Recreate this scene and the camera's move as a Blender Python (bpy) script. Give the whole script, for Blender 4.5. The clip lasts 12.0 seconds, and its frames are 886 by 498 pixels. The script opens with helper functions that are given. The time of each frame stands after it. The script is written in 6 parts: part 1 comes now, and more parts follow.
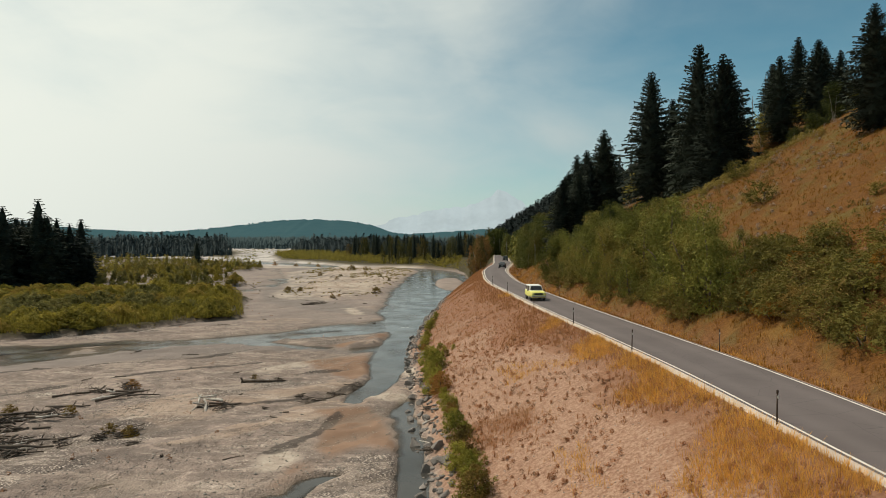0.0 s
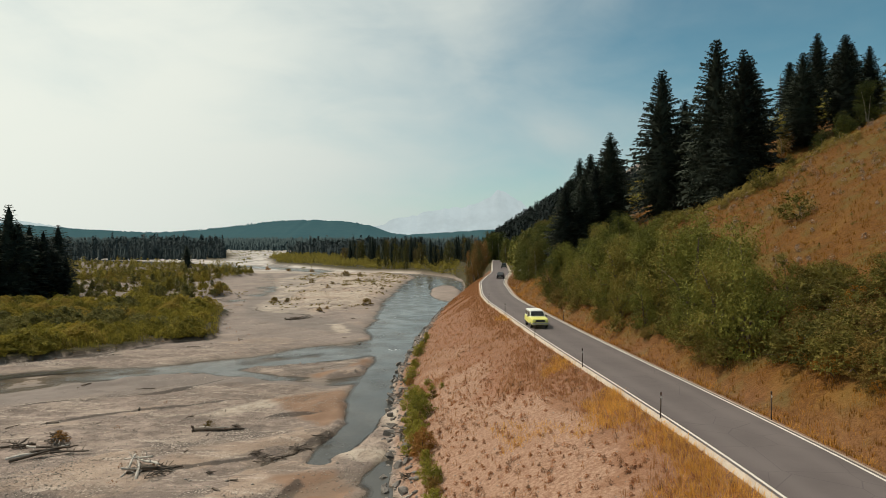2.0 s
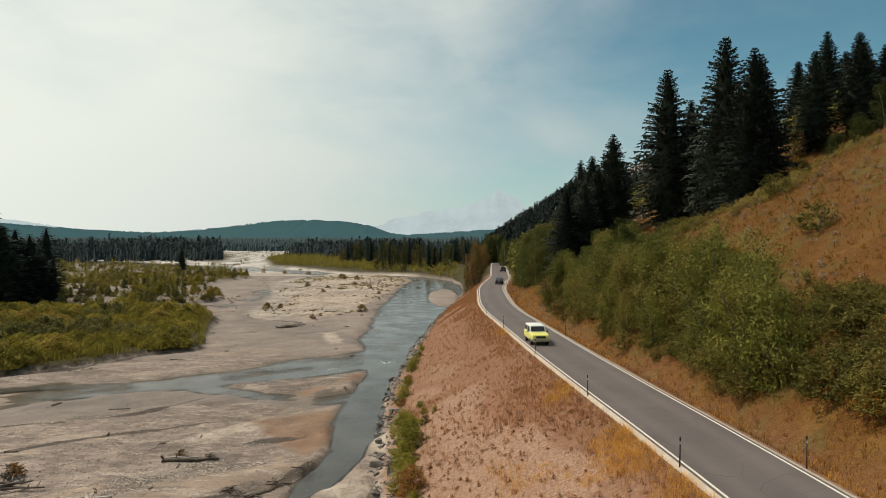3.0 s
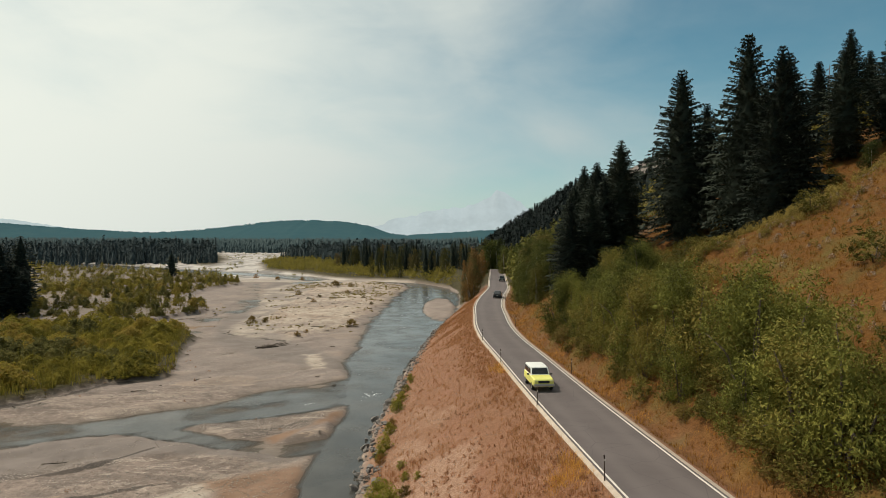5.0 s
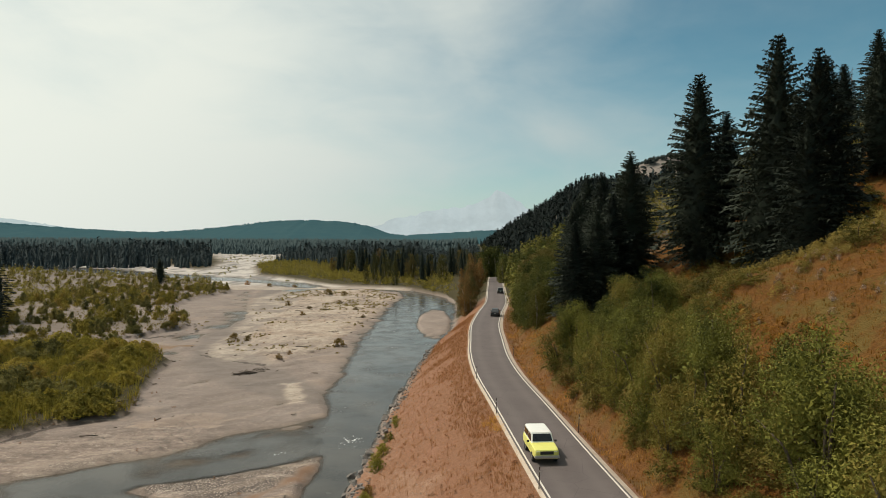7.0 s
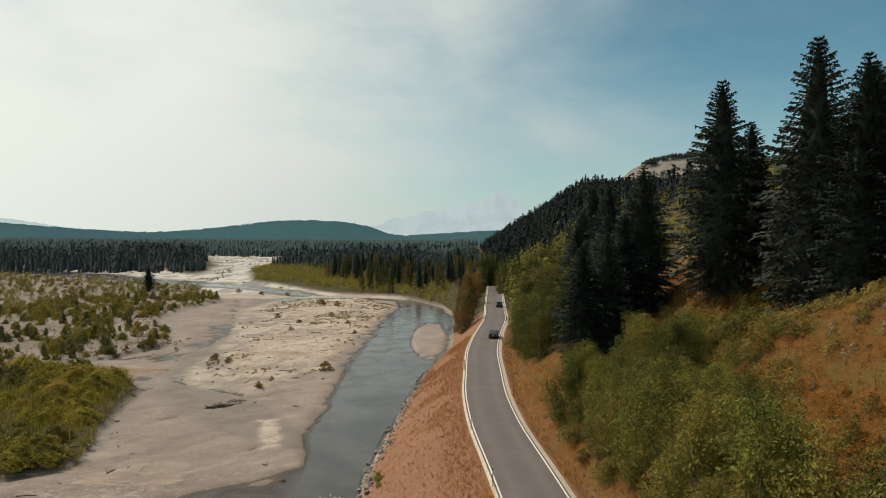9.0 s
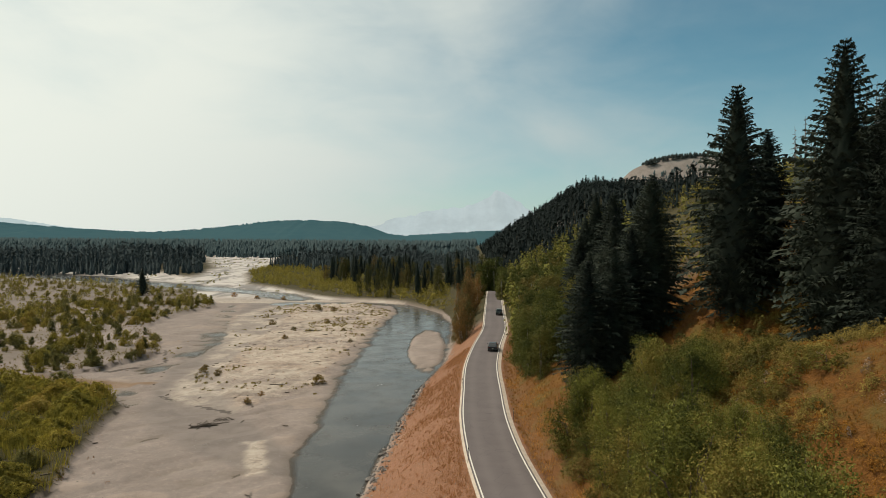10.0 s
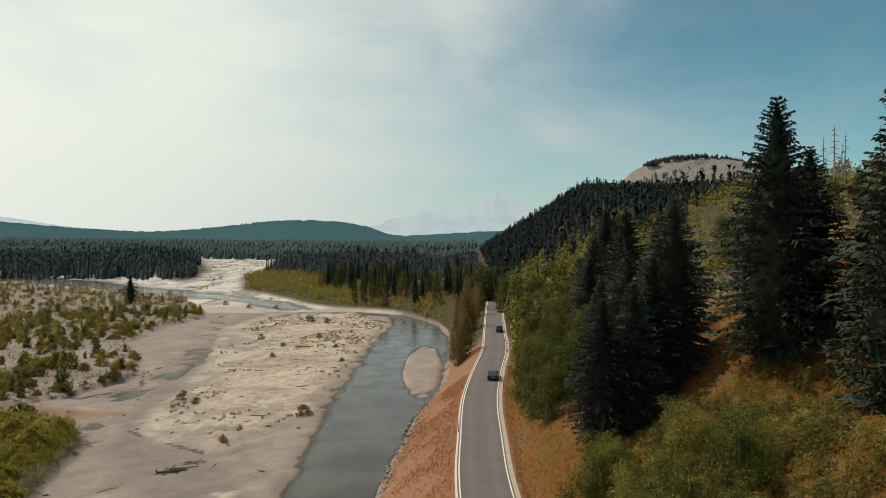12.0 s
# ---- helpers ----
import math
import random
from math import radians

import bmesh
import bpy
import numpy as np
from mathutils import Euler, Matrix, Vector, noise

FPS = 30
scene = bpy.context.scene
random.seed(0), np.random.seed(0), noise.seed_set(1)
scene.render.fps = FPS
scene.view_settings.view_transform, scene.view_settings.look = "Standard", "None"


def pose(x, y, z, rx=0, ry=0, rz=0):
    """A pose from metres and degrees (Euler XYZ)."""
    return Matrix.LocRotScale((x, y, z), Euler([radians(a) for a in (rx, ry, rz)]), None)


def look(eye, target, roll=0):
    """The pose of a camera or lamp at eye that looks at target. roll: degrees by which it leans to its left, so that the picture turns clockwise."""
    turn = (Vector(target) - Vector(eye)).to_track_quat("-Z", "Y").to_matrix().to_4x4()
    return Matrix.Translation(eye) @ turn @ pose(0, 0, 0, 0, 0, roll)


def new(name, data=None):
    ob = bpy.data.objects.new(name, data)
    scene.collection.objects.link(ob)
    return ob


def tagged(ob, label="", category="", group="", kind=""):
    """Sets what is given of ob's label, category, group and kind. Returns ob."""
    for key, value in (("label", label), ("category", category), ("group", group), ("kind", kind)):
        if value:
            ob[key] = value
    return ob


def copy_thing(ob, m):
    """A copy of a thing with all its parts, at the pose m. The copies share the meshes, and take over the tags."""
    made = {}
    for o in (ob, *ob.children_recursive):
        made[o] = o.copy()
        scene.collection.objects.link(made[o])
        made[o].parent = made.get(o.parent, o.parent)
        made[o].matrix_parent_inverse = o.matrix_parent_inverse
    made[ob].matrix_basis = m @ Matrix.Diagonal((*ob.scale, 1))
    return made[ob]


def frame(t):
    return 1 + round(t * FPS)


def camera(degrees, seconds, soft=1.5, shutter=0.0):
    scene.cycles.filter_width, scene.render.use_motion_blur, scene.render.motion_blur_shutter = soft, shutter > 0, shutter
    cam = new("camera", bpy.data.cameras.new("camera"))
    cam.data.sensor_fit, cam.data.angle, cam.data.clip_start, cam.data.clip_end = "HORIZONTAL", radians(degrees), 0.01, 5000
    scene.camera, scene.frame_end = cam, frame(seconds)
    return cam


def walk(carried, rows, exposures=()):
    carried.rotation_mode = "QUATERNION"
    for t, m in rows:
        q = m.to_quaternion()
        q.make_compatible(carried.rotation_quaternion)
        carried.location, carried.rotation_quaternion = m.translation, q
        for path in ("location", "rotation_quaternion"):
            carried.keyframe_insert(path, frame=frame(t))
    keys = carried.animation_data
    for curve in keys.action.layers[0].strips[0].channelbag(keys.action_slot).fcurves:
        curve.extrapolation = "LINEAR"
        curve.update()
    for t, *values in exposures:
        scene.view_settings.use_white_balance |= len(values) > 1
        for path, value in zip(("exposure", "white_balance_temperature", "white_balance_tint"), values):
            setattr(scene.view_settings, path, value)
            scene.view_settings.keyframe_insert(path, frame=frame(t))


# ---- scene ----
cam = camera(66.0, 12.0, 0.8)
EYE, TILT = 15.4, -0.87
ROWS = [
    (0.0, 0.00, 0.00, 0.00, -0.00, 0.00, 0.00),
    (0.5, 0.29, 2.58, 0.56, -0.01, -0.00, -0.03),
    (1.0, 0.58, 5.18, 1.06, -0.02, 0.01, -0.03),
    (1.5, 0.91, 7.93, 1.69, -0.04, 0.02, -0.04),
    (2.0, 1.24, 10.49, 2.30, -0.04, 0.02, -0.04),
    (2.5, 1.55, 13.07, 2.92, -0.07, 0.01, -0.04),
    (3.0, 1.85, 15.47, 3.50, -0.07, 0.01, -0.06),
    (5.0, 3.02, 25.68, 6.22, -0.10, 0.00, -0.13),
    (5.5, 3.33, 28.23, 6.97, -0.11, 0.00, -0.16),
    (6.0, 3.62, 30.76, 7.80, -0.12, -0.03, -0.14),
    (6.5, 3.95, 33.36, 8.60, -0.12, -0.02, -0.20),
    (7.0, 4.29, 36.12, 9.54, -0.13, -0.04, -0.22),
    (9.0, 5.37, 46.57, 13.03, -0.15, -0.07, -0.25),
    (9.5, 5.61, 49.21, 13.96, -0.15, -0.07, -0.30),
    (10.0, 5.85, 51.86, 14.87, -0.16, -0.09, -0.32),
    (10.5, 6.08, 54.31, 15.71, -0.17, -0.09, -0.31),
    (11.0, 6.27, 56.98, 16.59, -0.17, -0.09, -0.38),
    (11.5, 6.41, 59.81, 17.54, -0.18, -0.10, -0.42),
    (12.0, 6.55, 62.51, 18.46, -0.17, -0.11, -0.46),
]
walk(cam, [(t, pose(0, 0, EYE, TILT, 0, 0) @ pose(x, y, z, 90 + pitch, roll, yaw)) for t, x, y, z, yaw, pitch, roll in ROWS])

# ---- sky and sun ----
SUN_AZ, SUN_EL = -70.0, 56.0  # degrees right of straight ahead, and above the horizon
sun_dir = Vector((math.sin(radians(SUN_AZ)) * math.cos(radians(SUN_EL)), math.cos(radians(SUN_AZ)) * math.cos(radians(SUN_EL)), math.sin(radians(SUN_EL))))
veil_glow_dir = Vector((math.sin(radians(SUN_AZ)), math.cos(radians(SUN_AZ)), math.tan(radians(46.0)))).normalized()  # centre of the cloud veil and its painted glow, 10 degrees below the sun
scene.view_settings.exposure = 0.0


class Nodes:
    """Short hand for building a node tree."""

    def __init__(self, tree):
        self.tree = tree
        tree.nodes.clear()

    def add(self, kind, **given):
        node = self.tree.nodes.new(kind)
        for key, value in given.items():
            if key in ("operation", "blend_type", "data_type", "noise_dimensions", "feature", "sky_type", "attribute_name", "interpolation_type", "distance", "invert", "sun_disc", "sun_elevation", "sun_rotation", "air_density", "dust_density", "altitude", "vector_type", "wave_type", "bands_direction", "normalize", "clamp", "use_clamp"):
                setattr(node, key, value)
        return node

    def put(self, socket, value):
        if isinstance(value, bpy.types.NodeSocket):
            self.tree.links.new(value, socket)
        elif value is not None:
            if isinstance(value, tuple) and len(value) == 3 and socket.type == "RGBA":
                value = (*value, 1)
            socket.default_value = value

    def math(self, op, a, b=None, c=None, clamp=False):
        n = self.add("ShaderNodeMath", operation=op, use_clamp=clamp)
        for s, v in zip(n.inputs, (a, b, c)):
            self.put(s, v)
        return n.outputs[0]

    def noise(self, vec, scale, detail=4, rough=0.55, out="Fac", distort=0.0):
        n = self.add("ShaderNodeTexNoise")
        self.put(n.inputs["Vector"], vec)
        for key, v in (("Scale", scale), ("Detail", detail), ("Roughness", rough), ("Distortion", distort)):
            self.put(n.inputs[key], v)
        return n.outputs[out]

    def voronoi(self, vec, scale, out="Distance", feature="F1"):
        n = self.add("ShaderNodeTexVoronoi", feature=feature)
        self.put(n.inputs["Vector"], vec)
        self.put(n.inputs["Scale"], scale)
        return n.outputs[out]

    def ramp(self, fac, low, high, a=0.0, b=1.0):
        n = self.add("ShaderNodeMapRange", interpolation_type="SMOOTHSTEP")
        for s, v in zip(n.inputs, (fac, low, high, a, b)):
            self.put(s, v)
        return n.outputs[0]

    def mix(self, fac, a, b, blend="MIX"):
        n = self.add("ShaderNodeMix", data_type="RGBA", blend_type=blend)
        self.put(n.inputs[0], fac)
        self.put(n.inputs[6], a)
        self.put(n.inputs[7], b)
        return n.outputs[2]

    def attr(self, name):
        return self.add("ShaderNodeAttribute", attribute_name=name).outputs["Fac"]


def build_world():
    world = bpy.data.worlds.new("hazy_sky")
    scene.world = world
    world.use_nodes = True
    n = Nodes(world.node_tree)
    way = n.add("ShaderNodeTexCoord").outputs["Generated"]
    sky = n.add("ShaderNodeTexSky", sky_type="NISHITA", sun_disc=False, sun_elevation=radians(SUN_EL), sun_rotation=radians(SUN_AZ), dust_density=2.5, air_density=1.0, altitude=2000.0).outputs[0]
    xyz = n.add("ShaderNodeSeparateXYZ")
    n.put(xyz.inputs[0], way)
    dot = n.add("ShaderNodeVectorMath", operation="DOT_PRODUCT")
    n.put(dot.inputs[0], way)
    dot.inputs[1].default_value = veil_glow_dir
    near_glow = dot.outputs["Value"]
    # high thin cloud, stretched along the horizon, thicker and whiter towards the glow's centre
    squash = n.add("ShaderNodeMapping")
    n.put(squash.inputs[0], way)
    squash.inputs["Scale"].default_value = (1.0, 0.8, 2.2)
    squash.inputs["Rotation"].default_value = (0.0, 0.35, 0.0)
    cloud = n.noise(squash.outputs[0], 2.6, 5, 0.5, distort=0.4)
    wisps = n.noise(squash.outputs[0], 7.0, 6, 0.55, distort=0.8)
    veil = n.math("ADD", n.math("MULTIPLY", near_glow, 1.15), n.math("MULTIPLY", n.math("SUBTRACT", cloud, 0.5), 1.0))
    veil = n.math("ADD", veil, n.math("MULTIPLY", n.math("SUBTRACT", wisps, 0.5), 0.25))
    low = n.ramp(xyz.outputs[2], 0.0, 0.28, 0.42, 0.0)
    veil = n.ramp(n.math("ADD", veil, low), -0.05, 0.95)
    scaled = n.mix(1.0, sky, (0.068, 0.102, 0.084), "MULTIPLY")
    white = n.mix(n.ramp(near_glow, 0.1, 0.75), (0.50, 0.56, 0.55), (0.86, 0.89, 0.80))
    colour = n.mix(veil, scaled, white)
    back = n.add("ShaderNodeBackground")
    n.put(back.inputs[0], colour)
    back.inputs[1].default_value = 1.0
    out = n.add("ShaderNodeOutputWorld")
    n.tree.links.new(back.outputs[0], out.inputs[0])


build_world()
sun = new("sun", bpy.data.lights.new("sun", "SUN"))
sun.data.energy, sun.data.angle, sun.data.color = 3.35, radians(0.6), (1.0, 0.9, 0.77)
sun.matrix_world = look(sun_dir * 100, (0, 0, 0))


# ---- materials ----
def surface(name, rough=0.9, metal=0.0, spec=0.3):
    mat = bpy.data.materials.new(name)
    mat.use_nodes = True
    n = Nodes(mat.node_tree)
    bsdf = n.add("ShaderNodeBsdfPrincipled")
    out = n.add("ShaderNodeOutputMaterial")
    n.tree.links.new(bsdf.outputs[0], out.inputs[0])
    bsdf.inputs["Roughness"].default_value = rough
    bsdf.inputs["Metallic"].default_value = metal
    bsdf.inputs["Specular IOR Level"].default_value = spec
    return mat, n, bsdf


def bump(n, bsdf, height, strength, distance):
    b = n.add("ShaderNodeBump")
    n.put(b.inputs["Strength"], strength)
    n.put(b.inputs["Distance"], distance)
    n.put(b.inputs["Height"], height)
    n.put(bsdf.inputs["Normal"], b.outputs[0])


def place(n):
    return n.add("ShaderNodeNewGeometry").outputs["Position"]


def ground_material():
    mat, n, bsdf = surface("ground_earth", 0.95, 0, 0.2)
    p = place(n)
    z = n.add("ShaderNodeSeparateXYZ")
    n.put(z.inputs[0], p)
    height = z.outputs[2]
    big, mid, fine = n.noise(p, 0.05, 4), n.noise(p, 0.35, 5, 0.6), n.noise(p, 3.0, 5, 0.65)
    cobble = n.voronoi(p, 6.5, "Color")
    cobble_bw = n.add("ShaderNodeRGBToBW")
    n.put(cobble_bw.inputs[0], cobble)
    stones = n.voronoi(p, 6.5)
    calm = n.math("SUBTRACT", 1.0, n.attr("calm"))
    # river gravel: grey-beige, speckled with pale and dark cobbles
    gravel = n.mix(n.ramp(big, 0.35, 0.65), (0.222, 0.173, 0.142), (0.295, 0.232, 0.193))
    gravel = n.mix(n.ramp(mid, 0.38, 0.66), gravel, (0.19, 0.15, 0.125))
    grit = n.noise(p, 1.3, 9, 0.8)
    gravel = n.mix(n.math("MULTIPLY", n.ramp(grit, 0.5, 0.62), 0.5), gravel, (0.095, 0.074, 0.063))
    gravel = n.mix(n.math("MULTIPLY", n.ramp(grit, 0.47, 0.36), 0.65), gravel, (0.45, 0.36, 0.295))
    # heaps of washed cobbles, each a different grey
    cobbles = n.mix(n.ramp(cobble_bw.outputs[0], 0.2, 0.85), (0.11, 0.09, 0.078), (0.54, 0.46, 0.385))
    cobbles = n.mix(n.ramp(stones, 0.35, 0.6), cobbles, (0.07, 0.058, 0.05))
    gravel = n.mix(n.math("MULTIPLY", n.ramp(n.math("ADD", n.attr("stony"), n.math("MULTIPLY", n.math("SUBTRACT", mid, 0.5), 0.9)), 0.15, 0.75), 0.75), gravel, cobbles)
    # fine sand
    sand = n.mix(n.ramp(mid, 0.3, 0.7), (0.26, 0.192, 0.145), (0.37, 0.285, 0.22))
    sand = n.mix(n.math("MULTIPLY", n.ramp(n.noise(p, 1.7, 9, 0.75), 0.5, 0.66), 0.5), sand, (0.15, 0.115, 0.092))
    colour = n.mix(n.math("MULTIPLY", n.ramp(n.math("ADD", n.attr("sand"), n.math("MULTIPLY", n.math("SUBTRACT", grit, 0.5), 1.2)), 0.3, 0.75), n.math("SUBTRACT", 1.0, n.math("MULTIPLY", n.attr("stony"), 0.8))), gravel, sand)
    # long drifts laid down by the flow, broken up by grit
    drift = n.add("ShaderNodeMapping")
    n.put(drift.inputs[0], p)
    drift.inputs["Rotation"].default_value = (0, 0, radians(-50))
    drift.inputs["Scale"].default_value = (0.045, 0.16, 1.0)
    lines = n.math("ADD", n.noise(drift.outputs[0], 1.0, 8, 0.6, distort=0.9), n.math("MULTIPLY", n.math("SUBTRACT", grit, 0.5), 0.16))
    colour = n.mix(n.math("MULTIPLY", n.ramp(lines, 0.55, 0.60), n.math("MULTIPLY", calm, 0.6)), colour, n.mix(fine, (0.105, 0.083, 0.07), (0.185, 0.148, 0.125)))
    colour = n.mix(n.math("MULTIPLY", n.ramp(lines, 0.46, 0.40), n.math("MULTIPLY", calm, 0.55)), colour, n.mix(grit, (0.41, 0.335, 0.275), (0.27, 0.21, 0.165)))
    ribs_map = n.add("ShaderNodeMapping")
    n.put(ribs_map.inputs[0], p)
    ribs_map.inputs["Rotation"].default_value = (0, 0, radians(-55))
    ribs_map.inputs["Scale"].default_value = (0.16, 0.75, 1.0)
    ribs = n.math("ADD", n.noise(ribs_map.outputs[0], 1.0, 7, 0.68, distort=0.7), n.math("MULTIPLY", n.math("SUBTRACT", n.noise(p, 5.0, 4, 0.8), 0.5), 0.35))
    colour = n.mix(n.math("MULTIPLY", n.ramp(ribs, 0.54, 0.64), n.math("MULTIPLY", calm, 0.55)), colour, n.mix(cobble_bw.outputs[0], (0.07, 0.057, 0.05), (0.17, 0.14, 0.12)))
    colour = n.mix(n.math("MULTIPLY", n.ramp(ribs, 0.45, 0.36), n.math("MULTIPLY", calm, 0.6)), colour, n.mix(cobble_bw.outputs[0], (0.25, 0.2, 0.165), (0.6, 0.51, 0.42)))
    # smooth silt of the flats
    smooth_silt = n.mix(n.ramp(n.noise(p, 0.12, 6, 0.6), 0.3, 0.7), (0.19, 0.157, 0.137), (0.262, 0.22, 0.193))
    colour = n.mix(n.math("MULTIPLY", n.attr("calm"), 0.8), colour, smooth_silt)
    silt = n.mix(n.ramp(n.noise(p, 0.2, 6, 0.6, distort=1.0), 0.35, 0.65), (0.15, 0.126, 0.111), (0.2, 0.168, 0.147))
    colour = n.mix(n.attr("silt"), colour, silt)
    squeeze = n.add("ShaderNodeMapping")
    n.put(squeeze.inputs[0], p)
    squeeze.inputs["Scale"].default_value = (1.0, 0.3, 1.0)
    crust = n.noise(p, 0.45, 8, 0.7, distort=1.2)
    cream = n.mix(n.ramp(crust, 0.4, 0.62), (0.5, 0.43, 0.345), (0.34, 0.275, 0.215))
    cream = n.mix(n.math("MULTIPLY", n.ramp(crust, 0.58, 0.66), 0.7), cream, (0.2, 0.155, 0.118))
    colour = n.mix(n.math("MULTIPLY", n.attr("pale"), 0.9), colour, cream)
    flats = n.noise(squeeze.outputs[0], 0.06, 8, 0.65, distort=1.0)
    colour = n.mix(n.attr("flats"), colour, n.mix(n.ramp(flats, 0.42, 0.62), (0.47, 0.43, 0.385), (0.2, 0.185, 0.17)))
    ochre_sand = n.mix(n.ramp(mid, 0.3, 0.7), (0.185, 0.108, 0.066), (0.245, 0.152, 0.098))
    colour = n.mix(n.math("MULTIPLY", n.attr("ochre"), 0.9), colour, ochre_sand)
    # damp soil and the shade of cut edges, painted as dark lines
    colour = n.mix(n.math("MULTIPLY", n.ramp(n.math("ADD", n.attr("dark_edge"), n.math("MULTIPLY", n.math("SUBTRACT", grit, 0.5), 1.2)), 0.35, 0.8), 0.8), colour, (0.055, 0.045, 0.038))
    # damp rim and river bottom
    damp = n.ramp(n.math("ADD", height, n.math("MULTIPLY", mid, 0.22)), 0.12, 0.34, 1.0, 0.0)
    colour = n.mix(n.math("MULTIPLY", damp, 0.45), colour, (0.13, 0.095, 0.063))
    mud = n.mix(mid, (0.165, 0.104, 0.063), (0.215, 0.142, 0.09))
    colour = n.mix(n.attr("mud"), colour, mud)
    # dry slope: pinkish soil under straw and rust grass
    soil = n.mix(n.ramp(fine, 0.3, 0.7), (0.212, 0.1, 0.058), (0.272, 0.146, 0.09))
    rubble = n.noise(p, 4.5, 6, 0.8)
    stone_soil = n.mix(n.ramp(rubble, 0.38, 0.62), (0.365, 0.238, 0.163), (0.215, 0.113, 0.07))
    soil = n.mix(n.ramp(n.math("ADD", n.attr("bare"), n.math("MULTIPLY", n.math("SUBTRACT", n.noise(p, 0.7, 6, 0.7), 0.5), 1.3)), 0.3, 0.8), soil, stone_soil)
    soil = n.mix(n.math("MULTIPLY", n.ramp(n.noise(p, 1.1, 7, 0.75), 0.54, 0.64), 0.22), soil, (0.17, 0.09, 0.055))
    rust = n.mix(n.ramp(fine, 0.3, 0.7), (0.175, 0.082, 0.043), (0.24, 0.125, 0.07))
    dry = n.mix(n.math("MULTIPLY", n.ramp(n.math("ADD", mid, n.math("MULTIPLY", n.attr("straw"), 0.5)), 0.55, 0.85), 0.9), soil, rust)
    ochre = n.mix(n.ramp(fine, 0.3, 0.7), (0.08, 0.032, 0.006), (0.14, 0.06, 0.011))
    ochre = n.mix(n.ramp(mid, 0.5, 0.75), ochre, (0.09, 0.064, 0.016))
    ochre = n.mix(n.math("MULTIPLY", n.ramp(big, 0.55, 0.7), 0.4), ochre, (0.16, 0.085, 0.022))
    turf = n.noise(p, 0.16, 7, 0.68)
    ochre = n.mix(n.math("MULTIPLY", n.ramp(turf, 0.52, 0.62), 0.75), ochre, n.mix(fine, (0.075, 0.055, 0.013), (0.125, 0.09, 0.022)))
    ochre = n.mix(n.math("MULTIPLY", n.ramp(turf, 0.44, 0.36), 0.6), ochre, n.mix(fine, (0.13, 0.066, 0.014), (0.2, 0.106, 0.025)))
    dry = n.mix(n.attr("hill"), dry, ochre)
    colour = n.mix(n.attr("dry"), colour, dry)
    # floodplain and forest floor
    green = n.mix(n.ramp(mid, 0.3, 0.7), (0.03, 0.026, 0.01), (0.055, 0.045, 0.016))
    green = n.mix(n.ramp(fine, 0.45, 0.75), green, (0.085, 0.065, 0.026))
    colour = n.mix(n.attr("veg"), colour, green)
    # bare earth plus the shadow line under the marsh edge, painted dark
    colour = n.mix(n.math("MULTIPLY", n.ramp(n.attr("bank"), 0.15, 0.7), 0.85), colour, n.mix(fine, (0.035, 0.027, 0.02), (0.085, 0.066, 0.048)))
    n.put(bsdf.inputs["Base Color"], colour)
    n.put(bsdf.inputs["Roughness"], n.ramp(damp, 0.0, 1.0, 0.95, 0.6))
    relief = n.math("ADD", n.math("MULTIPLY", stones, -0.28), n.math("ADD", n.math("MULTIPLY", fine, 0.5), mid))
    bump(n, bsdf, relief, n.math("SUBTRACT", 1.0, n.math("MULTIPLY", n.attr("calm"), 0.9)), 0.2)
    return mat


def water_material():
    mat, n, bsdf = surface("river_water", 0.07, 0, 0.3)
    p = place(n)
    stretch = n.add("ShaderNodeMapping")
    n.put(stretch.inputs[0], p)
    stretch.inputs["Scale"].default_value = (1.0, 0.45, 1.0)
    bsdf.inputs["Base Color"].default_value = (0.045, 0.06, 0.055, 1)
    n.put(bsdf.inputs["Base Color"], n.mix(n.ramp(n.noise(p, 0.12, 4), 0.3, 0.7), (0.038, 0.037, 0.033), (0.075, 0.07, 0.061)))
    n.put(bsdf.inputs["Roughness"], n.ramp(n.noise(p, 0.2, 3), 0.3, 0.7, 0.1, 0.28))
    bsdf.inputs["IOR"].default_value = 1.33
    foam = n.ramp(n.math("MULTIPLY", n.noise(stretch.outputs[0], 2.2, 6, 0.7), n.attr("riffle")), 0.50, 0.62)
    n.put(bsdf.inputs["Base Color"], n.mix(foam, bsdf.inputs["Base Color"].links[0].from_socket, (0.6, 0.62, 0.6)))
    # shallows let the bed show through
    clear = n.add("ShaderNodeBsdfTransparent")
    clear.inputs[0].default_value = (0.8, 0.79, 0.76, 1)
    blend = n.add("ShaderNodeMixShader")
    n.put(blend.inputs[0], n.ramp(n.attr("depth"), 0.0, 0.32, 0.2, 1.0))
    n.tree.links.new(clear.outputs[0], blend.inputs[1])
    n.tree.links.new(bsdf.outputs[0], blend.inputs[2])
    out = [o for o in n.tree.nodes if o.bl_idname == "ShaderNodeOutputMaterial"][0]
    n.tree.links.new(blend.outputs[0], out.inputs[0])
    waves = n.math("ADD", n.noise(stretch.outputs[0], 1.6, 5, 0.65), n.math("MULTIPLY", n.noise(stretch.outputs[0], 4.0, 3), 0.35))
    bump(n, bsdf, waves, 0.3, 0.06)
    return mat


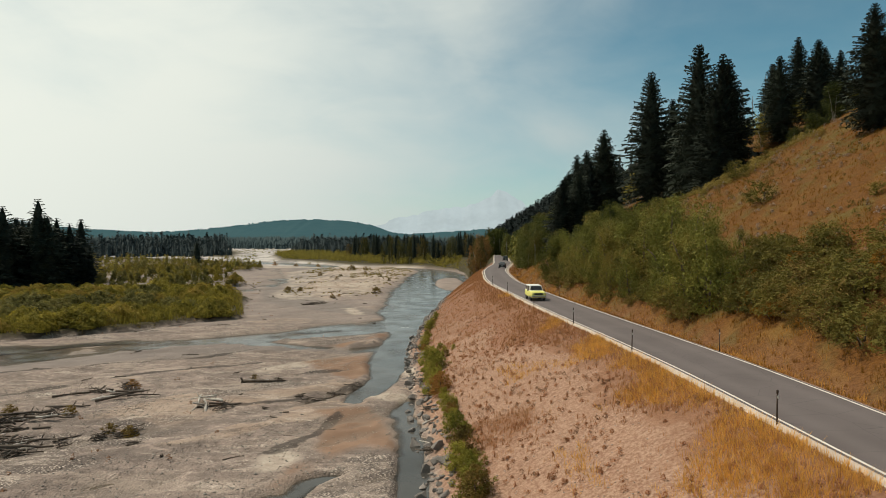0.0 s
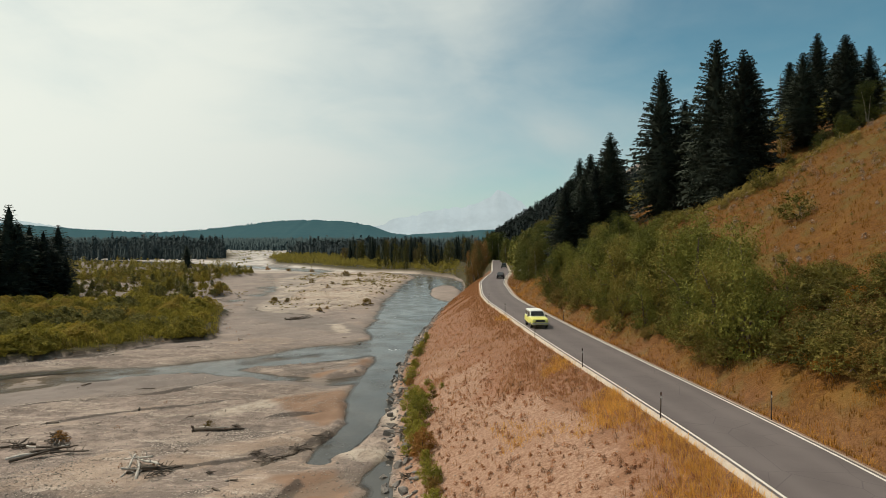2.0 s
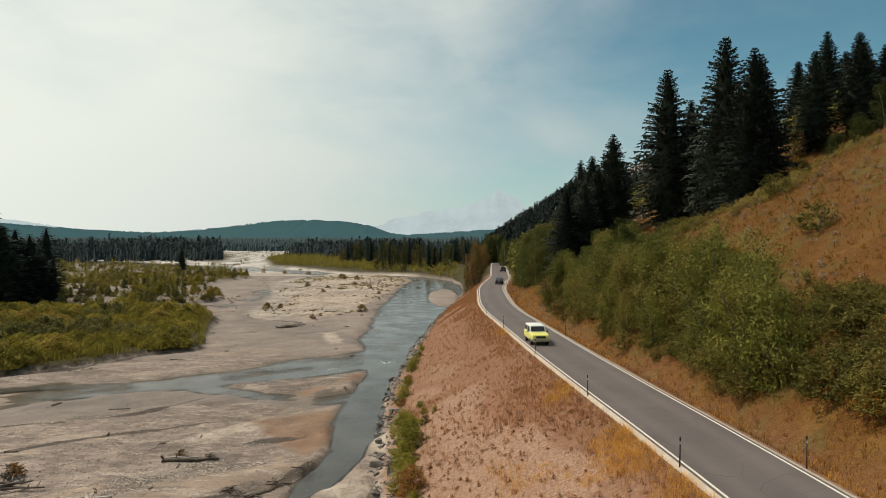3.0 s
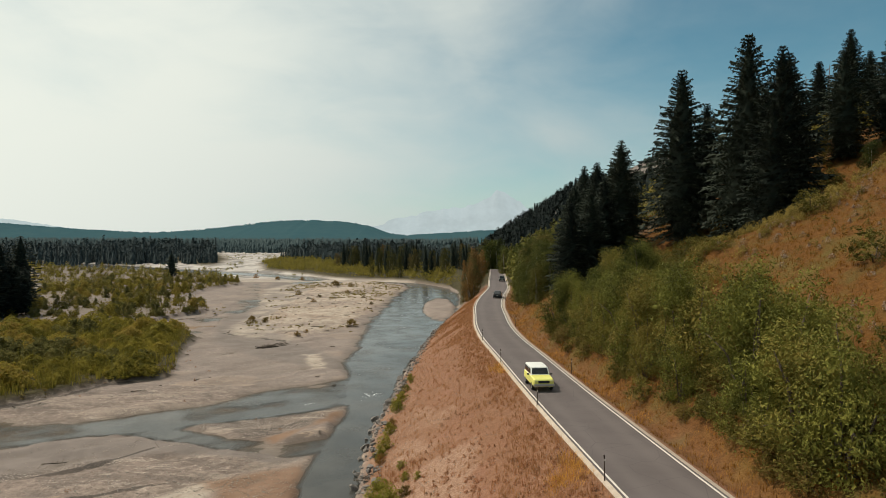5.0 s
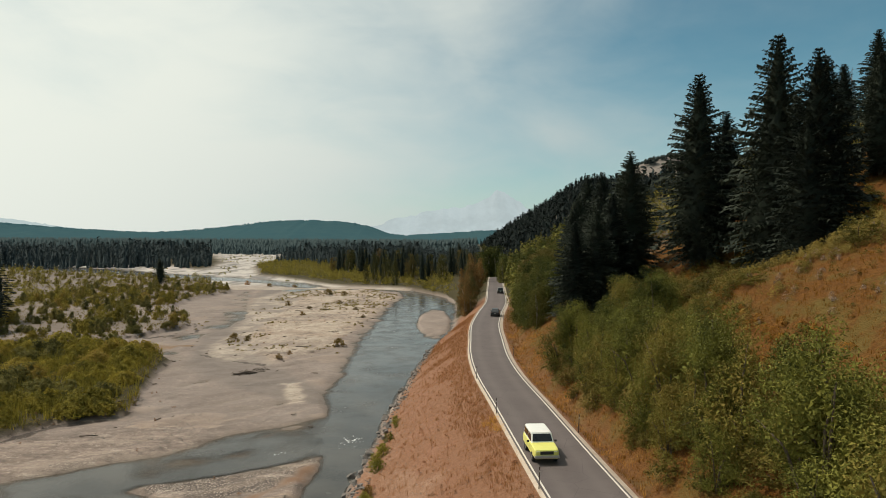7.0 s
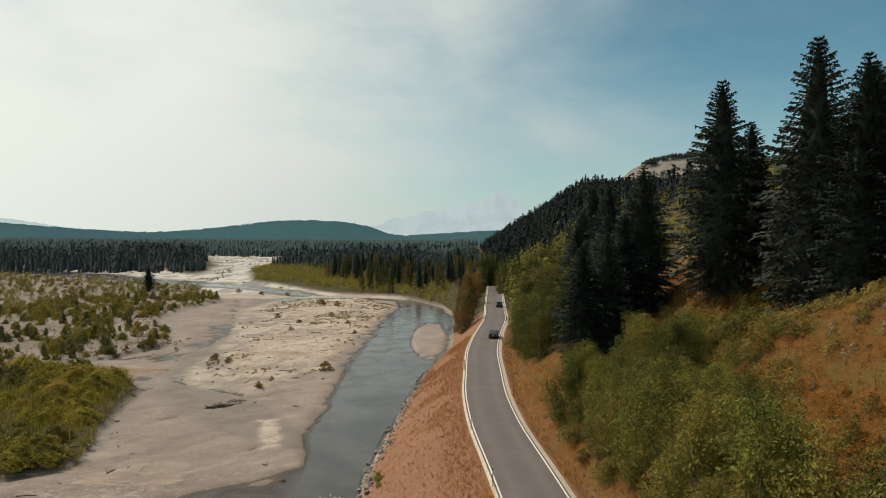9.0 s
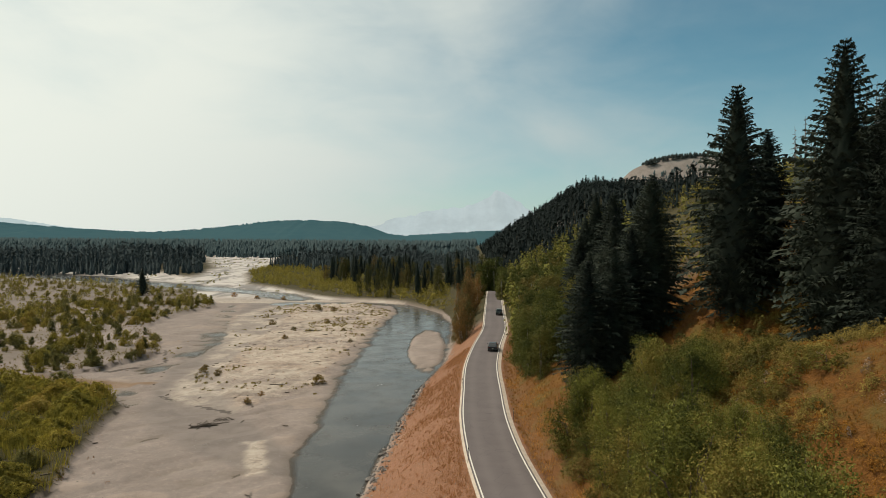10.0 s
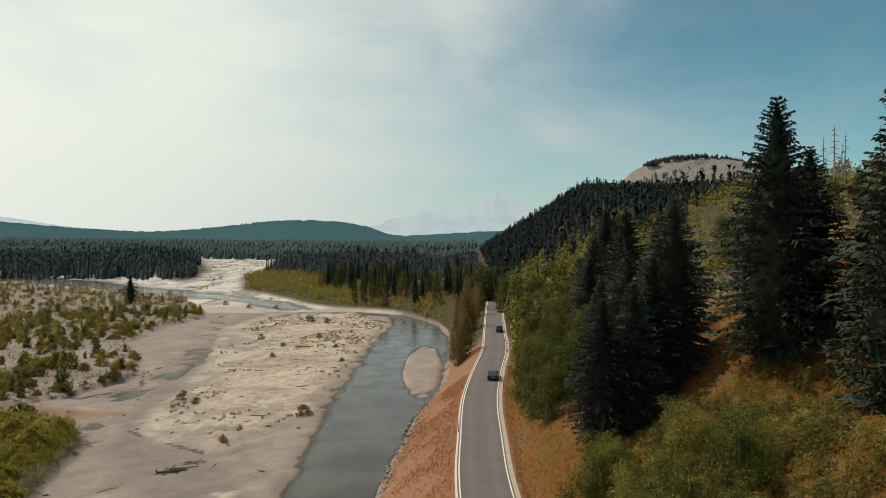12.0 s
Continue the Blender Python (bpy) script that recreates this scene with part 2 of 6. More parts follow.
def foliage_material(name, dark, light, dry=None, through_light=0.25, rough=0.7):
    mat, n, bsdf = surface(name, rough, 0, 0.1)
    geo = n.add("ShaderNodeNewGeometry")
    info = n.add("ShaderNodeObjectInfo")
    # soft dark and light blotches paint the shading of leaf clumps into the colour
    clump_shade = n.noise(geo.outputs["Position"], 0.7, 3)
    fac = n.math("ADD", n.math("MULTIPLY", geo.outputs["Random Per Island"], 0.24), n.math("ADD", n.math("MULTIPLY", n.ramp(clump_shade, 0.25, 0.75), 0.42), n.math("MULTIPLY", info.outputs["Random"], 0.42)))
    colour = n.mix(n.ramp(fac, 0.1, 0.85), dark, light)
    if dry:
        wither = n.math("MULTIPLY", n.ramp(n.math("ADD", info.outputs["Random"], n.math("MULTIPLY", geo.outputs["Random Per Island"], 0.35)), 0.78, 1.25), 0.7)
        colour = n.mix(wither, colour, dry)
    n.put(bsdf.inputs["Base Color"], colour)
    if through_light:
        leaf = n.add("ShaderNodeBsdfTranslucent")
        n.put(leaf.inputs[0], colour)
        blend = n.add("ShaderNodeMixShader")
        blend.inputs[0].default_value = through_light
        n.tree.links.new(bsdf.outputs[0], blend.inputs[1])
        n.tree.links.new(leaf.outputs[0], blend.inputs[2])
        out = [o for o in n.tree.nodes if o.bl_idname == "ShaderNodeOutputMaterial"][0]
        n.tree.links.new(blend.outputs[0], out.inputs[0])
    return mat


def speckled(name, a, b, scale, rough=0.9, relief=0.5, depth=0.02, c=None):
    """Two or three tones mixed by noise at two sizes, with relief."""
    mat, n, bsdf = surface(name, rough)
    p = place(n)
    wide, fine = n.noise(p, scale, 5, 0.6), n.noise(p, scale * 9, 5, 0.65)
    colour = n.mix(n.ramp(wide, 0.3, 0.7), a, b)
    colour = n.mix(n.math("MULTIPLY", n.ramp(fine, 0.45, 0.75), 0.6), colour, c or tuple(v * 0.55 for v in a))
    info = n.add("ShaderNodeObjectInfo").outputs["Random"]
    colour = n.mix(n.math("MULTIPLY", info, 0.35), colour, tuple(v * 0.6 for v in a))
    n.put(bsdf.inputs["Base Color"], colour)
    bump(n, bsdf, n.math("ADD", wide, fine), relief, depth)
    return mat


def paint(name, colour, rough=0.35, metal=0.0, spec=0.5):
    mat, n, bsdf = surface(name, rough, metal, spec)
    p = place(n)
    dust = n.ramp(n.noise(p, 3.0, 5, 0.6), 0.35, 0.8, 0.0, 0.22)
    n.put(bsdf.inputs["Base Color"], n.mix(dust, colour, tuple(0.6 * v + 0.06 for v in colour)))
    return mat


def asphalt_material():
    mat, n, bsdf = surface("asphalt", 0.85, 0, 0.35)
    p = place(n)
    grit, worn, cracks = n.noise(p, 30, 4, 0.7), n.noise(p, 0.25, 5, 0.6), n.voronoi(p, 0.35, feature="DISTANCE_TO_EDGE")
    colour = n.mix(n.ramp(worn, 0.3, 0.7), (0.105, 0.086, 0.081), (0.132, 0.109, 0.103))
    colour = n.mix(n.math("MULTIPLY", grit, 0.5), colour, (0.078, 0.065, 0.062))
    track = n.ramp(n.attr("across"), 0.0, 1.0)
    colour = n.mix(n.math("MULTIPLY", track, 0.35), colour, (0.155, 0.13, 0.122))
    colour = n.mix(n.ramp(n.math("ADD", cracks, n.math("MULTIPLY", grit, 0.02)), 0.008, 0.02, 0.5, 0.0), colour, (0.04, 0.036, 0.036))
    n.put(bsdf.inputs["Base Color"], colour)
    bump(n, bsdf, grit, 0.3, 0.01)
    return mat


M_GROUND, M_WATER, M_ASPHALT = ground_material(), water_material(), asphalt_material()
M_LINE = speckled("worn_white_line", (0.66, 0.62, 0.54), (0.75, 0.71, 0.63), 1.5, 0.7, 0.2, 0.004, (0.4, 0.36, 0.32))
M_SHOULDER = speckled("shoulder_gravel", (0.43, 0.36, 0.285), (0.56, 0.48, 0.39), 1.2, 0.95, 0.7, 0.03)
M_SPRUCE = foliage_material("spruce_needles", (0.018, 0.024, 0.019), (0.05, 0.06, 0.042), None, 0.08, 0.7)
M_BARK = speckled("bark", (0.10, 0.075, 0.055), (0.16, 0.125, 0.095), 2.0)
M_PALE_BARK = speckled("pale_bark", (0.35, 0.31, 0.25), (0.46, 0.42, 0.35), 2.0)
M_LEAF = foliage_material("broad_leaves", (0.024, 0.034, 0.008), (0.215, 0.21, 0.04), (0.2, 0.13, 0.032), 0.15)
M_ASPEN = foliage_material("aspen_leaves", (0.024, 0.034, 0.009), (0.12, 0.125, 0.026), (0.15, 0.10, 0.03), 0.22)
M_WILLOW = foliage_material("willow_leaves", (0.11, 0.096, 0.022), (0.36, 0.29, 0.05), (0.28, 0.18, 0.06), 0.35)
M_MARSH = foliage_material("marsh_willow_leaves", (0.125, 0.112, 0.022), (0.39, 0.315, 0.05), (0.32, 0.21, 0.06), 0.4)
M_ALDER = foliage_material("alder_leaves", (0.085, 0.082, 0.026), (0.24, 0.21, 0.065), None, 0.3)
M_BRUSH = foliage_material("roadside_brush_leaves", (0.075, 0.056, 0.016), (0.26, 0.17, 0.042), (0.34, 0.14, 0.04), 0.32)
M_SCRUB = foliage_material("dry_scrub", (0.22, 0.12, 0.07), (0.34, 0.2, 0.12), (0.36, 0.22, 0.13), 0.3)
M_RUST = foliage_material("rust_scrub", (0.25, 0.112, 0.052), (0.42, 0.2, 0.1), (0.42, 0.22, 0.12), 0.4, 0.85)
M_STRAW = foliage_material("dry_grass", (0.33, 0.155, 0.06), (0.46, 0.24, 0.10), (0.40, 0.18, 0.10), 0.25, 0.8)
M_FAR = foliage_material("far_conifers", (0.017, 0.023, 0.022), (0.026, 0.033, 0.029), None, 0.0, 1.0)
M_ROCK = speckled("grey_rock", (0.15, 0.132, 0.115), (0.26, 0.235, 0.21), 0.9, 0.9, 0.8, 0.06)
M_DRIFT = speckled("bleached_wood", (0.40, 0.36, 0.31), (0.55, 0.51, 0.45), 2.2, 0.85, 0.6, 0.02)
M_DEAD = speckled("dark_dead_wood", (0.09, 0.07, 0.055), (0.17, 0.135, 0.105), 2.2, 0.9, 0.6, 0.02)
M_OLIVE = foliage_material("olive_shrub_leaves", (0.06, 0.057, 0.014), (0.21, 0.175, 0.038), (0.17, 0.09, 0.035), 0.3)
M_COTTON = foliage_material("cottonwood_leaves", (0.05, 0.05, 0.016), (0.11, 0.10, 0.03), (0.17, 0.095, 0.035), 0.25)
M_AUTUMN = foliage_material("autumn_leaves", (0.09, 0.058, 0.018), (0.24, 0.14, 0.045), (0.25, 0.11, 0.035), 0.25)
M_TAN = foliage_material("tan_scrub_leaves", (0.13, 0.1, 0.03), (0.32, 0.245, 0.062), (0.3, 0.2, 0.09), 0.35)
M_VERGE = foliage_material("verge_grass", (0.37, 0.175, 0.036), (0.6, 0.32, 0.075), (0.46, 0.21, 0.06), 0.4, 0.85)
M_GOLD = foliage_material("ochre_grass", (0.175, 0.08, 0.013), (0.32, 0.155, 0.025), (0.25, 0.113, 0.032), 0.4, 0.9)
M_FLAX = foliage_material("golden_grass", (0.54, 0.28, 0.058), (0.74, 0.42, 0.1), (0.58, 0.28, 0.09), 0.5, 0.8)
M_LIME = foliage_material("bank_willow_leaves", (0.11, 0.115, 0.02), (0.30, 0.27, 0.045), None, 0.4)
M_SAGE = foliage_material("sagebrush_leaves", (0.2, 0.145, 0.105), (0.33, 0.25, 0.195), None, 0.15, 0.85)
# paler, bluer copies of the conifer green: distance haze painted into base colour
M_FARHAZE = foliage_material("haze_tinted_conifers", (0.04, 0.06, 0.062), (0.06, 0.084, 0.084), None, 0.0, 1.0)
M_MIDHAZE = foliage_material("haze_tinted_valley_conifers", (0.05, 0.064, 0.064), (0.064, 0.079, 0.077), None, 0.0, 1.0)
M_SNAG = speckled("grey_dead_wood", (0.2, 0.19, 0.18), (0.3, 0.285, 0.27), 1.5)
M_GRAVEL = speckled("brown_grey_gravel", (0.4, 0.33, 0.27), (0.55, 0.46, 0.38), 0.8, 0.9, 0.5, 0.02)
M_COBBLE = speckled("pale_cobble", (0.24, 0.215, 0.185), (0.4, 0.37, 0.32), 0.8, 0.9, 0.5, 0.02)
M_YELLOW, M_WHITE, M_DARKCAR = paint("yellow_paint", (0.72, 0.70, 0.17)), paint("white_paint", (0.78, 0.78, 0.72)), paint("dark_grey_paint", (0.018, 0.02, 0.024), 0.25)
M_GREENCAR = paint("dark_green_paint", (0.02, 0.035, 0.028), 0.3)
M_GLASS, M_TYRE, M_BLACK = paint("tinted_glass", (0.012, 0.014, 0.016), 0.06), paint("tyre_rubber", (0.015, 0.015, 0.015), 0.9), paint("black_trim", (0.02, 0.02, 0.02), 0.6)
M_CHROME, M_LAMP, M_TAIL, M_REFLECTOR = paint("bright_metal", (0.5, 0.5, 0.5), 0.3, 0.8), paint("lamp_glass", (0.6, 0.6, 0.58), 0.15), paint("red_lens", (0.25, 0.012, 0.01), 0.2), paint("reflector_white", (0.6, 0.6, 0.55), 0.4)
M_POST = speckled("brown_post", (0.055, 0.038, 0.028), (0.085, 0.06, 0.045), 3.0, 0.7, 0.3, 0.004)


# ---- mesh helpers ----
def mesh_of(name, verts, faces, mat=None, smooth=False, attrs=None):
    me = bpy.data.meshes.new(name)
    verts = np.asarray(verts, dtype=np.float32).reshape(-1, 3)
    if isinstance(faces, np.ndarray):
        k = faces.shape[1]
        me.vertices.add(len(verts))
        me.vertices.foreach_set("co", verts.ravel())
        me.loops.add(faces.size)
        me.loops.foreach_set("vertex_index", faces.ravel().astype(np.int32))
        me.polygons.add(len(faces))
        me.polygons.foreach_set("loop_start", np.arange(0, faces.size, k, dtype=np.int32))
        me.update(calc_edges=True)
    else:
        me.from_pydata(verts.tolist(), [], faces)
    for key, values in (attrs or {}).items():
        me.attributes.new(key, "FLOAT", "POINT").data.foreach_set("value", np.asarray(values, dtype=np.float32).ravel())
    if smooth:
        me.polygons.foreach_set("use_smooth", np.ones(len(me.polygons), dtype=bool))
    if mat:
        me.materials.append(mat)
    return me


def part(name, data, mat, parent, label=""):
    """One mesh object, from a bmesh or a mesh, under a thing or a part."""
    if isinstance(data, bmesh.types.BMesh):
        me = bpy.data.meshes.new(name)
        data.to_mesh(me)
        data.free()
    else:
        me = data
    if mat and not me.materials:
        me.materials.append(mat)
    ob = new(name, me)
    ob.parent = parent
    return tagged(ob, label)


def thing(name, label, category, group="", kind="", data=None):
    return tagged(new(name, data), label, category, group, kind)


def tube(points, radii, sides=7):
    """Vertices and quads of a tapering, bent pole."""
    pts = [Vector(p) for p in points]
    verts, faces = [], []
    for i, p in enumerate(pts):
        axis = (pts[min(i + 1, len(pts) - 1)] - pts[max(i - 1, 0)]).normalized()
        side = axis.cross(Vector((0.31, 0.83, 0.46))).normalized()
        up = axis.cross(side)
        for k in range(sides):
            a = 2 * math.pi * k / sides
            verts.append(p + (side * math.cos(a) + up * math.sin(a)) * radii[i])
        if i:
            for k in range(sides):
                a, b = (i - 1) * sides + k, (i - 1) * sides + (k + 1) % sides
                faces.append((a, b, b + sides, a + sides))
    faces.append(tuple(range(sides - 1, -1, -1)))
    faces.append(tuple(range(len(verts) - sides, len(verts))))
    return [tuple(v) for v in verts], faces


def joined(pieces):
    verts, faces = [], []
    for v, f in pieces:
        faces += [tuple(i + len(verts) for i in face) for face in f]
        verts += v
    return verts, faces


# ---- the lie of the land ----
def curve(table):
    """A smooth curve through (place, value) pairs, for arrays."""
    ys, vs = np.array(table, dtype=float).T
    slope = np.gradient(vs, ys)

    def at(y):
        y = np.clip(np.asarray(y, dtype=float), ys[0], ys[-1])
        i = np.clip(np.searchsorted(ys, y, side="right") - 1, 0, len(ys) - 2)
        h = ys[i + 1] - ys[i]
        u = (y - ys[i]) / h
        return (2 * u**3 - 3 * u**2 + 1) * vs[i] + (u**3 - 2 * u**2 + u) * h * slope[i] + (3 * u**2 - 2 * u**3) * vs[i + 1] + (u**3 - u**2) * h * slope[i + 1]

    return at


ROAD_Z = 7.4
road_x = curve([(-300, 22), (-60, 18.5), (25, 17.6), (42, 17.1), (55, 16.2), (68, 15.1), (86, 13.7), (105, 12.5), (123, 11.4), (135, 11.3), (150, 11.9), (169, 12.9), (191, 15.3), (217, 18.8), (250, 21.4), (300, 25.2), (400, 33), (700, 46), (1500, 84), (4800, 230)])
toe_x = curve([(-300, 2), (0, 0.6), (40, -0.8), (58, -2.3), (72, -3.4), (94, -4.5), (121, -3.4), (155, -0.9), (185, 2.2), (210, 6.5), (250, 9.2), (285, 9.6), (311, 8), (330, 2), (345, -4)])
far_bank = curve([(-4000, 3000), (-700, 1250), (-320, 760), (-225, 610), (-161, 520), (-125, 482), (-80, 424), (-50, 380), (-33, 367), (-15, 358), (-2, 337), (8, 311), (12, 300), (40, 280)])


def soft(v, a, b):
    u = np.clip((v - a) / (b - a), 0, 1)
    return u * u * (3 - 2 * u)


def lumps(x, y, size, seed=0, octaves=3):
    """Value noise on arrays, about -1 to 1."""
    total, amp, f = 0, 0.6, 1 / size
    for k in range(octaves):
        u, v = np.asarray(x) * f + 37.7 * k + seed * 11.3, np.asarray(y) * f - 19.1 * k + seed * 5.7
        iu, iv = np.floor(u), np.floor(v)
        fu, fv = u - iu, v - iv
        fu, fv = fu * fu * (3 - 2 * fu), fv * fv * (3 - 2 * fv)

        def r(a, b):
            s = np.sin(a * 127.1 + b * 311.7 + seed * 7.77) * 43758.5453
            return (s - np.floor(s)) * 2 - 1

        total = total + amp * ((r(iu, iv) * (1 - fu) + r(iu + 1, iv) * fu) * (1 - fv) + (r(iu, iv + 1) * (1 - fu) + r(iu + 1, iv + 1) * fu) * fv)
        amp, f = amp * 0.5, f * 2.03
    return total


def along(x, y, line):
    """How far inside a band (centre x, y, half width) each place lies: 1 on the centre line, 0 at the edge, negative outside."""
    best = np.full(np.shape(x), -9.0)
    for (x0, y0, w0), (x1, y1, w1) in zip(line, line[1:]):
        dx, dy = x1 - x0, y1 - y0
        u = np.clip(((x - x0) * dx + (y - y0) * dy) / (dx * dx + dy * dy), 0, 1)
        d = np.hypot(x - x0 - u * dx, y - y0 - u * dy)
        best = np.maximum(best, 1 - d / (w0 + u * (w1 - w0)))
    return best


def inside(x, y, poly):
    """About metres inside a closed outline (negative outside)."""
    x, y = np.asarray(x, float), np.asarray(y, float)
    odd, near = np.zeros(x.shape, bool), np.full(x.shape, 1e9)
    for (x0, y0), (x1, y1) in zip(poly, poly[1:] + poly[:1]):
        cross = (y0 > y) != (y1 > y)
        odd ^= cross & (x < (x1 - x0) * (y - y0) / ((y1 - y0) or 1e-9) + x0)
        u = np.clip(((x - x0) * (x1 - x0) + (y - y0) * (y1 - y0)) / ((x1 - x0) ** 2 + (y1 - y0) ** 2), 0, 1)
        near = np.minimum(near, np.hypot(x - x0 - u * (x1 - x0), y - y0 - u * (y1 - y0)))
    return np.where(odd, near, -near)


MAIN = [(-60, 350, 8), (-30, 356, 4), (-10, 345, 5), (-3, 318, 9), (-2, 284, 12), (-3, 250, 12), (-3.5, 215, 11.5), (-6, 184, 8.6), (-6.6, 167, 7.2), (-7.6, 148, 6.2), (-7, 126, 4.2), (-6.4, 108, 2.9), (-6.2, 95, 2.9), (-6.5, 84, 2.9), (-6.2, 75, 1.7), (-7.5, 68, 1.5), (-8.4, 63.5, 0.9)]
NEAR_POOL = [(-2.6, 70, 0.6), (-2.6, 65, 0.8), (-3.0, 60, 1.5), (-2.3, 52, 1.35), (-1.7, 44, 1.25), (-1.3, 30, 1.1), (-1.2, 20, 1.0), (0, -60, 1.5)]
BRANCH = [(-6, 125, 6), (-13, 118.5, 7.4), (-20, 111, 6), (-27, 106, 4.6), (-36, 101.5, 4.0), (-46, 97, 5), (-60, 88, 9), (-90, 70, 12), (-200, 30, 16)]
RUNNEL = [(-6, 97, 2.2), (-12.5, 93.6, 2.2), (-20, 96.2, 1.7), (-27, 99.4, 2.0), (-33, 101, 2.0)]
WET_FLAT = [(-12, 91, 2.5), (-24, 95, 3.5), (-36, 92, 7), (-52, 84, 10), (-90, 60, 16)]
# courses of the painted dark lines; no steps are modelled there
DARK_EDGES = [[(-60, 68), (-40, 81.3), (-33.6, 84.2), (-29.4, 87.4), (-25.7, 93.5)], [(-24, 112), (-20.1, 117.3), (-16.4, 123.2), (-11, 128.3), (-8.2, 131.9)], [(-34, 45), (-30.8, 47.2), (-26.7, 49.7), (-24.1, 54.2)], [(-15.5, 41), (-14.2, 44.3), (-9.8, 52.6), (-9, 58.5)], [(-19, 61), (-13.1, 64.8), (-10.3, 67.2), (-8.5, 71.1)], [(-50, 58), (-43, 66), (-31, 77.1), (-19.9, 84.2)], [(-17, 76.2), (-11.4, 77.8)], [(-45, 176), (-41.8, 172.9), (-28.8, 164.5)], [(-100, 197), (-84, 200), (-64.3, 196.8), (-57.5, 209), (-64, 225)], [(-54, 106), (-48.5, 111.2), (-44.3, 122), (-37, 126)]]
OCHRE_BARS = [[(-17.3, 84.3), (-9.7, 89.8), (-8.6, 86.4), (-7.8, 76.2), (-9.2, 71.8), (-14, 76.2)], [(-10.8, 59.5), (-6.8, 61.1), (-4.1, 58.5), (-3.1, 48.4), (-6, 49.7), (-7.4, 46), (-10.5, 46), (-11.5, 41), (-9.6, 40.5), (-8.6, 46.5), (-9.6, 51)], [(-8.9, 110), (-9.1, 103.4), (-11.3, 99.7), (-14.2, 95.5), (-15.5, 97), (-12, 102)]]
PALE_SAND = [[(-22, 149), (-19, 150), (-15.5, 136), (-18, 134)], [(-12.9, 51.1), (-9.8, 51.1), (-9.4, 45.5), (-10.8, 42.7), (-13.3, 43.7)], [(-5, 78.5), (-2.6, 80), (-2.2, 72), (-4.2, 71)], [(-8, 65.8), (-3.2, 66.3), (-2.9, 62.6), (-6, 62.8)], [(-24, 76), (-17, 84), (-10, 89.5), (-13, 84), (-19, 77)]]
GRAVEL_SPIT = [(-6.7, 46.6), (-3.7, 47.8), (-2.9, 42.7), (-2.7, 36), (-9, 34), (-7.4, 40.5)]
GRAVEL_ISLE = [(-25.5, 102.3), (-19.6, 104.3), (-14.4, 108.1), (-8.9, 112.1), (-8.7, 107), (-9.1, 103.4), (-11.3, 99.7), (-14.2, 96.3), (-22.7, 99.9)]
BAR = [(-46, 181.3), (-41.8, 172.9), (-28.8, 164.5), (-26, 168.8), (-20.5, 180), (-17, 188), (-18.5, 206.5), (-15.4, 267.5), (-12.1, 314.1), (-26.7, 350.5), (-54.8, 368), (-68, 337), (-70, 303), (-60, 255), (-50.8, 216.9), (-47.7, 191.2)]
BACK_POOL = [(-10.5, 38, 1.6), (-8.6, 42.5, 0.8), (-7, 43.8, 0.5)]
FARWATER = [(-400, 620, 30), (-260, 540, 22), (-170, 470, 16), (-110, 425, 12), (-80, 400, 10), (-60, 372, 8)]
SWALE = [(-78, 400, 8), (-66, 340, 12), (-58, 290, 11), (-52, 240, 8), (-48, 200, 7), (-36, 165, 9), (-24, 148, 7), (-14, 138, 4)]
SHEEN = [(-82, 345, 2), (-76, 310, 3), (-68, 279, 3.4), (-58, 240, 3), (-56, 210, 2.5), (-59, 197, 2.5), (-57, 184, 2.2), (-50, 172, 3)]
CORRIDOR = [(-135, 470, 26), (-164, 590, 18), (-184, 700, 27), (-230, 870, 48), (-300, 1100, 60)]
MUD = [(-170, 175, 5), (-100, 186, 4), (-72, 189, 3.5), (-60, 186, 3), (-52, 186, 2)]
MARSH_NEAR = [(-400, 40), (-140, 70), (-82, 92), (-66, 100), (-54, 107), (-49.1, 112.2), (-45, 123), (-37.6, 127.5), (-40, 136), (-43, 145), (-46.2, 155.8), (-48.5, 166), (-53, 175), (-62, 181), (-75, 183), (-140, 178), (-400, 150)]
MARSH_FAR = [(-400, 170), (-140, 190), (-76, 190), (-67, 197), (-63, 219), (-72, 240), (-88, 267), (-91, 305), (-87, 330), (-94, 352), (-120, 400), (-150, 425), (-210, 470), (-260, 500), (-400, 560)]


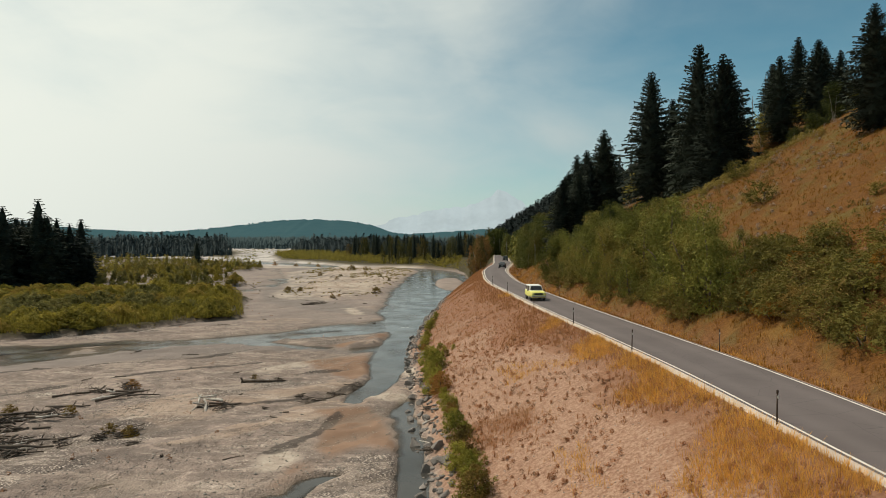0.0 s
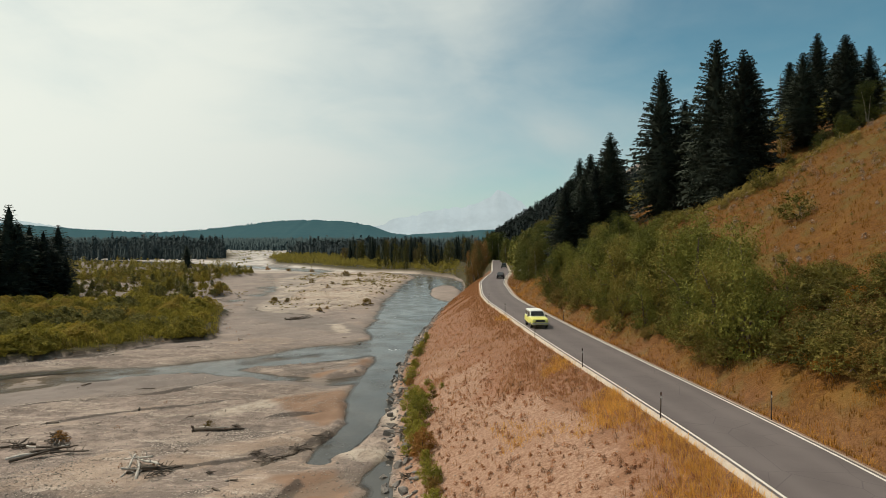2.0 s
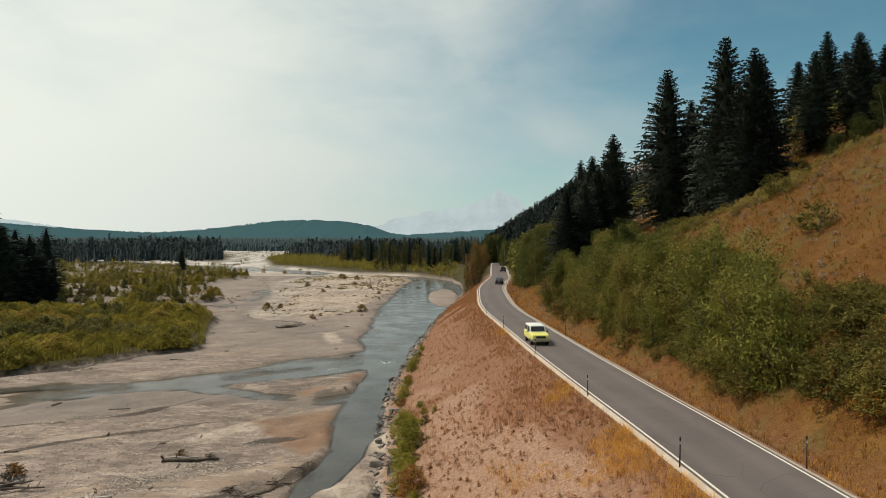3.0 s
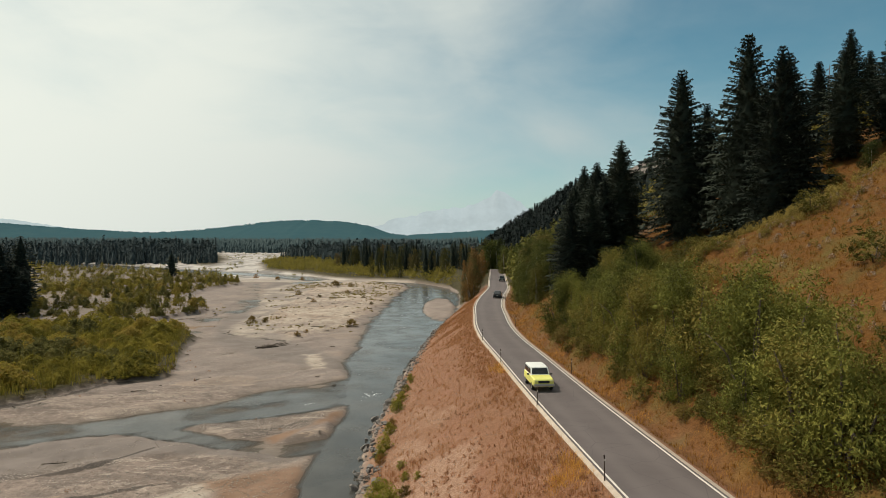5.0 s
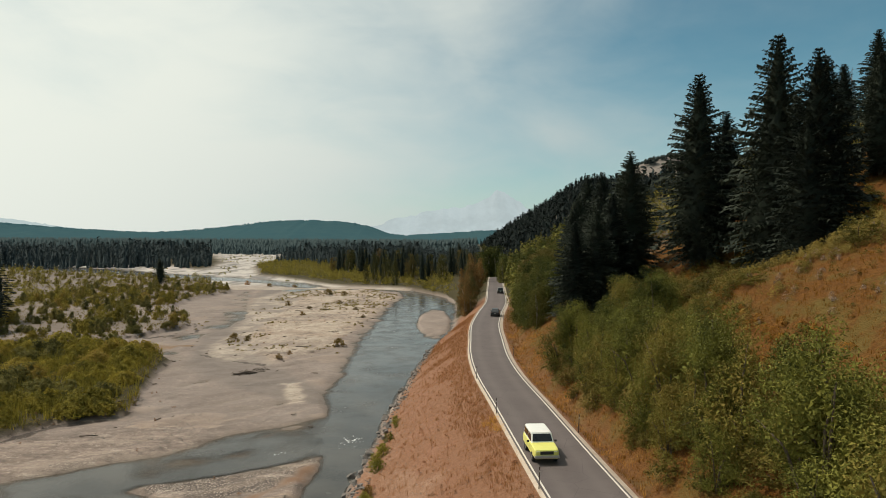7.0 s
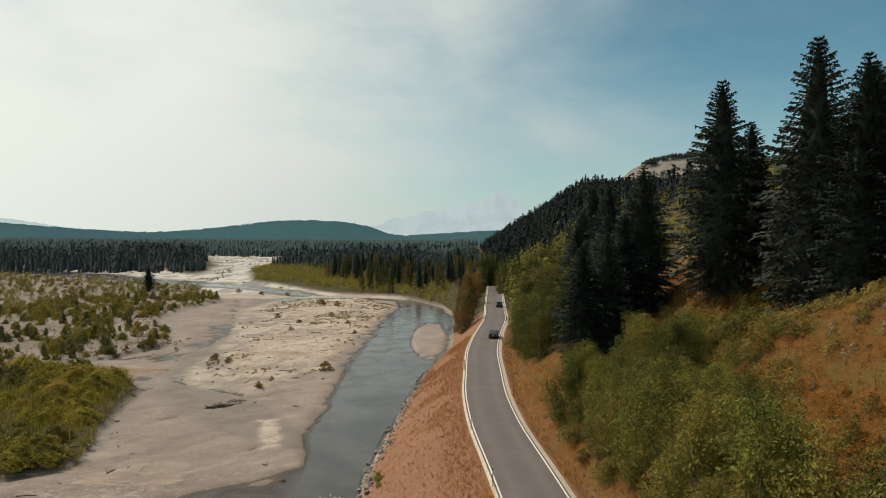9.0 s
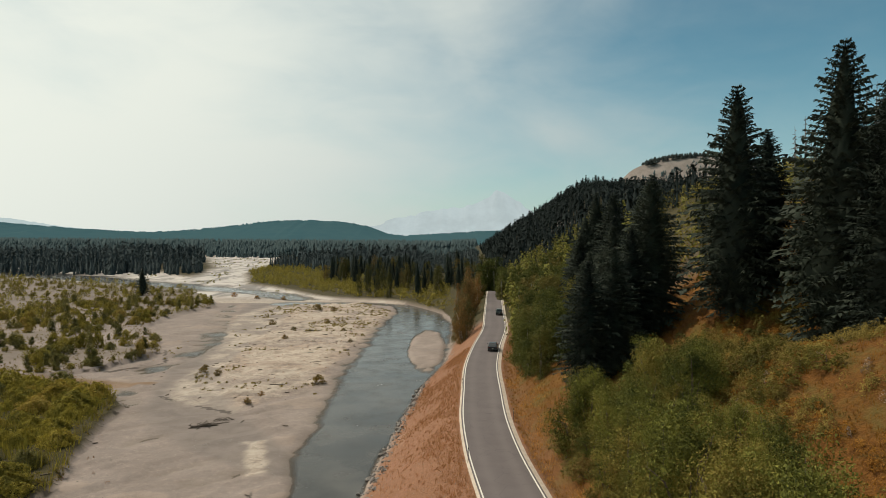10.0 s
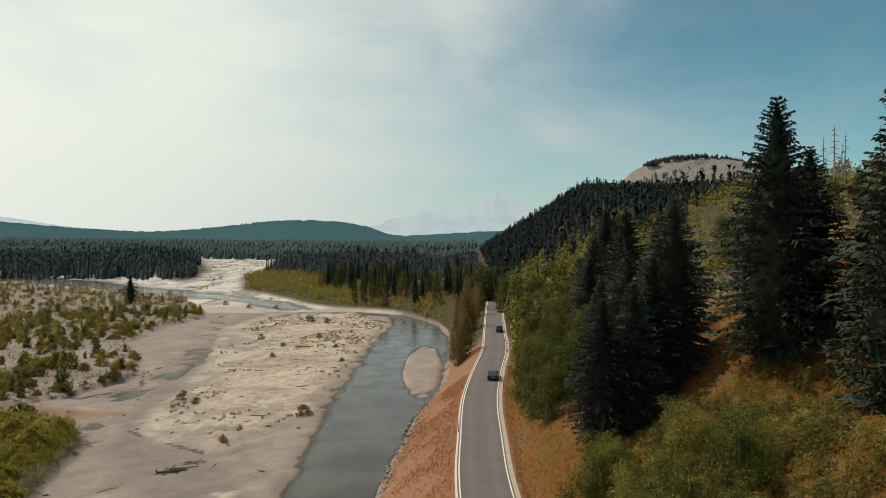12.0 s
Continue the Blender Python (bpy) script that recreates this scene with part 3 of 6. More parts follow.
def land(x, y):
    """Height of the ground and the cover masks at arrays of places."""
    x, y = np.asarray(x, float), np.asarray(y, float)
    wob = lumps(x, y, 9, 1) * 1.1 + lumps(x, y, 2.5, 2) * 0.35
    toe, cx = toe_x(y) + lumps(x * 0, y, 6, 3) * 0.5, road_x(y)
    # river bed: bars, channels, banks of the wooded floodplain
    bed = 0.40 + 0.16 * lumps(x, y, 22, 4) + 0.1 * lumps(x, y, 5, 5) + 0.07 * lumps(x, y, 1.3, 6, 2)
    flow = lumps((x * 0.72 + y * 0.69) / 5.0, (-x * 0.69 + y * 0.72), 2.6, 17, 4)
    step = flow * 3.2
    bed = bed + 0.13 * (np.floor(step) + soft(step - np.floor(step), 0.75, 1.0)) * soft(np.hypot(x + 25, y - 70), 320, 200)
    bar = inside(x, y, BAR)
    ripple = lumps(x / 2.2 + y * 0.25, y, 2.2, 7, 4)
    bed = bed + soft(bar + wob, -1, 2.5) * (0.36 + 0.16 * ripple + 0.17 * np.floor(ripple * 2.5 + 0.4 * wob))
    swale = soft(along(x, y, SWALE) + wob * 0.06, 0.0, 0.45)
    bed = bed * (1 - 0.75 * swale) + 0.13 * swale
    wet = np.maximum.reduce([along(x, y, MAIN) * 1.0, along(x, y, NEAR_POOL), np.minimum(along(x, y, BRANCH) * 0.62, 0.14), np.minimum(along(x, y, RUNNEL) * 0.6, 0.1), along(x, y, BACK_POOL) * 0.6, along(x, y, FARWATER) * 0.35, np.minimum(along(x, y, SHEEN) * 0.6, -0.02)])
    bank_bar = 1 - np.hypot((x - 2.2) / 6.0, (y - 236) / 40) + 0.1 * wob
    isle = np.maximum(1 - np.hypot((x + 3.6) / 1.5, (y - 75.5) / 4.5), 1 - np.hypot((x + 5.6) / 2.6, (y - 64.4) / 1.7))
    spit = np.maximum(inside(x, y, GRAVEL_ISLE), inside(x, y, OCHRE_BARS[1]))
    wet = np.minimum(wet, 0.42 - 2.2 * np.maximum(np.maximum(bank_bar, isle), 0))
    wet = np.minimum(wet, np.clip(-0.3 * (spit + 0.3 * wob), -0.5, 0.6))
    cut = soft(wet + wob * (0.05 + 0.09 * soft(-x, 9, 18)) + 0.12 * lumps(x, y, 7, 96) * soft(-x, 9, 18), -0.35, 0.6)
    bed = bed * (1 - cut) - 0.75 * cut
    m = np.maximum(inside(x, y, MARSH_NEAR), inside(x, y, MARSH_FAR)) + wob
    plain = soft(m, -0.1, 0.35)
    bed = bed * (1 - plain) + (1.3 + 0.3 * lumps(x, y, 15, 8)) * plain
    beyond = soft(y - far_bank(x) + wob * 1.5, -1.0, 2.0) * (x < 60) * (1 - soft(along(x, y, CORRIDOR) + 0.1 * wob, 0.0, 0.25))
    bed = bed * (1 - beyond) + (1.7 + 0.5 * lumps(x, y, 30, 9)) * beyond
    # embankment and hillside
    left, right = cx - 3.6, cx + 3.5
    u = np.clip((x - toe) / np.maximum(left - toe, 1), 0, 1)
    slope = 0.15 + (ROAD_Z - 0.35) * (0.92 * u + 0.16 * u * (1 - u)) / 0.92
    slope = slope + (0.16 * lumps(x, y, 5, 10) + 0.1 * lumps(x, y, 1.3, 11)) * soft(u, 0, 0.1) * (1 - soft(u, 0.88, 1))
    d = x - right
    steep = 0.65 - 0.09 * soft(y, 130, 250) + 0.08 * soft(y, 300, 500)
    cap = 44 + np.clip(y - 150, 0, 180) * 0.05 + np.clip(y - 330, 0, 900) * 0.09
    cap = cap - 17 * soft(x - 0.19 * y, 0, 42) * soft(y, 330, 430)
    rise = ROAD_Z - 0.2 - 0.35 * soft(d, 0, 1) * (1 - soft(d, 1.5, 3)) + steep * np.maximum(d - 1.2, 0) * soft(d, 0.8, 3.5)
    rise = rise + (1.0 * lumps(x, y, 16, 12) + 0.25 * lumps(x, y, 3, 13)) * soft(d, 3, 10)
    rise = rise + soft(d, 6, 18) * (2.0 * np.exp(-(((y - 104) / 9) ** 2)) - 1.2 * np.exp(-(((y - 130) / 14) ** 2))) - 6.4 * soft(d, 18, 28) * np.exp(-(((y - 115) / 11) ** 2))
    k = 6.0
    rise = np.where(d > 20, -k * np.logaddexp(-np.minimum(rise, 400) / k, -cap / k), rise)
    rise = rise * (1 - soft(y, 1300, 1900))
    z = np.where(x > toe, slope, bed)
    z = np.where(x > left, ROAD_Z - 0.2, z)
    z = np.where(d > 0, rise, z)
    on_slope = soft(x - toe, 0.2, 1.2)
    woods = np.maximum(soft(y + wob * 3, 225, 245) * (x > toe), soft(y, 150, 175) * soft(d, 4, 8))
    dry = on_slope * (1 - woods)
    veg = np.maximum(plain * np.where(y > 186, 0.03 + 0.3 * soft(lumps(x, y, 14, 31) + 0.5 * soft(y, 280, 330) + 0.3 * soft(-x, 100, 125), 0.0, 0.3), 1.0), np.maximum(beyond * (1 - on_slope), woods))
    straw = soft(d, 0, 1) + (d < 0) * np.clip((1 - soft(np.abs(x - left) + wob * 2.5, 0.2, 5.5)) * 0.8 + 0.55 * soft(y + 6 * wob, 62, 100) + 0.5 * soft(lumps(x, y, 7, 42), 0.15, 0.6), 0, 1)
    fleck = lumps(x, y, 3.2, 95)
    sand = soft(lumps(x, y, 11, 15, 4) + 0.6 * flow + 0.35 * soft(bar, -2, 2) + 0.9 * (bank_bar > 0) - 0.25, 0.0, 0.3)
    ochre = np.maximum.reduce([soft(inside(x, y, p) + fleck * 1.1, -0.3, 0.9) for p in OCHRE_BARS])
    cream = np.maximum.reduce([soft(inside(x, y, p) + fleck * 1.3, -0.3, 0.9) for p in PALE_SAND])
    stony = np.maximum(soft(inside(x, y, GRAVEL_SPIT) + fleck, -0.4, 0.5), soft(inside(x, y, GRAVEL_ISLE) + 0.5 * fleck, -0.2, 0.8))
    dark_edge = np.maximum.reduce([1 - soft(np.abs(along(x, y, [(a, b, 10.0) for a, b in p]) - 1) * 10 + 0.5 * fleck, 0.1, 0.75) for p in DARK_EDGES]) * soft(lumps(x, y, 9, 33), -0.45, -0.1)
    flat = soft(along(x, y, WET_FLAT) + 0.12 * wob, 0.0, 0.5)
    mud = soft(along(x, y, MUD) + wob * 0.1, 0, 0.3) * (1 - plain * 0.2)
    off = 1 - on_slope
    pale = np.maximum(np.maximum(0.75 * soft(bar + 2 * wob, -1, 3) * (0.3 + 0.7 * soft(lumps(x, y, 6, 91, 4), -0.25, 0.2)), 0.8 * cream), soft(np.maximum(np.maximum(along(x, y, FARWATER) + 1.4, 1.6 * (along(x, y, CORRIDOR) > -0.1)), (y > far_bank(x) - 90) * (y > 330) * 0.6) + 0.2 * wob, 0.0, 1.0) * (1 - beyond) * (1 - plain) * (y > 350))
    calm = np.maximum.reduce([swale * 0.8, flat, mud, ochre * 0.9, cream * 0.6, soft(bank_bar, -0.2, 0.1), 0.75 * soft(y + 4 * wob, 116, 128) * (1 - soft(bar, -2, 3))])
    stony = np.maximum(stony, soft(lumps(x / 1.6 + y * 0.4, y - x * 0.4, 8, 16, 4) - 0.15, 0.0, 0.3) * (1 - calm) * (y < 118))
    return z, {
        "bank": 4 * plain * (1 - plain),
        "dry": dry,
        "veg": veg,
        "straw": straw,
        "sand": sand * off,
        "silt": np.maximum(swale, 0.85 * flat) * off * 0.85,
        "mud": mud * off,
        "ochre": ochre * off,
        "stony": stony * off * (1 - ochre),
        "dark_edge": dark_edge * off * (1 - 0.4 * plain),
        "hill": 0.6 * soft(d, -0.4, 0.8) + 0.4 * soft(d + wob, 0.5, 3.5),
        "bare": soft(0.55 * lumps(x, y, 8, 92, 4) + 0.55 * soft(y, 130, 80) + 0.6 * soft(y, 82, 36) + 0.6 * soft(u, 0.75, 0.05) - 0.35, 0.0, 0.6),
        "pale": pale * off,
        "calm": calm,
        "flats": soft(y + 8 * wob, 345, 400) * (1 - plain) * (1 - beyond) * off,
    }


def spread(*stretches):
    """Grid lines from (start, end, step at start, step at end) stretches."""
    out = []
    for a, b, s0, s1 in stretches:
        v = a
        while v < b - 1e-6:
            out.append(v)
            v += s0 + (s1 - s0) * (v - a) / (b - a)
    return np.array(out + [stretches[-1][1]])


def sheet(name, xs, ys, height, mat, attrs):
    gx, gy = np.meshgrid(xs, ys)
    nx, ny = len(xs), len(ys)
    i = (np.arange(ny - 1)[:, None] * nx + np.arange(nx - 1)[None, :]).ravel()
    faces = np.stack([i, i + 1, i + 1 + nx, i + nx], 1)
    verts = np.stack([gx.ravel(), gy.ravel(), height.ravel()], 1)
    return mesh_of(name, verts, faces, mat, True, {k: v.ravel() for k, v in attrs.items()})


gx = spread((-4500, -300, 300, 20), (-300, -75, 12, 1.0), (-75, -30, 0.9, 0.5), (-30, 24, 0.42, 0.46), (24, 90, 0.7, 2.2), (90, 400, 3, 20), (400, 4500, 30, 300))
gy = spread((-400, 10, 60, 2), (10, 26, 1.5, 0.5), (26, 150, 0.42, 0.8), (150, 380, 0.85, 2.2), (380, 900, 2.5, 20), (900, 4900, 30, 300))
mx, my = np.meshgrid(gx, gy)
z, masks = land(mx, my)
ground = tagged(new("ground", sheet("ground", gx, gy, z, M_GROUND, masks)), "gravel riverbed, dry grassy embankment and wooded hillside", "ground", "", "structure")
ground_z = z


def level(x, y):
    """Heights of the ground sheet at arrays of places."""
    x, y = np.asarray(x, float), np.asarray(y, float)
    i, j = np.clip(np.searchsorted(gx, x) - 1, 0, len(gx) - 2), np.clip(np.searchsorted(gy, y) - 1, 0, len(gy) - 2)
    u, v = np.clip((x - gx[i]) / (gx[i + 1] - gx[i]), 0, 1), np.clip((y - gy[j]) / (gy[j + 1] - gy[j]), 0, 1)
    return (ground_z[j, i] * (1 - u) + ground_z[j, i + 1] * u) * (1 - v) + (ground_z[j + 1, i] * (1 - u) + ground_z[j + 1, i + 1] * u) * v


def high(x, y):
    return float(level(x, y))


wx, wy = spread((-420, -80, 14, 2.5), (-80, -30, 2.2, 1.0), (-30, 13, 0.6, 0.6)), spread((-60, 20, 8, 1), (20, 150, 0.6, 1.0), (150, 360, 1.2, 3), (360, 700, 5, 25))
bx, by = np.meshgrid(wx, wy)
depth = np.maximum(-level(bx, by), 0)
water = tagged(new("water", sheet("water", wx, wy, np.zeros(bx.shape), M_WATER, {"depth": depth, "riffle": np.exp(-(((bx + 6.5) / 3.5) ** 2) - ((by - 118) / 6.0) ** 2) + 0.95 * np.exp(-(((bx + 14) / 5.0) ** 2) - ((by - 113) / 3.0) ** 2)})), "grey-green river water in braided shallow channels", "river", "", "structure")


# ---- road ----
def ribbon(name, ys, a, b, z0, z1, mat, rows=1, attr=None):
    """A strip along the road from a to b metres off its centre line."""
    t = np.linspace(0, 1, rows + 1)
    cx = road_x(ys)
    turn = np.gradient(cx, ys)
    norm = np.stack([1 / np.hypot(1, turn), -turn / np.hypot(1, turn)], 1)
    off = a + (b - a) * t
    px = cx[:, None] + norm[:, :1] * off[None]
    py = ys[:, None] + norm[:, 1:] * off[None]
    pz = np.broadcast_to(z0 + (z1 - z0) * t[None], px.shape)
    n = rows + 1
    i = (np.arange(len(ys) - 1)[:, None] * n + np.arange(rows)[None]).ravel()
    faces = np.stack([i, i + 1, i + n + 1, i + n], 1)
    attrs = {"across": np.broadcast_to(attr(off)[None], px.shape)} if attr else None
    return mesh_of(name, np.stack([px, py, pz], 2), faces, mat, True, attrs)


road_ys = np.concatenate([np.arange(-60, 338, 2.0)])
road = tagged(new("road", ribbon("road", road_ys, -2.85, 2.85, ROAD_Z, ROAD_Z, M_ASPHALT, 12, lambda o: np.exp(-((np.abs(o) - 1.4) / 0.55) ** 2))), "narrow two-lane grey asphalt road with white edge lines", "road", "", "structure")
for side in (-1, 1):
    part("edge_line", ribbon("edge_line", road_ys, side * 2.62 - 0.07, side * 2.62 + 0.07, ROAD_Z + 0.006, ROAD_Z + 0.006, M_LINE), None, road, "worn white edge line")
    part("shoulder", ribbon("shoulder", road_ys, side * 2.85, side * (3.1 if side < 0 else 3.4), ROAD_Z - 0.004, ROAD_Z - 0.2, M_SHOULDER, 2), None, road, "pale gravel shoulder")


# ---- trees ----
def conifer_mesh(seed, h, radius, whorls, arms, segs=5):
    """Crown of drooping sprays on whorls of branches, and a bent tapering trunk."""
    r = np.random.default_rng(seed)
    verts, faces = [], []
    for w in range(whorls):
        f = (w + r.uniform(-0.3, 0.3)) / whorls
        z0 = h * (0.06 + 0.93 * f)
        reach = radius * min(1.0, 1.9 * (1 - f)) ** 0.8 * (0.86 + 0.14 * (1 - f)) * r.uniform(0.78, 1.12) + 0.15
        reach *= min(1, 0.55 + f * 4)
        count = max(4, int(arms * (1 - 0.45 * f)))
        for k in range(count):
            a = 2 * math.pi * (k + r.uniform(-0.35, 0.35)) / count + w * 1.3
            length = reach * r.uniform(0.65, 1.15)
            droop = r.uniform(0.2, 0.5) * (1.1 - f) - 0.35 * f
            ca, sa = math.cos(a), math.sin(a)
            lift = r.uniform(-0.05, 0.12) * length
            for s in range(segs):
                t0, t1 = s / segs * 0.92 + 0.06, (s + 1) / segs
                d0, d1 = length * t0, length * t1 + 0.1
                h0, h1 = z0 - droop * length * t0**1.3 + lift * t0, z0 - droop * length * t1**1.3 + (0.05 * length + lift) * t1
                for side in (-1, 1, -1, 1):
                    tip = side * (length * 0.115 * (1 - t0 * 0.55) + 0.12) * r.uniform(0.4, 1.3)
                    dn = -abs(tip) * r.uniform(0.1, 1.3) + r.uniform(-0.12, 0.12)
                    dm = d0 + (d1 - d0) * r.uniform(0.5, 1.6)
                    e = (d1 - d0) * r.uniform(0.0, 0.3)
                    i = len(verts)
                    verts += [(ca * (d0 + e), sa * (d0 + e), h0), (ca * (d1 - e), sa * (d1 - e), h1 - 0.06), (ca * dm - sa * tip, sa * dm + ca * tip, (h0 + h1) / 2 + dn)]
                    faces.append((i, i + 1, i + 2))
    # dense heart of the crown: a closed core added to block light
    n = 9
    for w in range(9):
        f = w / 8
        for k in range(n):
            a = 2 * math.pi * k / n + w
            q = radius * 0.52 * min(1.0, 1.7 * (1 - f)) ** 0.85 * r.uniform(0.65, 1.2) * min(1, 0.5 + f * 4) + 0.03
            verts.append((q * math.cos(a), q * math.sin(a), h * (0.07 + 0.9 * f)))
    base = len(verts) - 9 * n
    for w in range(8):
        for k in range(n):
            a, b = base + w * n + k, base + w * n + (k + 1) % n
            faces += [(a, b, b + n), (a, b + n, a + n)]
    crown = mesh_of("crown", verts, np.array(faces), M_SPRUCE)
    tv, tf = tube([(0, 0, -0.6), (0.05, 0, h * 0.3), (0, 0.06, h * 0.7), (0, 0, h * 0.98)], [h * 0.016, h * 0.012, h * 0.006, 0.015], 8)
    return crown, mesh_of("trunk", tv, tf, M_BARK, True)


def leafy_mesh(seed, h, width, clumps, leaves, size, mat, stems=5, low=0.12, bark=None, dome=False, fill_share=0.5, lobe=1.0, heart=0):
    """Crown of many small leaves gathered in clumps on a few forking stems."""
    r = np.random.default_rng(seed)
    cents, rads = [], []
    for c in range(clumps):
        f = low + (1 - low) * r.uniform(0.03, 0.92) ** (1.25 if dome else 0.8)
        prof = math.sin(math.pi * min(1, 0.18 + f * 0.78)) ** 0.7
        if dome:
            prof = (1 - f**2.4) ** 0.6 * (0.8 + 0.2 * min(1, f * 4))
        a, q = r.uniform(0, 2 * math.pi), width * 0.5 * prof * r.uniform(0.25, 1.0)
        cents.append((q * math.cos(a), q * math.sin(a), h * f))
        rads.append(lobe * h * r.uniform(0.07, 0.13) * (1 if clumps > 30 else 1.2))
    cents, rads = np.array(cents), np.array(rads)
    which = r.integers(0, clumps, leaves)
    dirs = r.normal(size=(leaves, 3))
    dirs /= np.linalg.norm(dirs, axis=1)[:, None]
    dirs[:, 2] *= 0.8
    centre = cents[which] + dirs * (rads[which] * r.uniform(0.35, 1.08, leaves) ** 0.6)[:, None]
    if dome:
        fill = r.uniform(0, 1, leaves) < fill_share
        f, a = r.uniform(0.02, 0.97, leaves), r.uniform(0, 2 * math.pi, leaves)
        lobes = 0.72 + 0.16 * np.sin(3 * a + seed) + 0.12 * np.sin(5 * a + 9 * f + seed)
        q = width * 0.5 * (1 - f**2.4) ** 0.6 * lobes * r.uniform(0.3, 1.0, leaves) ** 0.35
        shell = np.stack([q * np.cos(a), q * np.sin(a), h * f * (0.86 + 0.14 * np.sin(2 * a + seed))], 1)
        centre = np.where(fill[:, None], shell, centre)
        dirs = np.where(fill[:, None], np.stack([np.cos(a), np.sin(a), f], 1), dirs)
    normal = dirs + r.normal(size=(leaves, 3)) * 0.7 + np.array([0, 0, 0.35])
    normal /= np.linalg.norm(normal, axis=1)[:, None]
    u = np.cross(normal, r.normal(size=(leaves, 3)))
    u /= np.linalg.norm(u, axis=1)[:, None]
    v = np.cross(normal, u)
    s = size * r.uniform(0.6, 1.3, leaves)[:, None]
    # larger inner leaves added to block light, so gaps stay dark
    if heart:
        centre[:heart] = cents[which[:heart]] * np.array([0.7, 0.7, 0.85]) + r.normal(size=(heart, 3)) * (rads[which[:heart]] * 0.3)[:, None]
        s[:heart] *= 2.2
    quad = np.stack([centre - u * s * 1.35, centre + u * s * 0.8 - v * s * 0.46, centre + u * s * 0.8 + v * s * 0.46], 1)
    quad[:, :, 2] = np.maximum(quad[:, :, 2], 0.02)
    crown = mesh_of("crown", quad, np.arange(leaves * 3).reshape(-1, 3), mat)
    pieces = []
    for k in range(stems):
        goal = cents[r.integers(0, clumps)]
        a = r.uniform(0, 6.28)
        b0 = Vector((math.cos(a) * 0.18, math.sin(a) * 0.18, -0.5))
        mid = Vector(goal) * 0.5 + Vector((r.uniform(-0.2, 0.2), r.uniform(-0.2, 0.2), 0.15 * h))
        pieces.append(tube([b0, mid, goal], [h * 0.011 + 0.015, h * 0.007 + 0.01, 0.01], 6))
    tv, tf = joined(pieces)
    return crown, mesh_of("trunk", tv, tf, bark or M_PALE_BARK, True)


def tree(name, meshes, label, category, group):
    root = thing(name, label, category, group)
    part("trunk", meshes[1], None, root)
    part("crown", meshes[0], None, root)
    return root


class Grove:
    """Kinds of one tree; the first of each is moved, the rest are copies."""

    def __init__(self, name, made, label, category, group):
        self.args, self.made, self.roots, self.used = (name, label, category, group), made, [None] * len(made), 0

    def plant(self, x, y, scale, turn, kind=None, sink=0.1, wide=1.0):
        i = self.used % len(self.made) if kind is None else kind
        self.used += 1
        m = Matrix.Translation((x, y, high(x, y) - sink)) @ Matrix.Rotation(turn, 4, "Z") @ Matrix.Diagonal((scale * wide, scale * wide, scale, 1))
        if self.roots[i] is None:
            name, label, category, group = self.args
            self.roots[i] = tree(name, self.made[i], label, category, group)
            self.roots[i].matrix_basis = m
            return self.roots[i]
        ob = self.roots[i]
        keep = ob.matrix_basis.copy()
        ob.matrix_basis = Matrix.Identity(4)
        made = copy_thing(ob, m)
        ob.matrix_basis = keep
        return made


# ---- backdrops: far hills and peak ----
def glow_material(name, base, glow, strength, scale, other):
    """A far surface with the haze of the air painted in as emission."""
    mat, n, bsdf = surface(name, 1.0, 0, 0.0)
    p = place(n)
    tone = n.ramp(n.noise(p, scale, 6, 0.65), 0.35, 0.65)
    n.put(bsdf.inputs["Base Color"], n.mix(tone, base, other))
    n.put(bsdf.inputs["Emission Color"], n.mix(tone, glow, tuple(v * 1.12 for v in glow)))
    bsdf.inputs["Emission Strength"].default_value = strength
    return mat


# blue-green haze put into the hill's own emission; no air is modelled
M_HILL = glow_material("haze_glow_wooded_hill", (0.03, 0.05, 0.05), (0.03, 0.075, 0.085), 0.8, 0.012, (0.02, 0.036, 0.038))
# sky-toned emission stands in for haze before the ridge and the peak
M_RIDGE = glow_material("haze_glow_far_ridge", (0.05, 0.06, 0.06), (0.42, 0.50, 0.50), 1.0, 0.004, (0.06, 0.07, 0.07))
M_PEAK = glow_material("haze_glow_snowy_peak", (0.05, 0.05, 0.05), (0.40, 0.475, 0.485), 1.0, 0.006, (0.06, 0.06, 0.06))


def ridge(name, crest, y, deep, mat, label, jag, xs, roll=0.0, base=0.0):
    """A hill whose skyline follows the crest curve, with a front slope."""
    rows = 7
    top = np.maximum(crest(xs) + jag * lumps(xs, xs * 0, 28, 21, 3) * soft(crest(xs), 0, 60), base)
    verts = []
    for k in range(rows + 1):
        f = k / rows
        rough = roll * lumps(xs, xs * 0 + k * 60, 160, 22 + k, 3) * math.sin(math.pi * f)
        verts.append(np.stack([xs, np.full(xs.shape, y - deep * (1 - f)) + 60 * lumps(xs, xs * 0 + k, 400, 5), base + (top - base) * f**1.15 + rough], 1))
    n = len(xs)
    i = (np.arange(rows)[:, None] * n + np.arange(n - 1)[None]).ravel()
    faces = np.stack([i, i + 1, i + 1 + n, i + n], 1)
    ob = new(name, mesh_of(name, np.concatenate(verts), faces, mat, True))
    return tagged(ob, label, "hill", "", "structure")


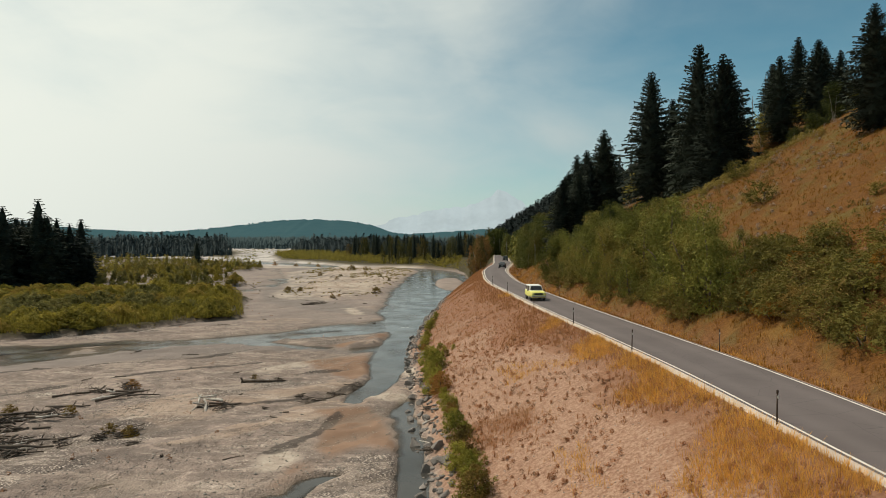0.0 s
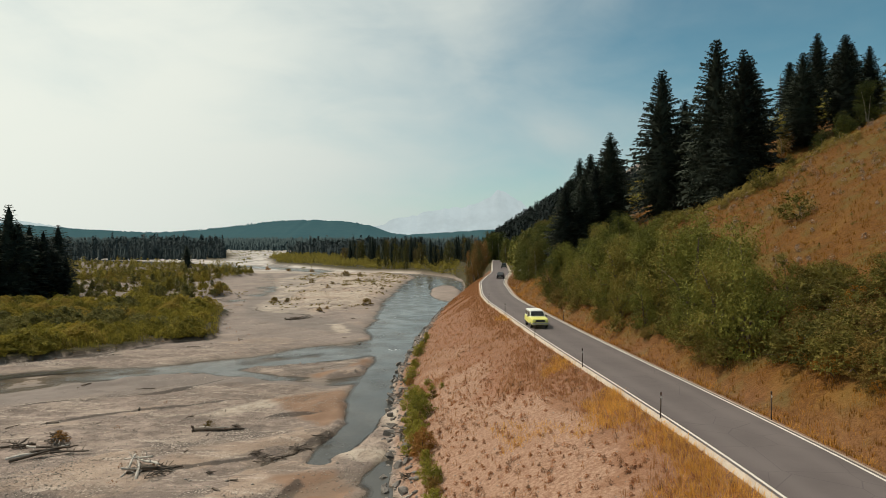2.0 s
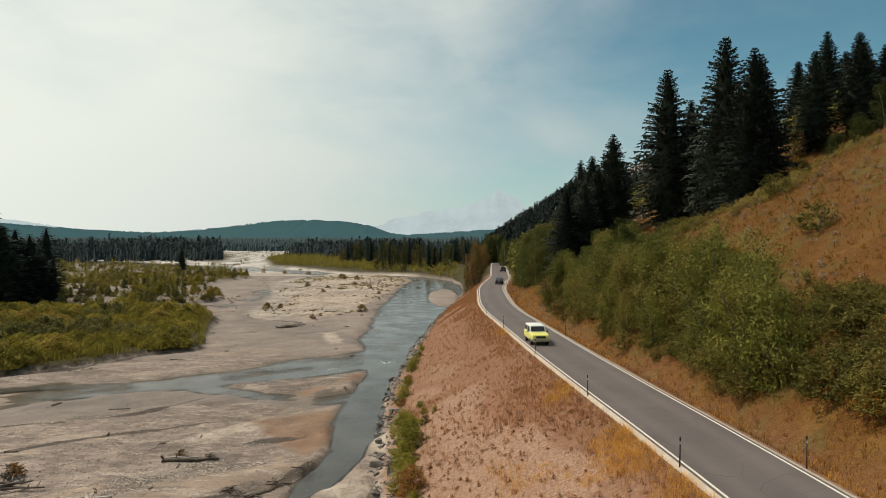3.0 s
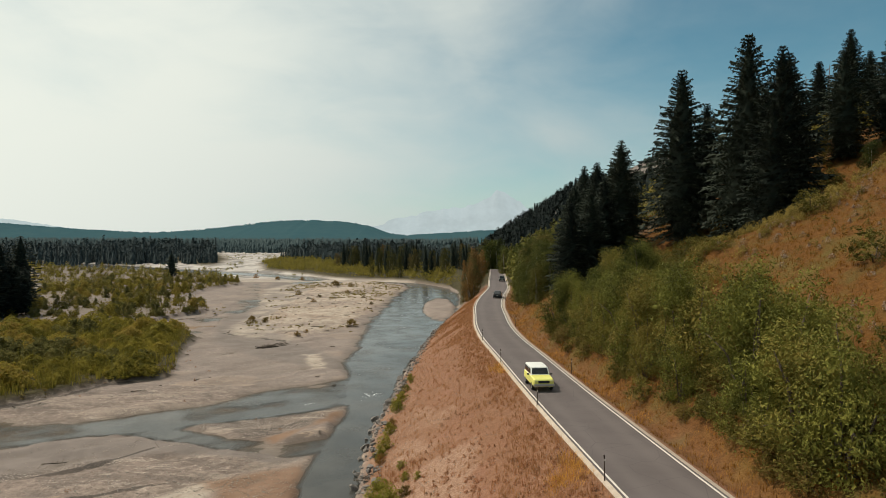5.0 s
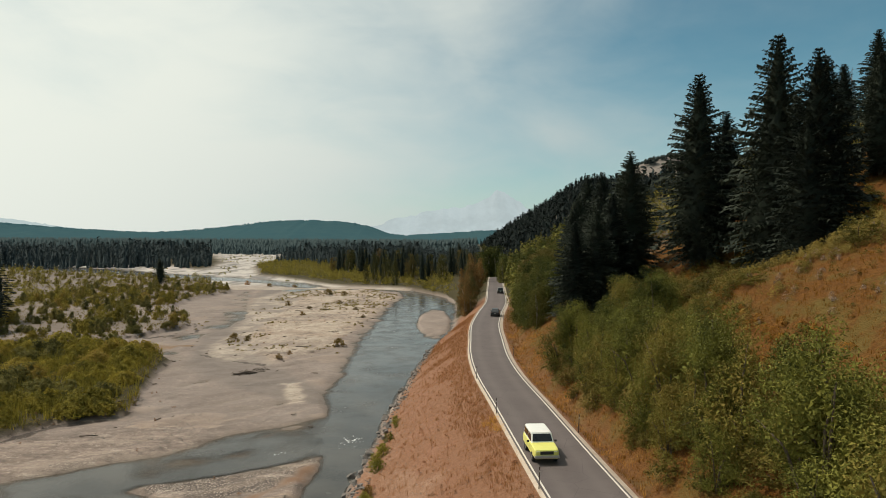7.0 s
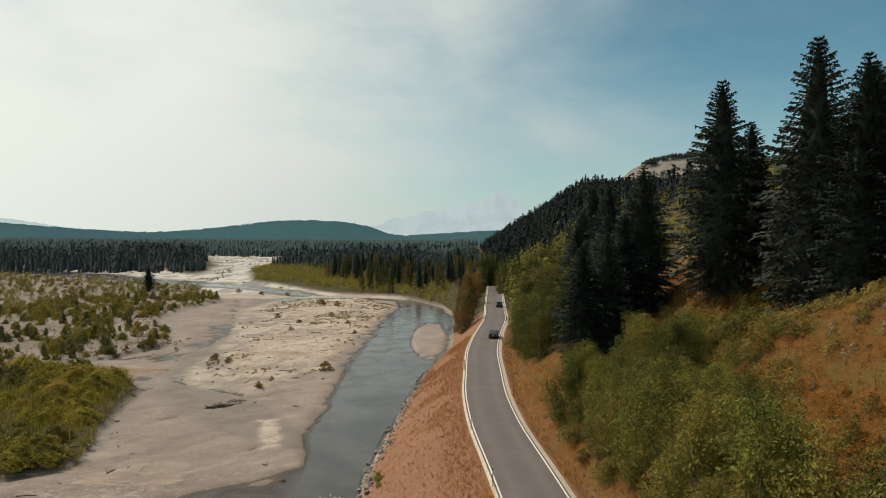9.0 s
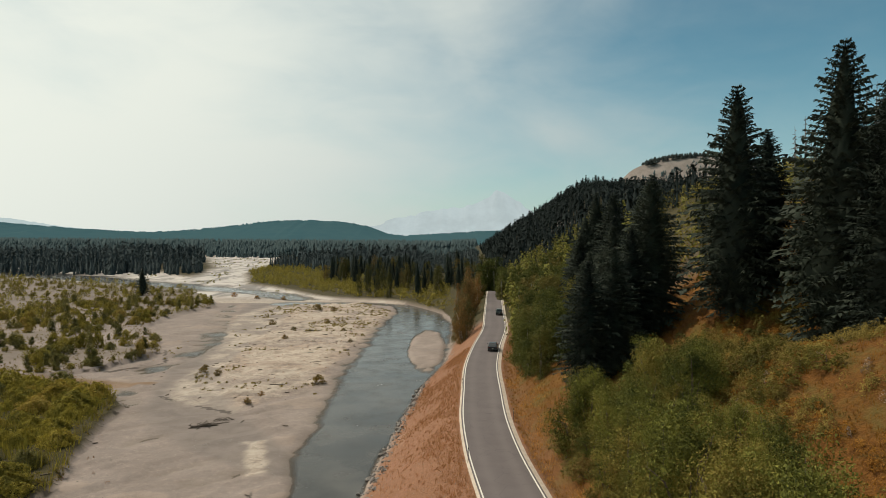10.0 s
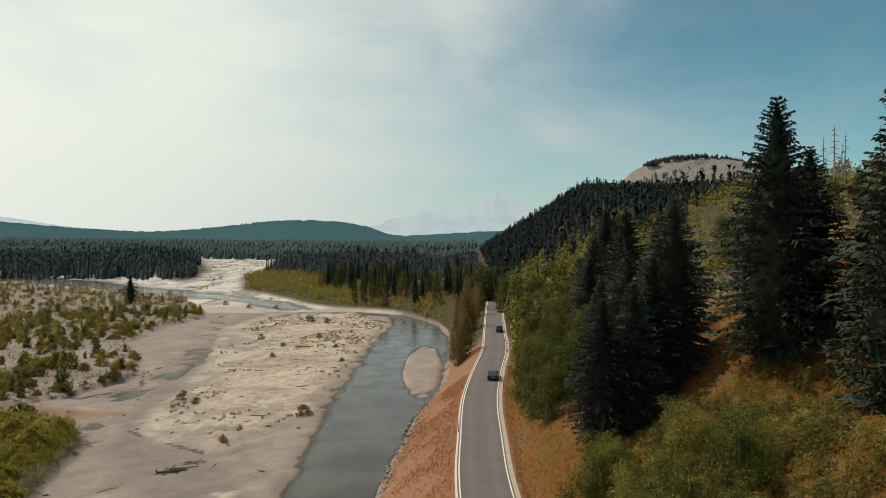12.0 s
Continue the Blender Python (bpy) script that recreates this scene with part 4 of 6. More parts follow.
hill_crest = curve([(-4500, 150), (-2600, 105), (-2200, 92), (-1750, 62), (-1400, 52), (-1150, 72), (-800, 110), (-560, 108), (-400, 92), (-260, 48), (0, 50), (200, 62), (500, 70), (2500, 80)])
ridge("backdrop_hills", hill_crest, 3500, 700, M_HILL, "low wooded hills, blue-green haze painted as glow", 6, np.arange(-4500, 2500, 9.0))
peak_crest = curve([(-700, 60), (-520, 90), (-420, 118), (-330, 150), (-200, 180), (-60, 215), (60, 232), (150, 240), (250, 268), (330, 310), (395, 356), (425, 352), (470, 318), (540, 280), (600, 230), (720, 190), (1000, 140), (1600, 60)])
ridge("backdrop_peak", peak_crest, 4750, 300, M_PEAK, "snow-streaked mountain, its pale haze painted as glow", 14, np.arange(-700, 1600, 12.0), 8)
ridge("backdrop_ridge", curve([(-4500, 150), (-3300, 165), (-3000, 150), (-2600, 95), (-2300, 60)]), 4700, 300, M_RIDGE, "very faint far ridge, haze painted as glow", 8, np.arange(-4500, -2300, 20.0))

M_MESA = speckled("bare_mesa_slope", (0.21, 0.18, 0.155), (0.29, 0.25, 0.215), 0.05, 0.95, 0.8, 1.5, (0.12, 0.10, 0.085))
mesa_crest = curve([(300, 60), (420, 150), (470, 196), (520, 215), (580, 226), (700, 222), (800, 196), (900, 150), (1000, 110), (1400, 60)])
ridge("mesa_hill", mesa_crest, 1700, 260, M_MESA, "bare pale mesa with a wooded rim", 3, np.arange(300, 1400, 6.0), 10, 40.0)


def cone_trees(name, xs, ys, hs, mat, label, category, seed=0, wide=0.19, base=None, layers=3, sides=6):
    """Many far conifers as one body: stacked ragged cones."""
    r = np.random.default_rng(seed)
    n = len(xs)
    zs = level(xs, ys) if base is None else base
    a = np.arange(sides) * 2 * math.pi / sides
    verts, faces, count = [], [], 0
    for k in range(layers):
        z0, z1 = 0.05 + 0.3 * k, min(1.0, 0.5 + 0.25 * k)
        rad = hs * wide * (1 - 0.29 * k)
        ring = np.empty((n, sides + 1, 3))
        wob = r.uniform(0.6, 1.25, (n, sides))
        turn = r.uniform(0, 6.28, (n, 1))
        ring[:, :sides, 0] = xs[:, None] + rad[:, None] * wob * np.cos(a + turn)
        ring[:, :sides, 1] = ys[:, None] + rad[:, None] * wob * np.sin(a + turn)
        ring[:, :sides, 2] = zs[:, None] + hs[:, None] * (z0 + r.uniform(-0.06, 0.06, (n, sides)))
        ring[:, sides] = np.stack([xs, ys, zs + hs * z1], 1)
        start = count + np.arange(n)[:, None] * (sides + 1)
        j = np.arange(sides)
        faces.append(np.stack([start + j, start + (j + 1) % sides, np.broadcast_to(start + sides, (n, sides))], 2).reshape(-1, 3))
        verts.append(ring.reshape(-1, 3))
        count += n * (sides + 1)
    return tagged(new(name, mesh_of(name, np.concatenate(verts), np.concatenate(faces), mat)), label, category, "", "stuff")


def spray_trees(name, xs, ys, hs, per, mat, label, category, seed=0, wide=0.17, size=0.085):
    """Many far conifers as one body: ragged sprays of needles round a slim core."""
    r = np.random.default_rng(seed)
    n = len(xs)
    zs = level(xs, ys)
    f = r.uniform(0.02, 1, (n, per)) ** 1.15
    a = r.uniform(0, 6.28, (n, per))
    q = hs[:, None] * wide * np.minimum(1, 1.5 * (1 - f)) * r.uniform(0.35, 1.1, (n, per))
    centre = np.stack([xs[:, None] + np.cos(a) * q, ys[:, None] + np.sin(a) * q, zs[:, None] + f * hs[:, None]], 2).reshape(-1, 3)
    out = np.stack([np.cos(a), np.sin(a), np.full(a.shape, -0.35)], 2).reshape(-1, 3)
    side = np.stack([-np.sin(a), np.cos(a), np.zeros(a.shape)], 2).reshape(-1, 3)
    s = (np.repeat(hs, per) * size * r.uniform(0.6, 1.4, n * per))[:, None]
    tri = np.stack([centre - out * s * 0.7 + np.array([0, 0, 0.5]) * s - side * s * 0.6, centre - out * s * 0.5 + np.array([0, 0, 0.6]) * s + side * s * 0.6, centre + out * s * 1.1], 1)
    k = 5
    b = np.arange(k) * 2 * math.pi / k
    ring = np.empty((n, k + 1, 3))
    ring[:, :k, 0], ring[:, :k, 1] = xs[:, None] + hs[:, None] * wide * 0.62 * np.cos(b), ys[:, None] + hs[:, None] * wide * 0.62 * np.sin(b)
    ring[:, :k, 2] = (zs - 0.3)[:, None]
    ring[:, k] = np.stack([xs, ys, zs + hs * 1.02], 1)
    start = n * per * 3 + np.arange(n)[:, None] * (k + 1)
    j = np.arange(k)
    cones = np.stack([start + j, start + (j + 1) % k, np.broadcast_to(start + k, (n, k))], 2).reshape(-1, 3)
    verts = np.concatenate([tri.reshape(-1, 3), ring.reshape(-1, 3)])
    faces = np.concatenate([np.arange(n * per * 3).reshape(-1, 3), cones])
    return tagged(new(name, mesh_of(name, verts, faces, mat)), label, category, "", "stuff")


def leaf_field(name, xs, ys, hs, wide, per, size, mat, label, category, seed=0, shape=1.0):
    """Many low shrubs or far leafy crowns as one body of leaf sprays."""
    r = np.random.default_rng(seed)
    n = len(xs)
    zs = level(xs, ys)
    a, q, f = r.uniform(0, 6.28, (n, per)), r.uniform(0.1, 1, (n, per)) ** 0.4, r.uniform(0.04, 1, (n, per))
    prof = (1 - f**2.2) ** 0.55 * (0.7 + 0.45 * np.sin(a * 3 + xs[:, None]) * shape * 0.5)
    cx = xs[:, None] + np.cos(a) * q * wide[:, None] * 0.5 * prof
    cy = ys[:, None] + np.sin(a) * q * wide[:, None] * 0.5 * prof
    cz = zs[:, None] + f * hs[:, None]
    centre = np.stack([cx, cy, cz], 2).reshape(-1, 3)
    m = len(centre)
    nrm = np.stack([np.cos(a) * q * 1.2, np.sin(a) * q * 1.2, f * 0.9], 2).reshape(-1, 3) + r.normal(size=(m, 3)) * 0.4 + np.array([0, 0, 0.25])
    nrm /= np.linalg.norm(nrm, axis=1)[:, None]
    u = np.cross(nrm, r.normal(size=(m, 3)))
    u /= np.linalg.norm(u, axis=1)[:, None]
    v = np.cross(nrm, u)
    s = (np.repeat(size if np.ndim(size) else np.full(n, size), per) * r.uniform(0.6, 1.3, m))[:, None]
    quad = np.stack([centre - u * s, centre + u * s * 0.6 - v * s * 0.65, centre + u * s * 0.6 + v * s * 0.65], 1)
    return tagged(new(name, mesh_of(name, quad, np.arange(m * 3).reshape(-1, 3), mat)), label, category, "", "stuff")


def blades(name, xs, ys, hs, per, mat, label, seed=0, spread_by=0.16, width=0.02, lean=0.45):
    """Tufts of grass as one body: thin bent blades from shared roots."""
    r = np.random.default_rng(seed)
    n = len(xs)
    zs = level(xs, ys)
    a = r.uniform(0, 6.28, (n, per))
    root = np.stack([xs[:, None] + np.cos(a) * spread_by * r.uniform(0, 1, (n, per)), ys[:, None] + np.sin(a) * spread_by * r.uniform(0, 1, (n, per)), np.broadcast_to(zs[:, None] - 0.05, (n, per))], 2).reshape(-1, 3)
    out = np.stack([np.cos(a), np.sin(a), np.zeros((n, per))], 2).reshape(-1, 3)
    side = np.stack([-np.sin(a), np.cos(a), np.zeros((n, per))], 2).reshape(-1, 3)
    h = (hs[:, None] * r.uniform(0.6, 1.15, (n, per))).reshape(-1, 1)
    tip = root + out * h * r.uniform(0.1, lean, (len(h), 1)) + np.array([0, 0, 1.0]) * h
    w = width * r.uniform(0.7, 1.4, (len(h), 1)) * (h / 0.4) ** 0.5
    tri = np.stack([root - side * w, root + side * w, tip], 1)
    return tagged(new(name, mesh_of(name, tri, np.arange(len(h) * 3).reshape(-1, 3), mat)), label, "grass", "", "stuff")


def scatter(count, x0, x1, y0, y1, keep, seed):
    """Random places in a rectangle that pass keep(x, y, random)."""
    r = np.random.default_rng(seed)
    x, y = r.uniform(x0, x1, count), r.uniform(y0, y1, count)
    ok = keep(x, y, r.uniform(0, 1, count))
    return x[ok], y[ok], r


# ---- woods ----
rng = np.random.default_rng(7)
spruces = Grove("spruce_tree", [conifer_mesh(s, 22.0, 3.75 + 0.3 * (s % 3), 60, 15, 9) for s in range(1, 6)], "tall dark green spruce on the grassy hillside", "tree", "spruces on the hillside")
slim = Grove("spruce_tree", [conifer_mesh(60 + s, 22.0, 4.0, 38, 11, 3) for s in range(4)], "dark spruce in a dense stand on the floodplain", "tree", "dark stand on the floodplain")
wood = Grove("conifer_tree", [conifer_mesh(70 + s, 22.0, 3.4, 28, 9, 2) for s in range(4)], "dark conifer in the wooded valley", "tree", "conifers in the valley wood")
bushes = Grove("aspen_bush", [leafy_mesh(20 + s, 7.0, 5.0 + 0.4 * (s % 3), 40, 9000, 0.072, M_LEAF, 7, 0.0, M_BARK, s % 2 == 0, 0.05, 1.3, 900) for s in range(6)], "green leafy thicket tree beside the road", "tree", "thicket beside the road")
near_aspens = Grove("aspen_tree", [leafy_mesh(35 + s, 9.0, 4.6, 40, 6500, 0.105, M_ASPEN, 4, 0.0, None, s % 2 == 0, 0.08, 1.2, 400) for s in range(4)], "green aspen tree in the roadside wood", "tree", "roadside wood")
aspens = Grove("aspen_tree", [leafy_mesh(30 + s, 9.0, 5.2, 44, 1500, 0.26, M_ASPEN, 4, 0.0, None, True, 0.25) for s in range(5)], "green aspen tree in the roadside wood", "tree", "roadside wood")
scrubs = Grove("hillside_shrub", [leafy_mesh(50 + s, 2.4, 3.6, 50, 1500, 0.078, M_OLIVE, 2, 0.0, M_BARK, True, 0.35, 1.0, 140) for s in range(4)], "olive green shrub on the dry hillside", "shrub", "shrubs on the hillside")
willows = Grove("willow_shrub", [leafy_mesh(40 + s, 2.2, 3.4, 50, 1300, 0.115, M_WILLOW, 2, 0.0, M_BARK, True, 0.5, 0.9, 120) for s in range(5)], "olive green willow shrub on the floodplain", "shrub", "willows on the floodplain")
cottonwoods = Grove("cottonwood_tree", [leafy_mesh(45 + s, 18.0, 8.0, 60, 1700, 0.4, M_COTTON, 4, 0.0, None, True, 0.3) for s in range(3)], "tall olive-brown cottonwood beside the river road", "tree", "cottonwoods by the road")

# spruces on the hill: x, y, height
for x, y, h in [(43.2, 115.5, 30.9), (45.2, 110.5, 24.8), (46.6, 111.6, 24.0), (43.0, 108.2, 17.0), (39.7, 130.5, 27.2), (45, 134, 18.6), (33, 140, 20.8), (37.5, 191, 22.0), (26.6, 133.5, 15.7), (23.2, 132.5, 15.6), (29.5, 136.5, 16.5), (30.5, 150, 15.6), (35, 152, 17.7), (25.5, 146, 13.7), (67.7, 123.5, 16.7), (62, 126, 16.6), (52.3, 83, 16.0), (82, 158, 20.5), (77, 160, 16.0), (87, 160, 16.0), (72.5, 130, 13.6), (48.5, 122, 19.6), (47, 128, 11.5), (40, 165, 17.0), (34, 163, 16.0), (30, 170, 16.0), (34, 185, 18.0), (32, 178, 17.0), (39, 184, 19.0), (36, 171, 20.0), (29, 158, 12.9), (47, 150, 14.5), (72, 124, 12.7), (55, 132, 9.0)]:
    spruces.plant(x, y, h / 22.0, rng.uniform(0, 6.28), None, 0.3, 0.98 if h > 22 else 1.12)
# the dark stand on the floodplain
for k in range(58):
    x, y = rng.uniform(-155, -107), rng.uniform(162, 222)
    slim.plant(x, y, rng.uniform(0.68, 1.0) + (0.16 if k % 9 == 0 else 0), rng.uniform(0, 6.28), None, 0.1, 1.35)
for k in range(22):
    slim.plant(-105.5 - k * 0.9 + rng.uniform(-0.6, 0.6), 204 - k * 1.5 + rng.uniform(-2.5, 2.5), rng.uniform(0.5, 0.72) + 0.014 * k, rng.uniform(0, 6.28), None, 0.1, 1.35)
slim.plant(-111.5, 188, 1.22, 0.5, None, 0.1, 1.2)
slim.plant(-135, 374, 0.6, 0.4, None, 0.1, 1.4)

# thicket right of the road: big leafy bushes in front, aspens farther on
for k in range(56):
    y = 60 + 60 * (k + rng.uniform(0, 1)) / 56
    d = 3.6 + rng.uniform(0, 1) ** 1.4 * (6.5 if y < 90 else 8)
    bushes.plant(road_x(y) + 3.4 + d, y, (rng.uniform(1.1, 1.5) if k % 3 == 0 else rng.uniform(0.5, 0.95)) * (0.8 if y > 97 else 1.0), rng.uniform(0, 6.28), None, 0.2, rng.uniform(0.75, 1.05))
for k in range(20):
    y = 88 + 34 * (k + rng.uniform(0, 1)) / 20
    bushes.plant(road_x(y) + 3.4 + rng.uniform(6, 11) * (1 if y < 104 else 0.8), y, rng.uniform(0.75, 1.15), rng.uniform(0, 6.28), None, 0.3, rng.uniform(0.8, 1.0))
for k in range(8):
    y = rng.uniform(109, 121)
    bushes.plant(road_x(y) + 3.4 + rng.uniform(11, 16), y, rng.uniform(0.7, 1.1), rng.uniform(0, 6.28), None, 0.3, 0.9)
for k in range(16):
    y = 148 + 46 * (k + rng.uniform(0, 1)) / 16
    near_aspens.plant(road_x(y) + 3.4 + rng.uniform(3, 8), y, rng.uniform(0.6, 1.0), rng.uniform(0, 6.28), None, 0.2, 1.0)
for k in range(125):
    y = 128 + 175 * rng.uniform(0, 1)
    if y < 146:
        y += 60
    d = 3.0 + rng.uniform(0, 1) * (20 if y > 165 else 9)
    (aspens if y > 195 else near_aspens).plant(road_x(y) + 3.4 + d, y, rng.uniform(0.7, 1.25), rng.uniform(0, 6.28), None, 0.2, rng.uniform(0.85, 1.15))
for k in range(170):
    x, y = rng.uniform(22, 62), rng.uniform(40, 126)
    d = x - road_x(y) - 3.4
    open_slope = y < 116 and d > 12 and rng.uniform(0, 1) < 0.9
    if d < 3.5 or open_slope or (y < 58 and rng.uniform(0, 1) < 0.25):
        continue
    scrubs.plant(x, y, rng.uniform(0.5, 1.35), rng.uniform(0, 6.28), None, 0.1, rng.uniform(0.9, 1.3))
for k in range(40):
    y = rng.uniform(58, 122)
    scrubs.plant(road_x(y) + 3.4 + rng.uniform(2.6, 4.6), y, rng.uniform(0.4, 0.9), rng.uniform(0, 6.28), None, 0.1, 1.2)
for k in range(95):
    x, y = rng.uniform(18, 38), rng.uniform(94, 124)
    if 4.5 < x - road_x(y) - 3.4 < 11.5:
        scrubs.plant(x, y, rng.uniform(0.55, 1.5), rng.uniform(0, 6.28), None, 0.1, rng.uniform(1.0, 1.4))
brush = Grove("roadside_brush", [leafy_mesh(180 + s, 2.6, 3.6, 46, 3000, 0.07, (M_BRUSH, M_OLIVE)[s % 2], 5, 0.0, M_BARK, True, 0.3, 1.0, 260) for s in range(4)], "dense dark olive brush on the slope above the road", "shrub", "brush above the road")
for k in range(90):
    x, y = rng.uniform(26, 44), rng.uniform(98, 126)
    if 11.5 < x - road_x(y) - 3.4 < 22 and float(lumps(x, y, 7, 125)) > -0.2:
        scrubs.plant(x, y, rng.uniform(0.35, 0.85), rng.uniform(0, 6.28), None, 0.1, rng.uniform(1.0, 1.4))
x, y, r = scatter(2100, 24, 54, 96, 130, lambda x, y, u: (x - road_x(y) - 3.4 > 10) & (lumps(x, y, 5, 151) + 0.3 * soft(y, 102, 112) > 0.0), 152)
leaf_field("slope_brush", x, y, r.uniform(0.4, 1.3, len(x)), r.uniform(0.9, 2.4, len(x)), 110, 0.07, M_TAN, "olive and tan brush covering the sunny slope", "scrub", 153)
gold_scrubs = Grove("hillside_shrub", [leafy_mesh(90 + s, 1.3, 2.6, 40, 900, 0.075, M_GOLD, 2, 0.0, M_BARK, True, 0.35) for s in range(3)], "golden brown dry shrub on the hillside", "shrub", "shrubs on the hillside")
x, y, r = scatter(760, 24, 60, 84, 130, lambda x, y, u: (x - road_x(y) - 3.4 > 11) & ((x - road_x(y) < 20) | (y > 106)) & (u < 0.8), 120)
leaf_field("golden_scrub", x, y, r.uniform(0.3, 0.95, len(x)), r.uniform(1.2, 3.0, len(x)), 240, 0.07, M_GOLD, "golden brown dry scrub covering the slope", "scrub", 121)
x, y, r = scatter(300, 24, 60, 84, 130, lambda x, y, u: (x - road_x(y) - 3.4 > 10) & ((x - road_x(y) < 19) | (y > 108)) & (lumps(x, y, 8, 122) > 0.0), 123)
leaf_field("olive_scrub", x, y, r.uniform(0.6, 1.9, len(x)), r.uniform(1.4, 3.2, len(x)), 280, 0.085, M_OLIVE, "olive green scrub covering the slope", "scrub", 124)
for k in range(70):
    y = rng.uniform(34, 66)
    (gold_scrubs if k % 3 == 0 else scrubs).plant(road_x(y) + 3.4 + rng.uniform(4.5, 13), y, rng.uniform(0.5, 1.15), rng.uniform(0, 6.28), None, 0.1, 1.25)
for k in range(50):
    y = 33 + 33 * (k + rng.uniform(0, 1)) / 50
    brush.plant(road_x(y) + 3.4 + 4.2 + 9.5 * rng.uniform(0, 1) ** 1.2, y, rng.uniform(0.45, 0.95), rng.uniform(0, 6.28), None, 0.2, rng.uniform(0.9, 1.4))
for k in range(26):
    y = rng.uniform(36, 62)
    scrubs.plant(road_x(y) + 3.4 + rng.uniform(4.0, 11), y, rng.uniform(0.6, 1.3), rng.uniform(0, 6.28), None, 0.1, 1.2)
for k in range(40):
    x, y = rng.uniform(52, 95), rng.uniform(98, 185)
    near_aspens.plant(x, y, rng.uniform(0.5, 0.95), rng.uniform(0, 6.28), None, 0.2)

autumn = Grove("cottonwood_tree", [leafy_mesh(145 + s, 18.0, 7.0, 60, 2600, 0.3, M_AUTUMN, 4, 0.0, None, True, 0.3) for s in range(2)], "tall cottonwood turning orange-brown beside the road", "tree", "cottonwoods by the road")
# left of the road: cottonwoods where it enters the wood
for x, y, h in [(11.0, 219, 13), (12.4, 222, 12), (11.5, 226, 9), (13.4, 232, 9), (14.2, 259, 13.5), (15.4, 263, 13), (10.2, 238, 8), (12.6, 244, 10), (16.0, 262, 11), (14.5, 300, 12), (12.5, 310, 10.5), (16.5, 314, 12), (18.6, 290, 12), (14, 275, 11), (17.0, 330, 14), (11, 252, 9)]:
    (autumn if rng.uniform(0, 1) < 0.6 else cottonwoods).plant(x, y, h / 18.0, rng.uniform(0, 6.28), None, 0.3, 0.8)
for x, y, h in [(19.5, 345, 11), (22, 352, 12), (25, 375, 13)]:
    wood.plant(x, y, h / 22.0, rng.uniform(0, 6.28))
for x, y, h in [(22.5, 338, 13), (25.5, 341, 14), (28.5, 340, 13), (31, 337, 12), (20.5, 318, 11), (29.8, 316, 11), (30.5, 325, 12), (20, 306, 10), (28.6, 305, 11), (27.8, 296, 10), (26.5, 346, 15), (30, 350, 15)]:
    aspens.plant(x, y, h / 9.0, rng.uniform(0, 6.28), None, 0.3, 0.9)
# wood beyond the bend of the river
for k in range(150):
    x, y = rng.uniform(-70, 26), rng.uniform(362, 560)
    if y < far_bank(x) + (14 if x < -34 else 28 if x < 4 else 20) + rng.uniform(0, 14) or x > road_x(y) - 4:
        continue
    if x < -36 and y < 430 + 1.5 * (-x - 36):
        continue
    if rng.uniform(0, 1) < 0.5:
        wood.plant(x, y, rng.uniform(0.5, 0.85), rng.uniform(0, 6.28))
    else:
        cottonwoods.plant(x, y, rng.uniform(0.55, 0.95), rng.uniform(0, 6.28), None, 0.3, 0.9)
for x, y, s in [(-33, 376, 0.75), (-24, 371, 0.8), (-29, 379, 0.9), (-18, 366, 0.85)]:
    cottonwoods.plant(x, y, s, rng.uniform(0, 6.28), None, 0.3, 0.55)

# far conifers of the valley floor and of the hillside
def valley(x, y, u):
    block = (x < -180 - 0.35 * (y - 585) + 6 * lumps(x, y, 20, 127)) & (y > 556 + 0.25 * np.maximum(-x - 300, 0) + 8 * lumps(x, y, 25, 128)) & (y < 960)
    back = (y > 985 + 12 * lumps(x, y, 30, 129)) & (x < road_x(y))
    middle = (x > -150) & (y > 560) & (x < road_x(y) - 5) & (y - 560 > (-x - 60) * 1.2)
    return (block | back | middle) & (u < np.where(y < 1000, 1.0, 0.75))


x, y, r = scatter(24000, -1500, 60, 545, 1400, valley, 3)
tall = r.uniform(6, 13.5, len(x)) * (1 + 0.5 * soft(lumps(x, y, 40, 97), -0.2, 0.5)) * (1 + 0.2 * (r.uniform(0, 1, len(x)) > 0.92)) * (1 - 0.4 * soft(x, -40, 10))
pick = y < 975
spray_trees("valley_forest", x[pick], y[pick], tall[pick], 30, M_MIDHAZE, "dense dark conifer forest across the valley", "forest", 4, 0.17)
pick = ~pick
cone_trees("valley_forest_beyond", x[pick], y[pick], tall[pick] * 1.15, M_FARHAZE, "conifer forest beyond the gravel flats, with painted haze tint", "forest", 119, 0.17, None, 2)
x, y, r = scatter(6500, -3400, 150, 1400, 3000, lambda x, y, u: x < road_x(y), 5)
cone_trees("far_forest", x, y, r.uniform(16, 30, len(x)), M_FARHAZE, "conifer forest far down the valley, with painted haze tint", "forest", 6, 0.22, None, 2, 5)
x, y, r = scatter(25000, 20, 620, 300, 1600, lambda x, y, u: (x - road_x(y) > 4 + np.clip(380 - y, 0, 200) * 0.5) & (u < np.clip(1.2 - y / 1900, 0.2, 1)) & (x - road_x(y) < 60 + 0.4 * y), 8)
spray_trees("hillside_forest", x, y, r.uniform(3.5, 11, len(x)) * (1 + 0.7 * soft(lumps(x, y, 30, 107), -0.2, 0.5)), 20, M_FAR, "dense dark conifers covering the long hillside", "forest", 9, 0.16, 0.09)
x, y, r = scatter(2600, 500, 1400, 1640, 1760, lambda x, y, u: y > 1690, 10)
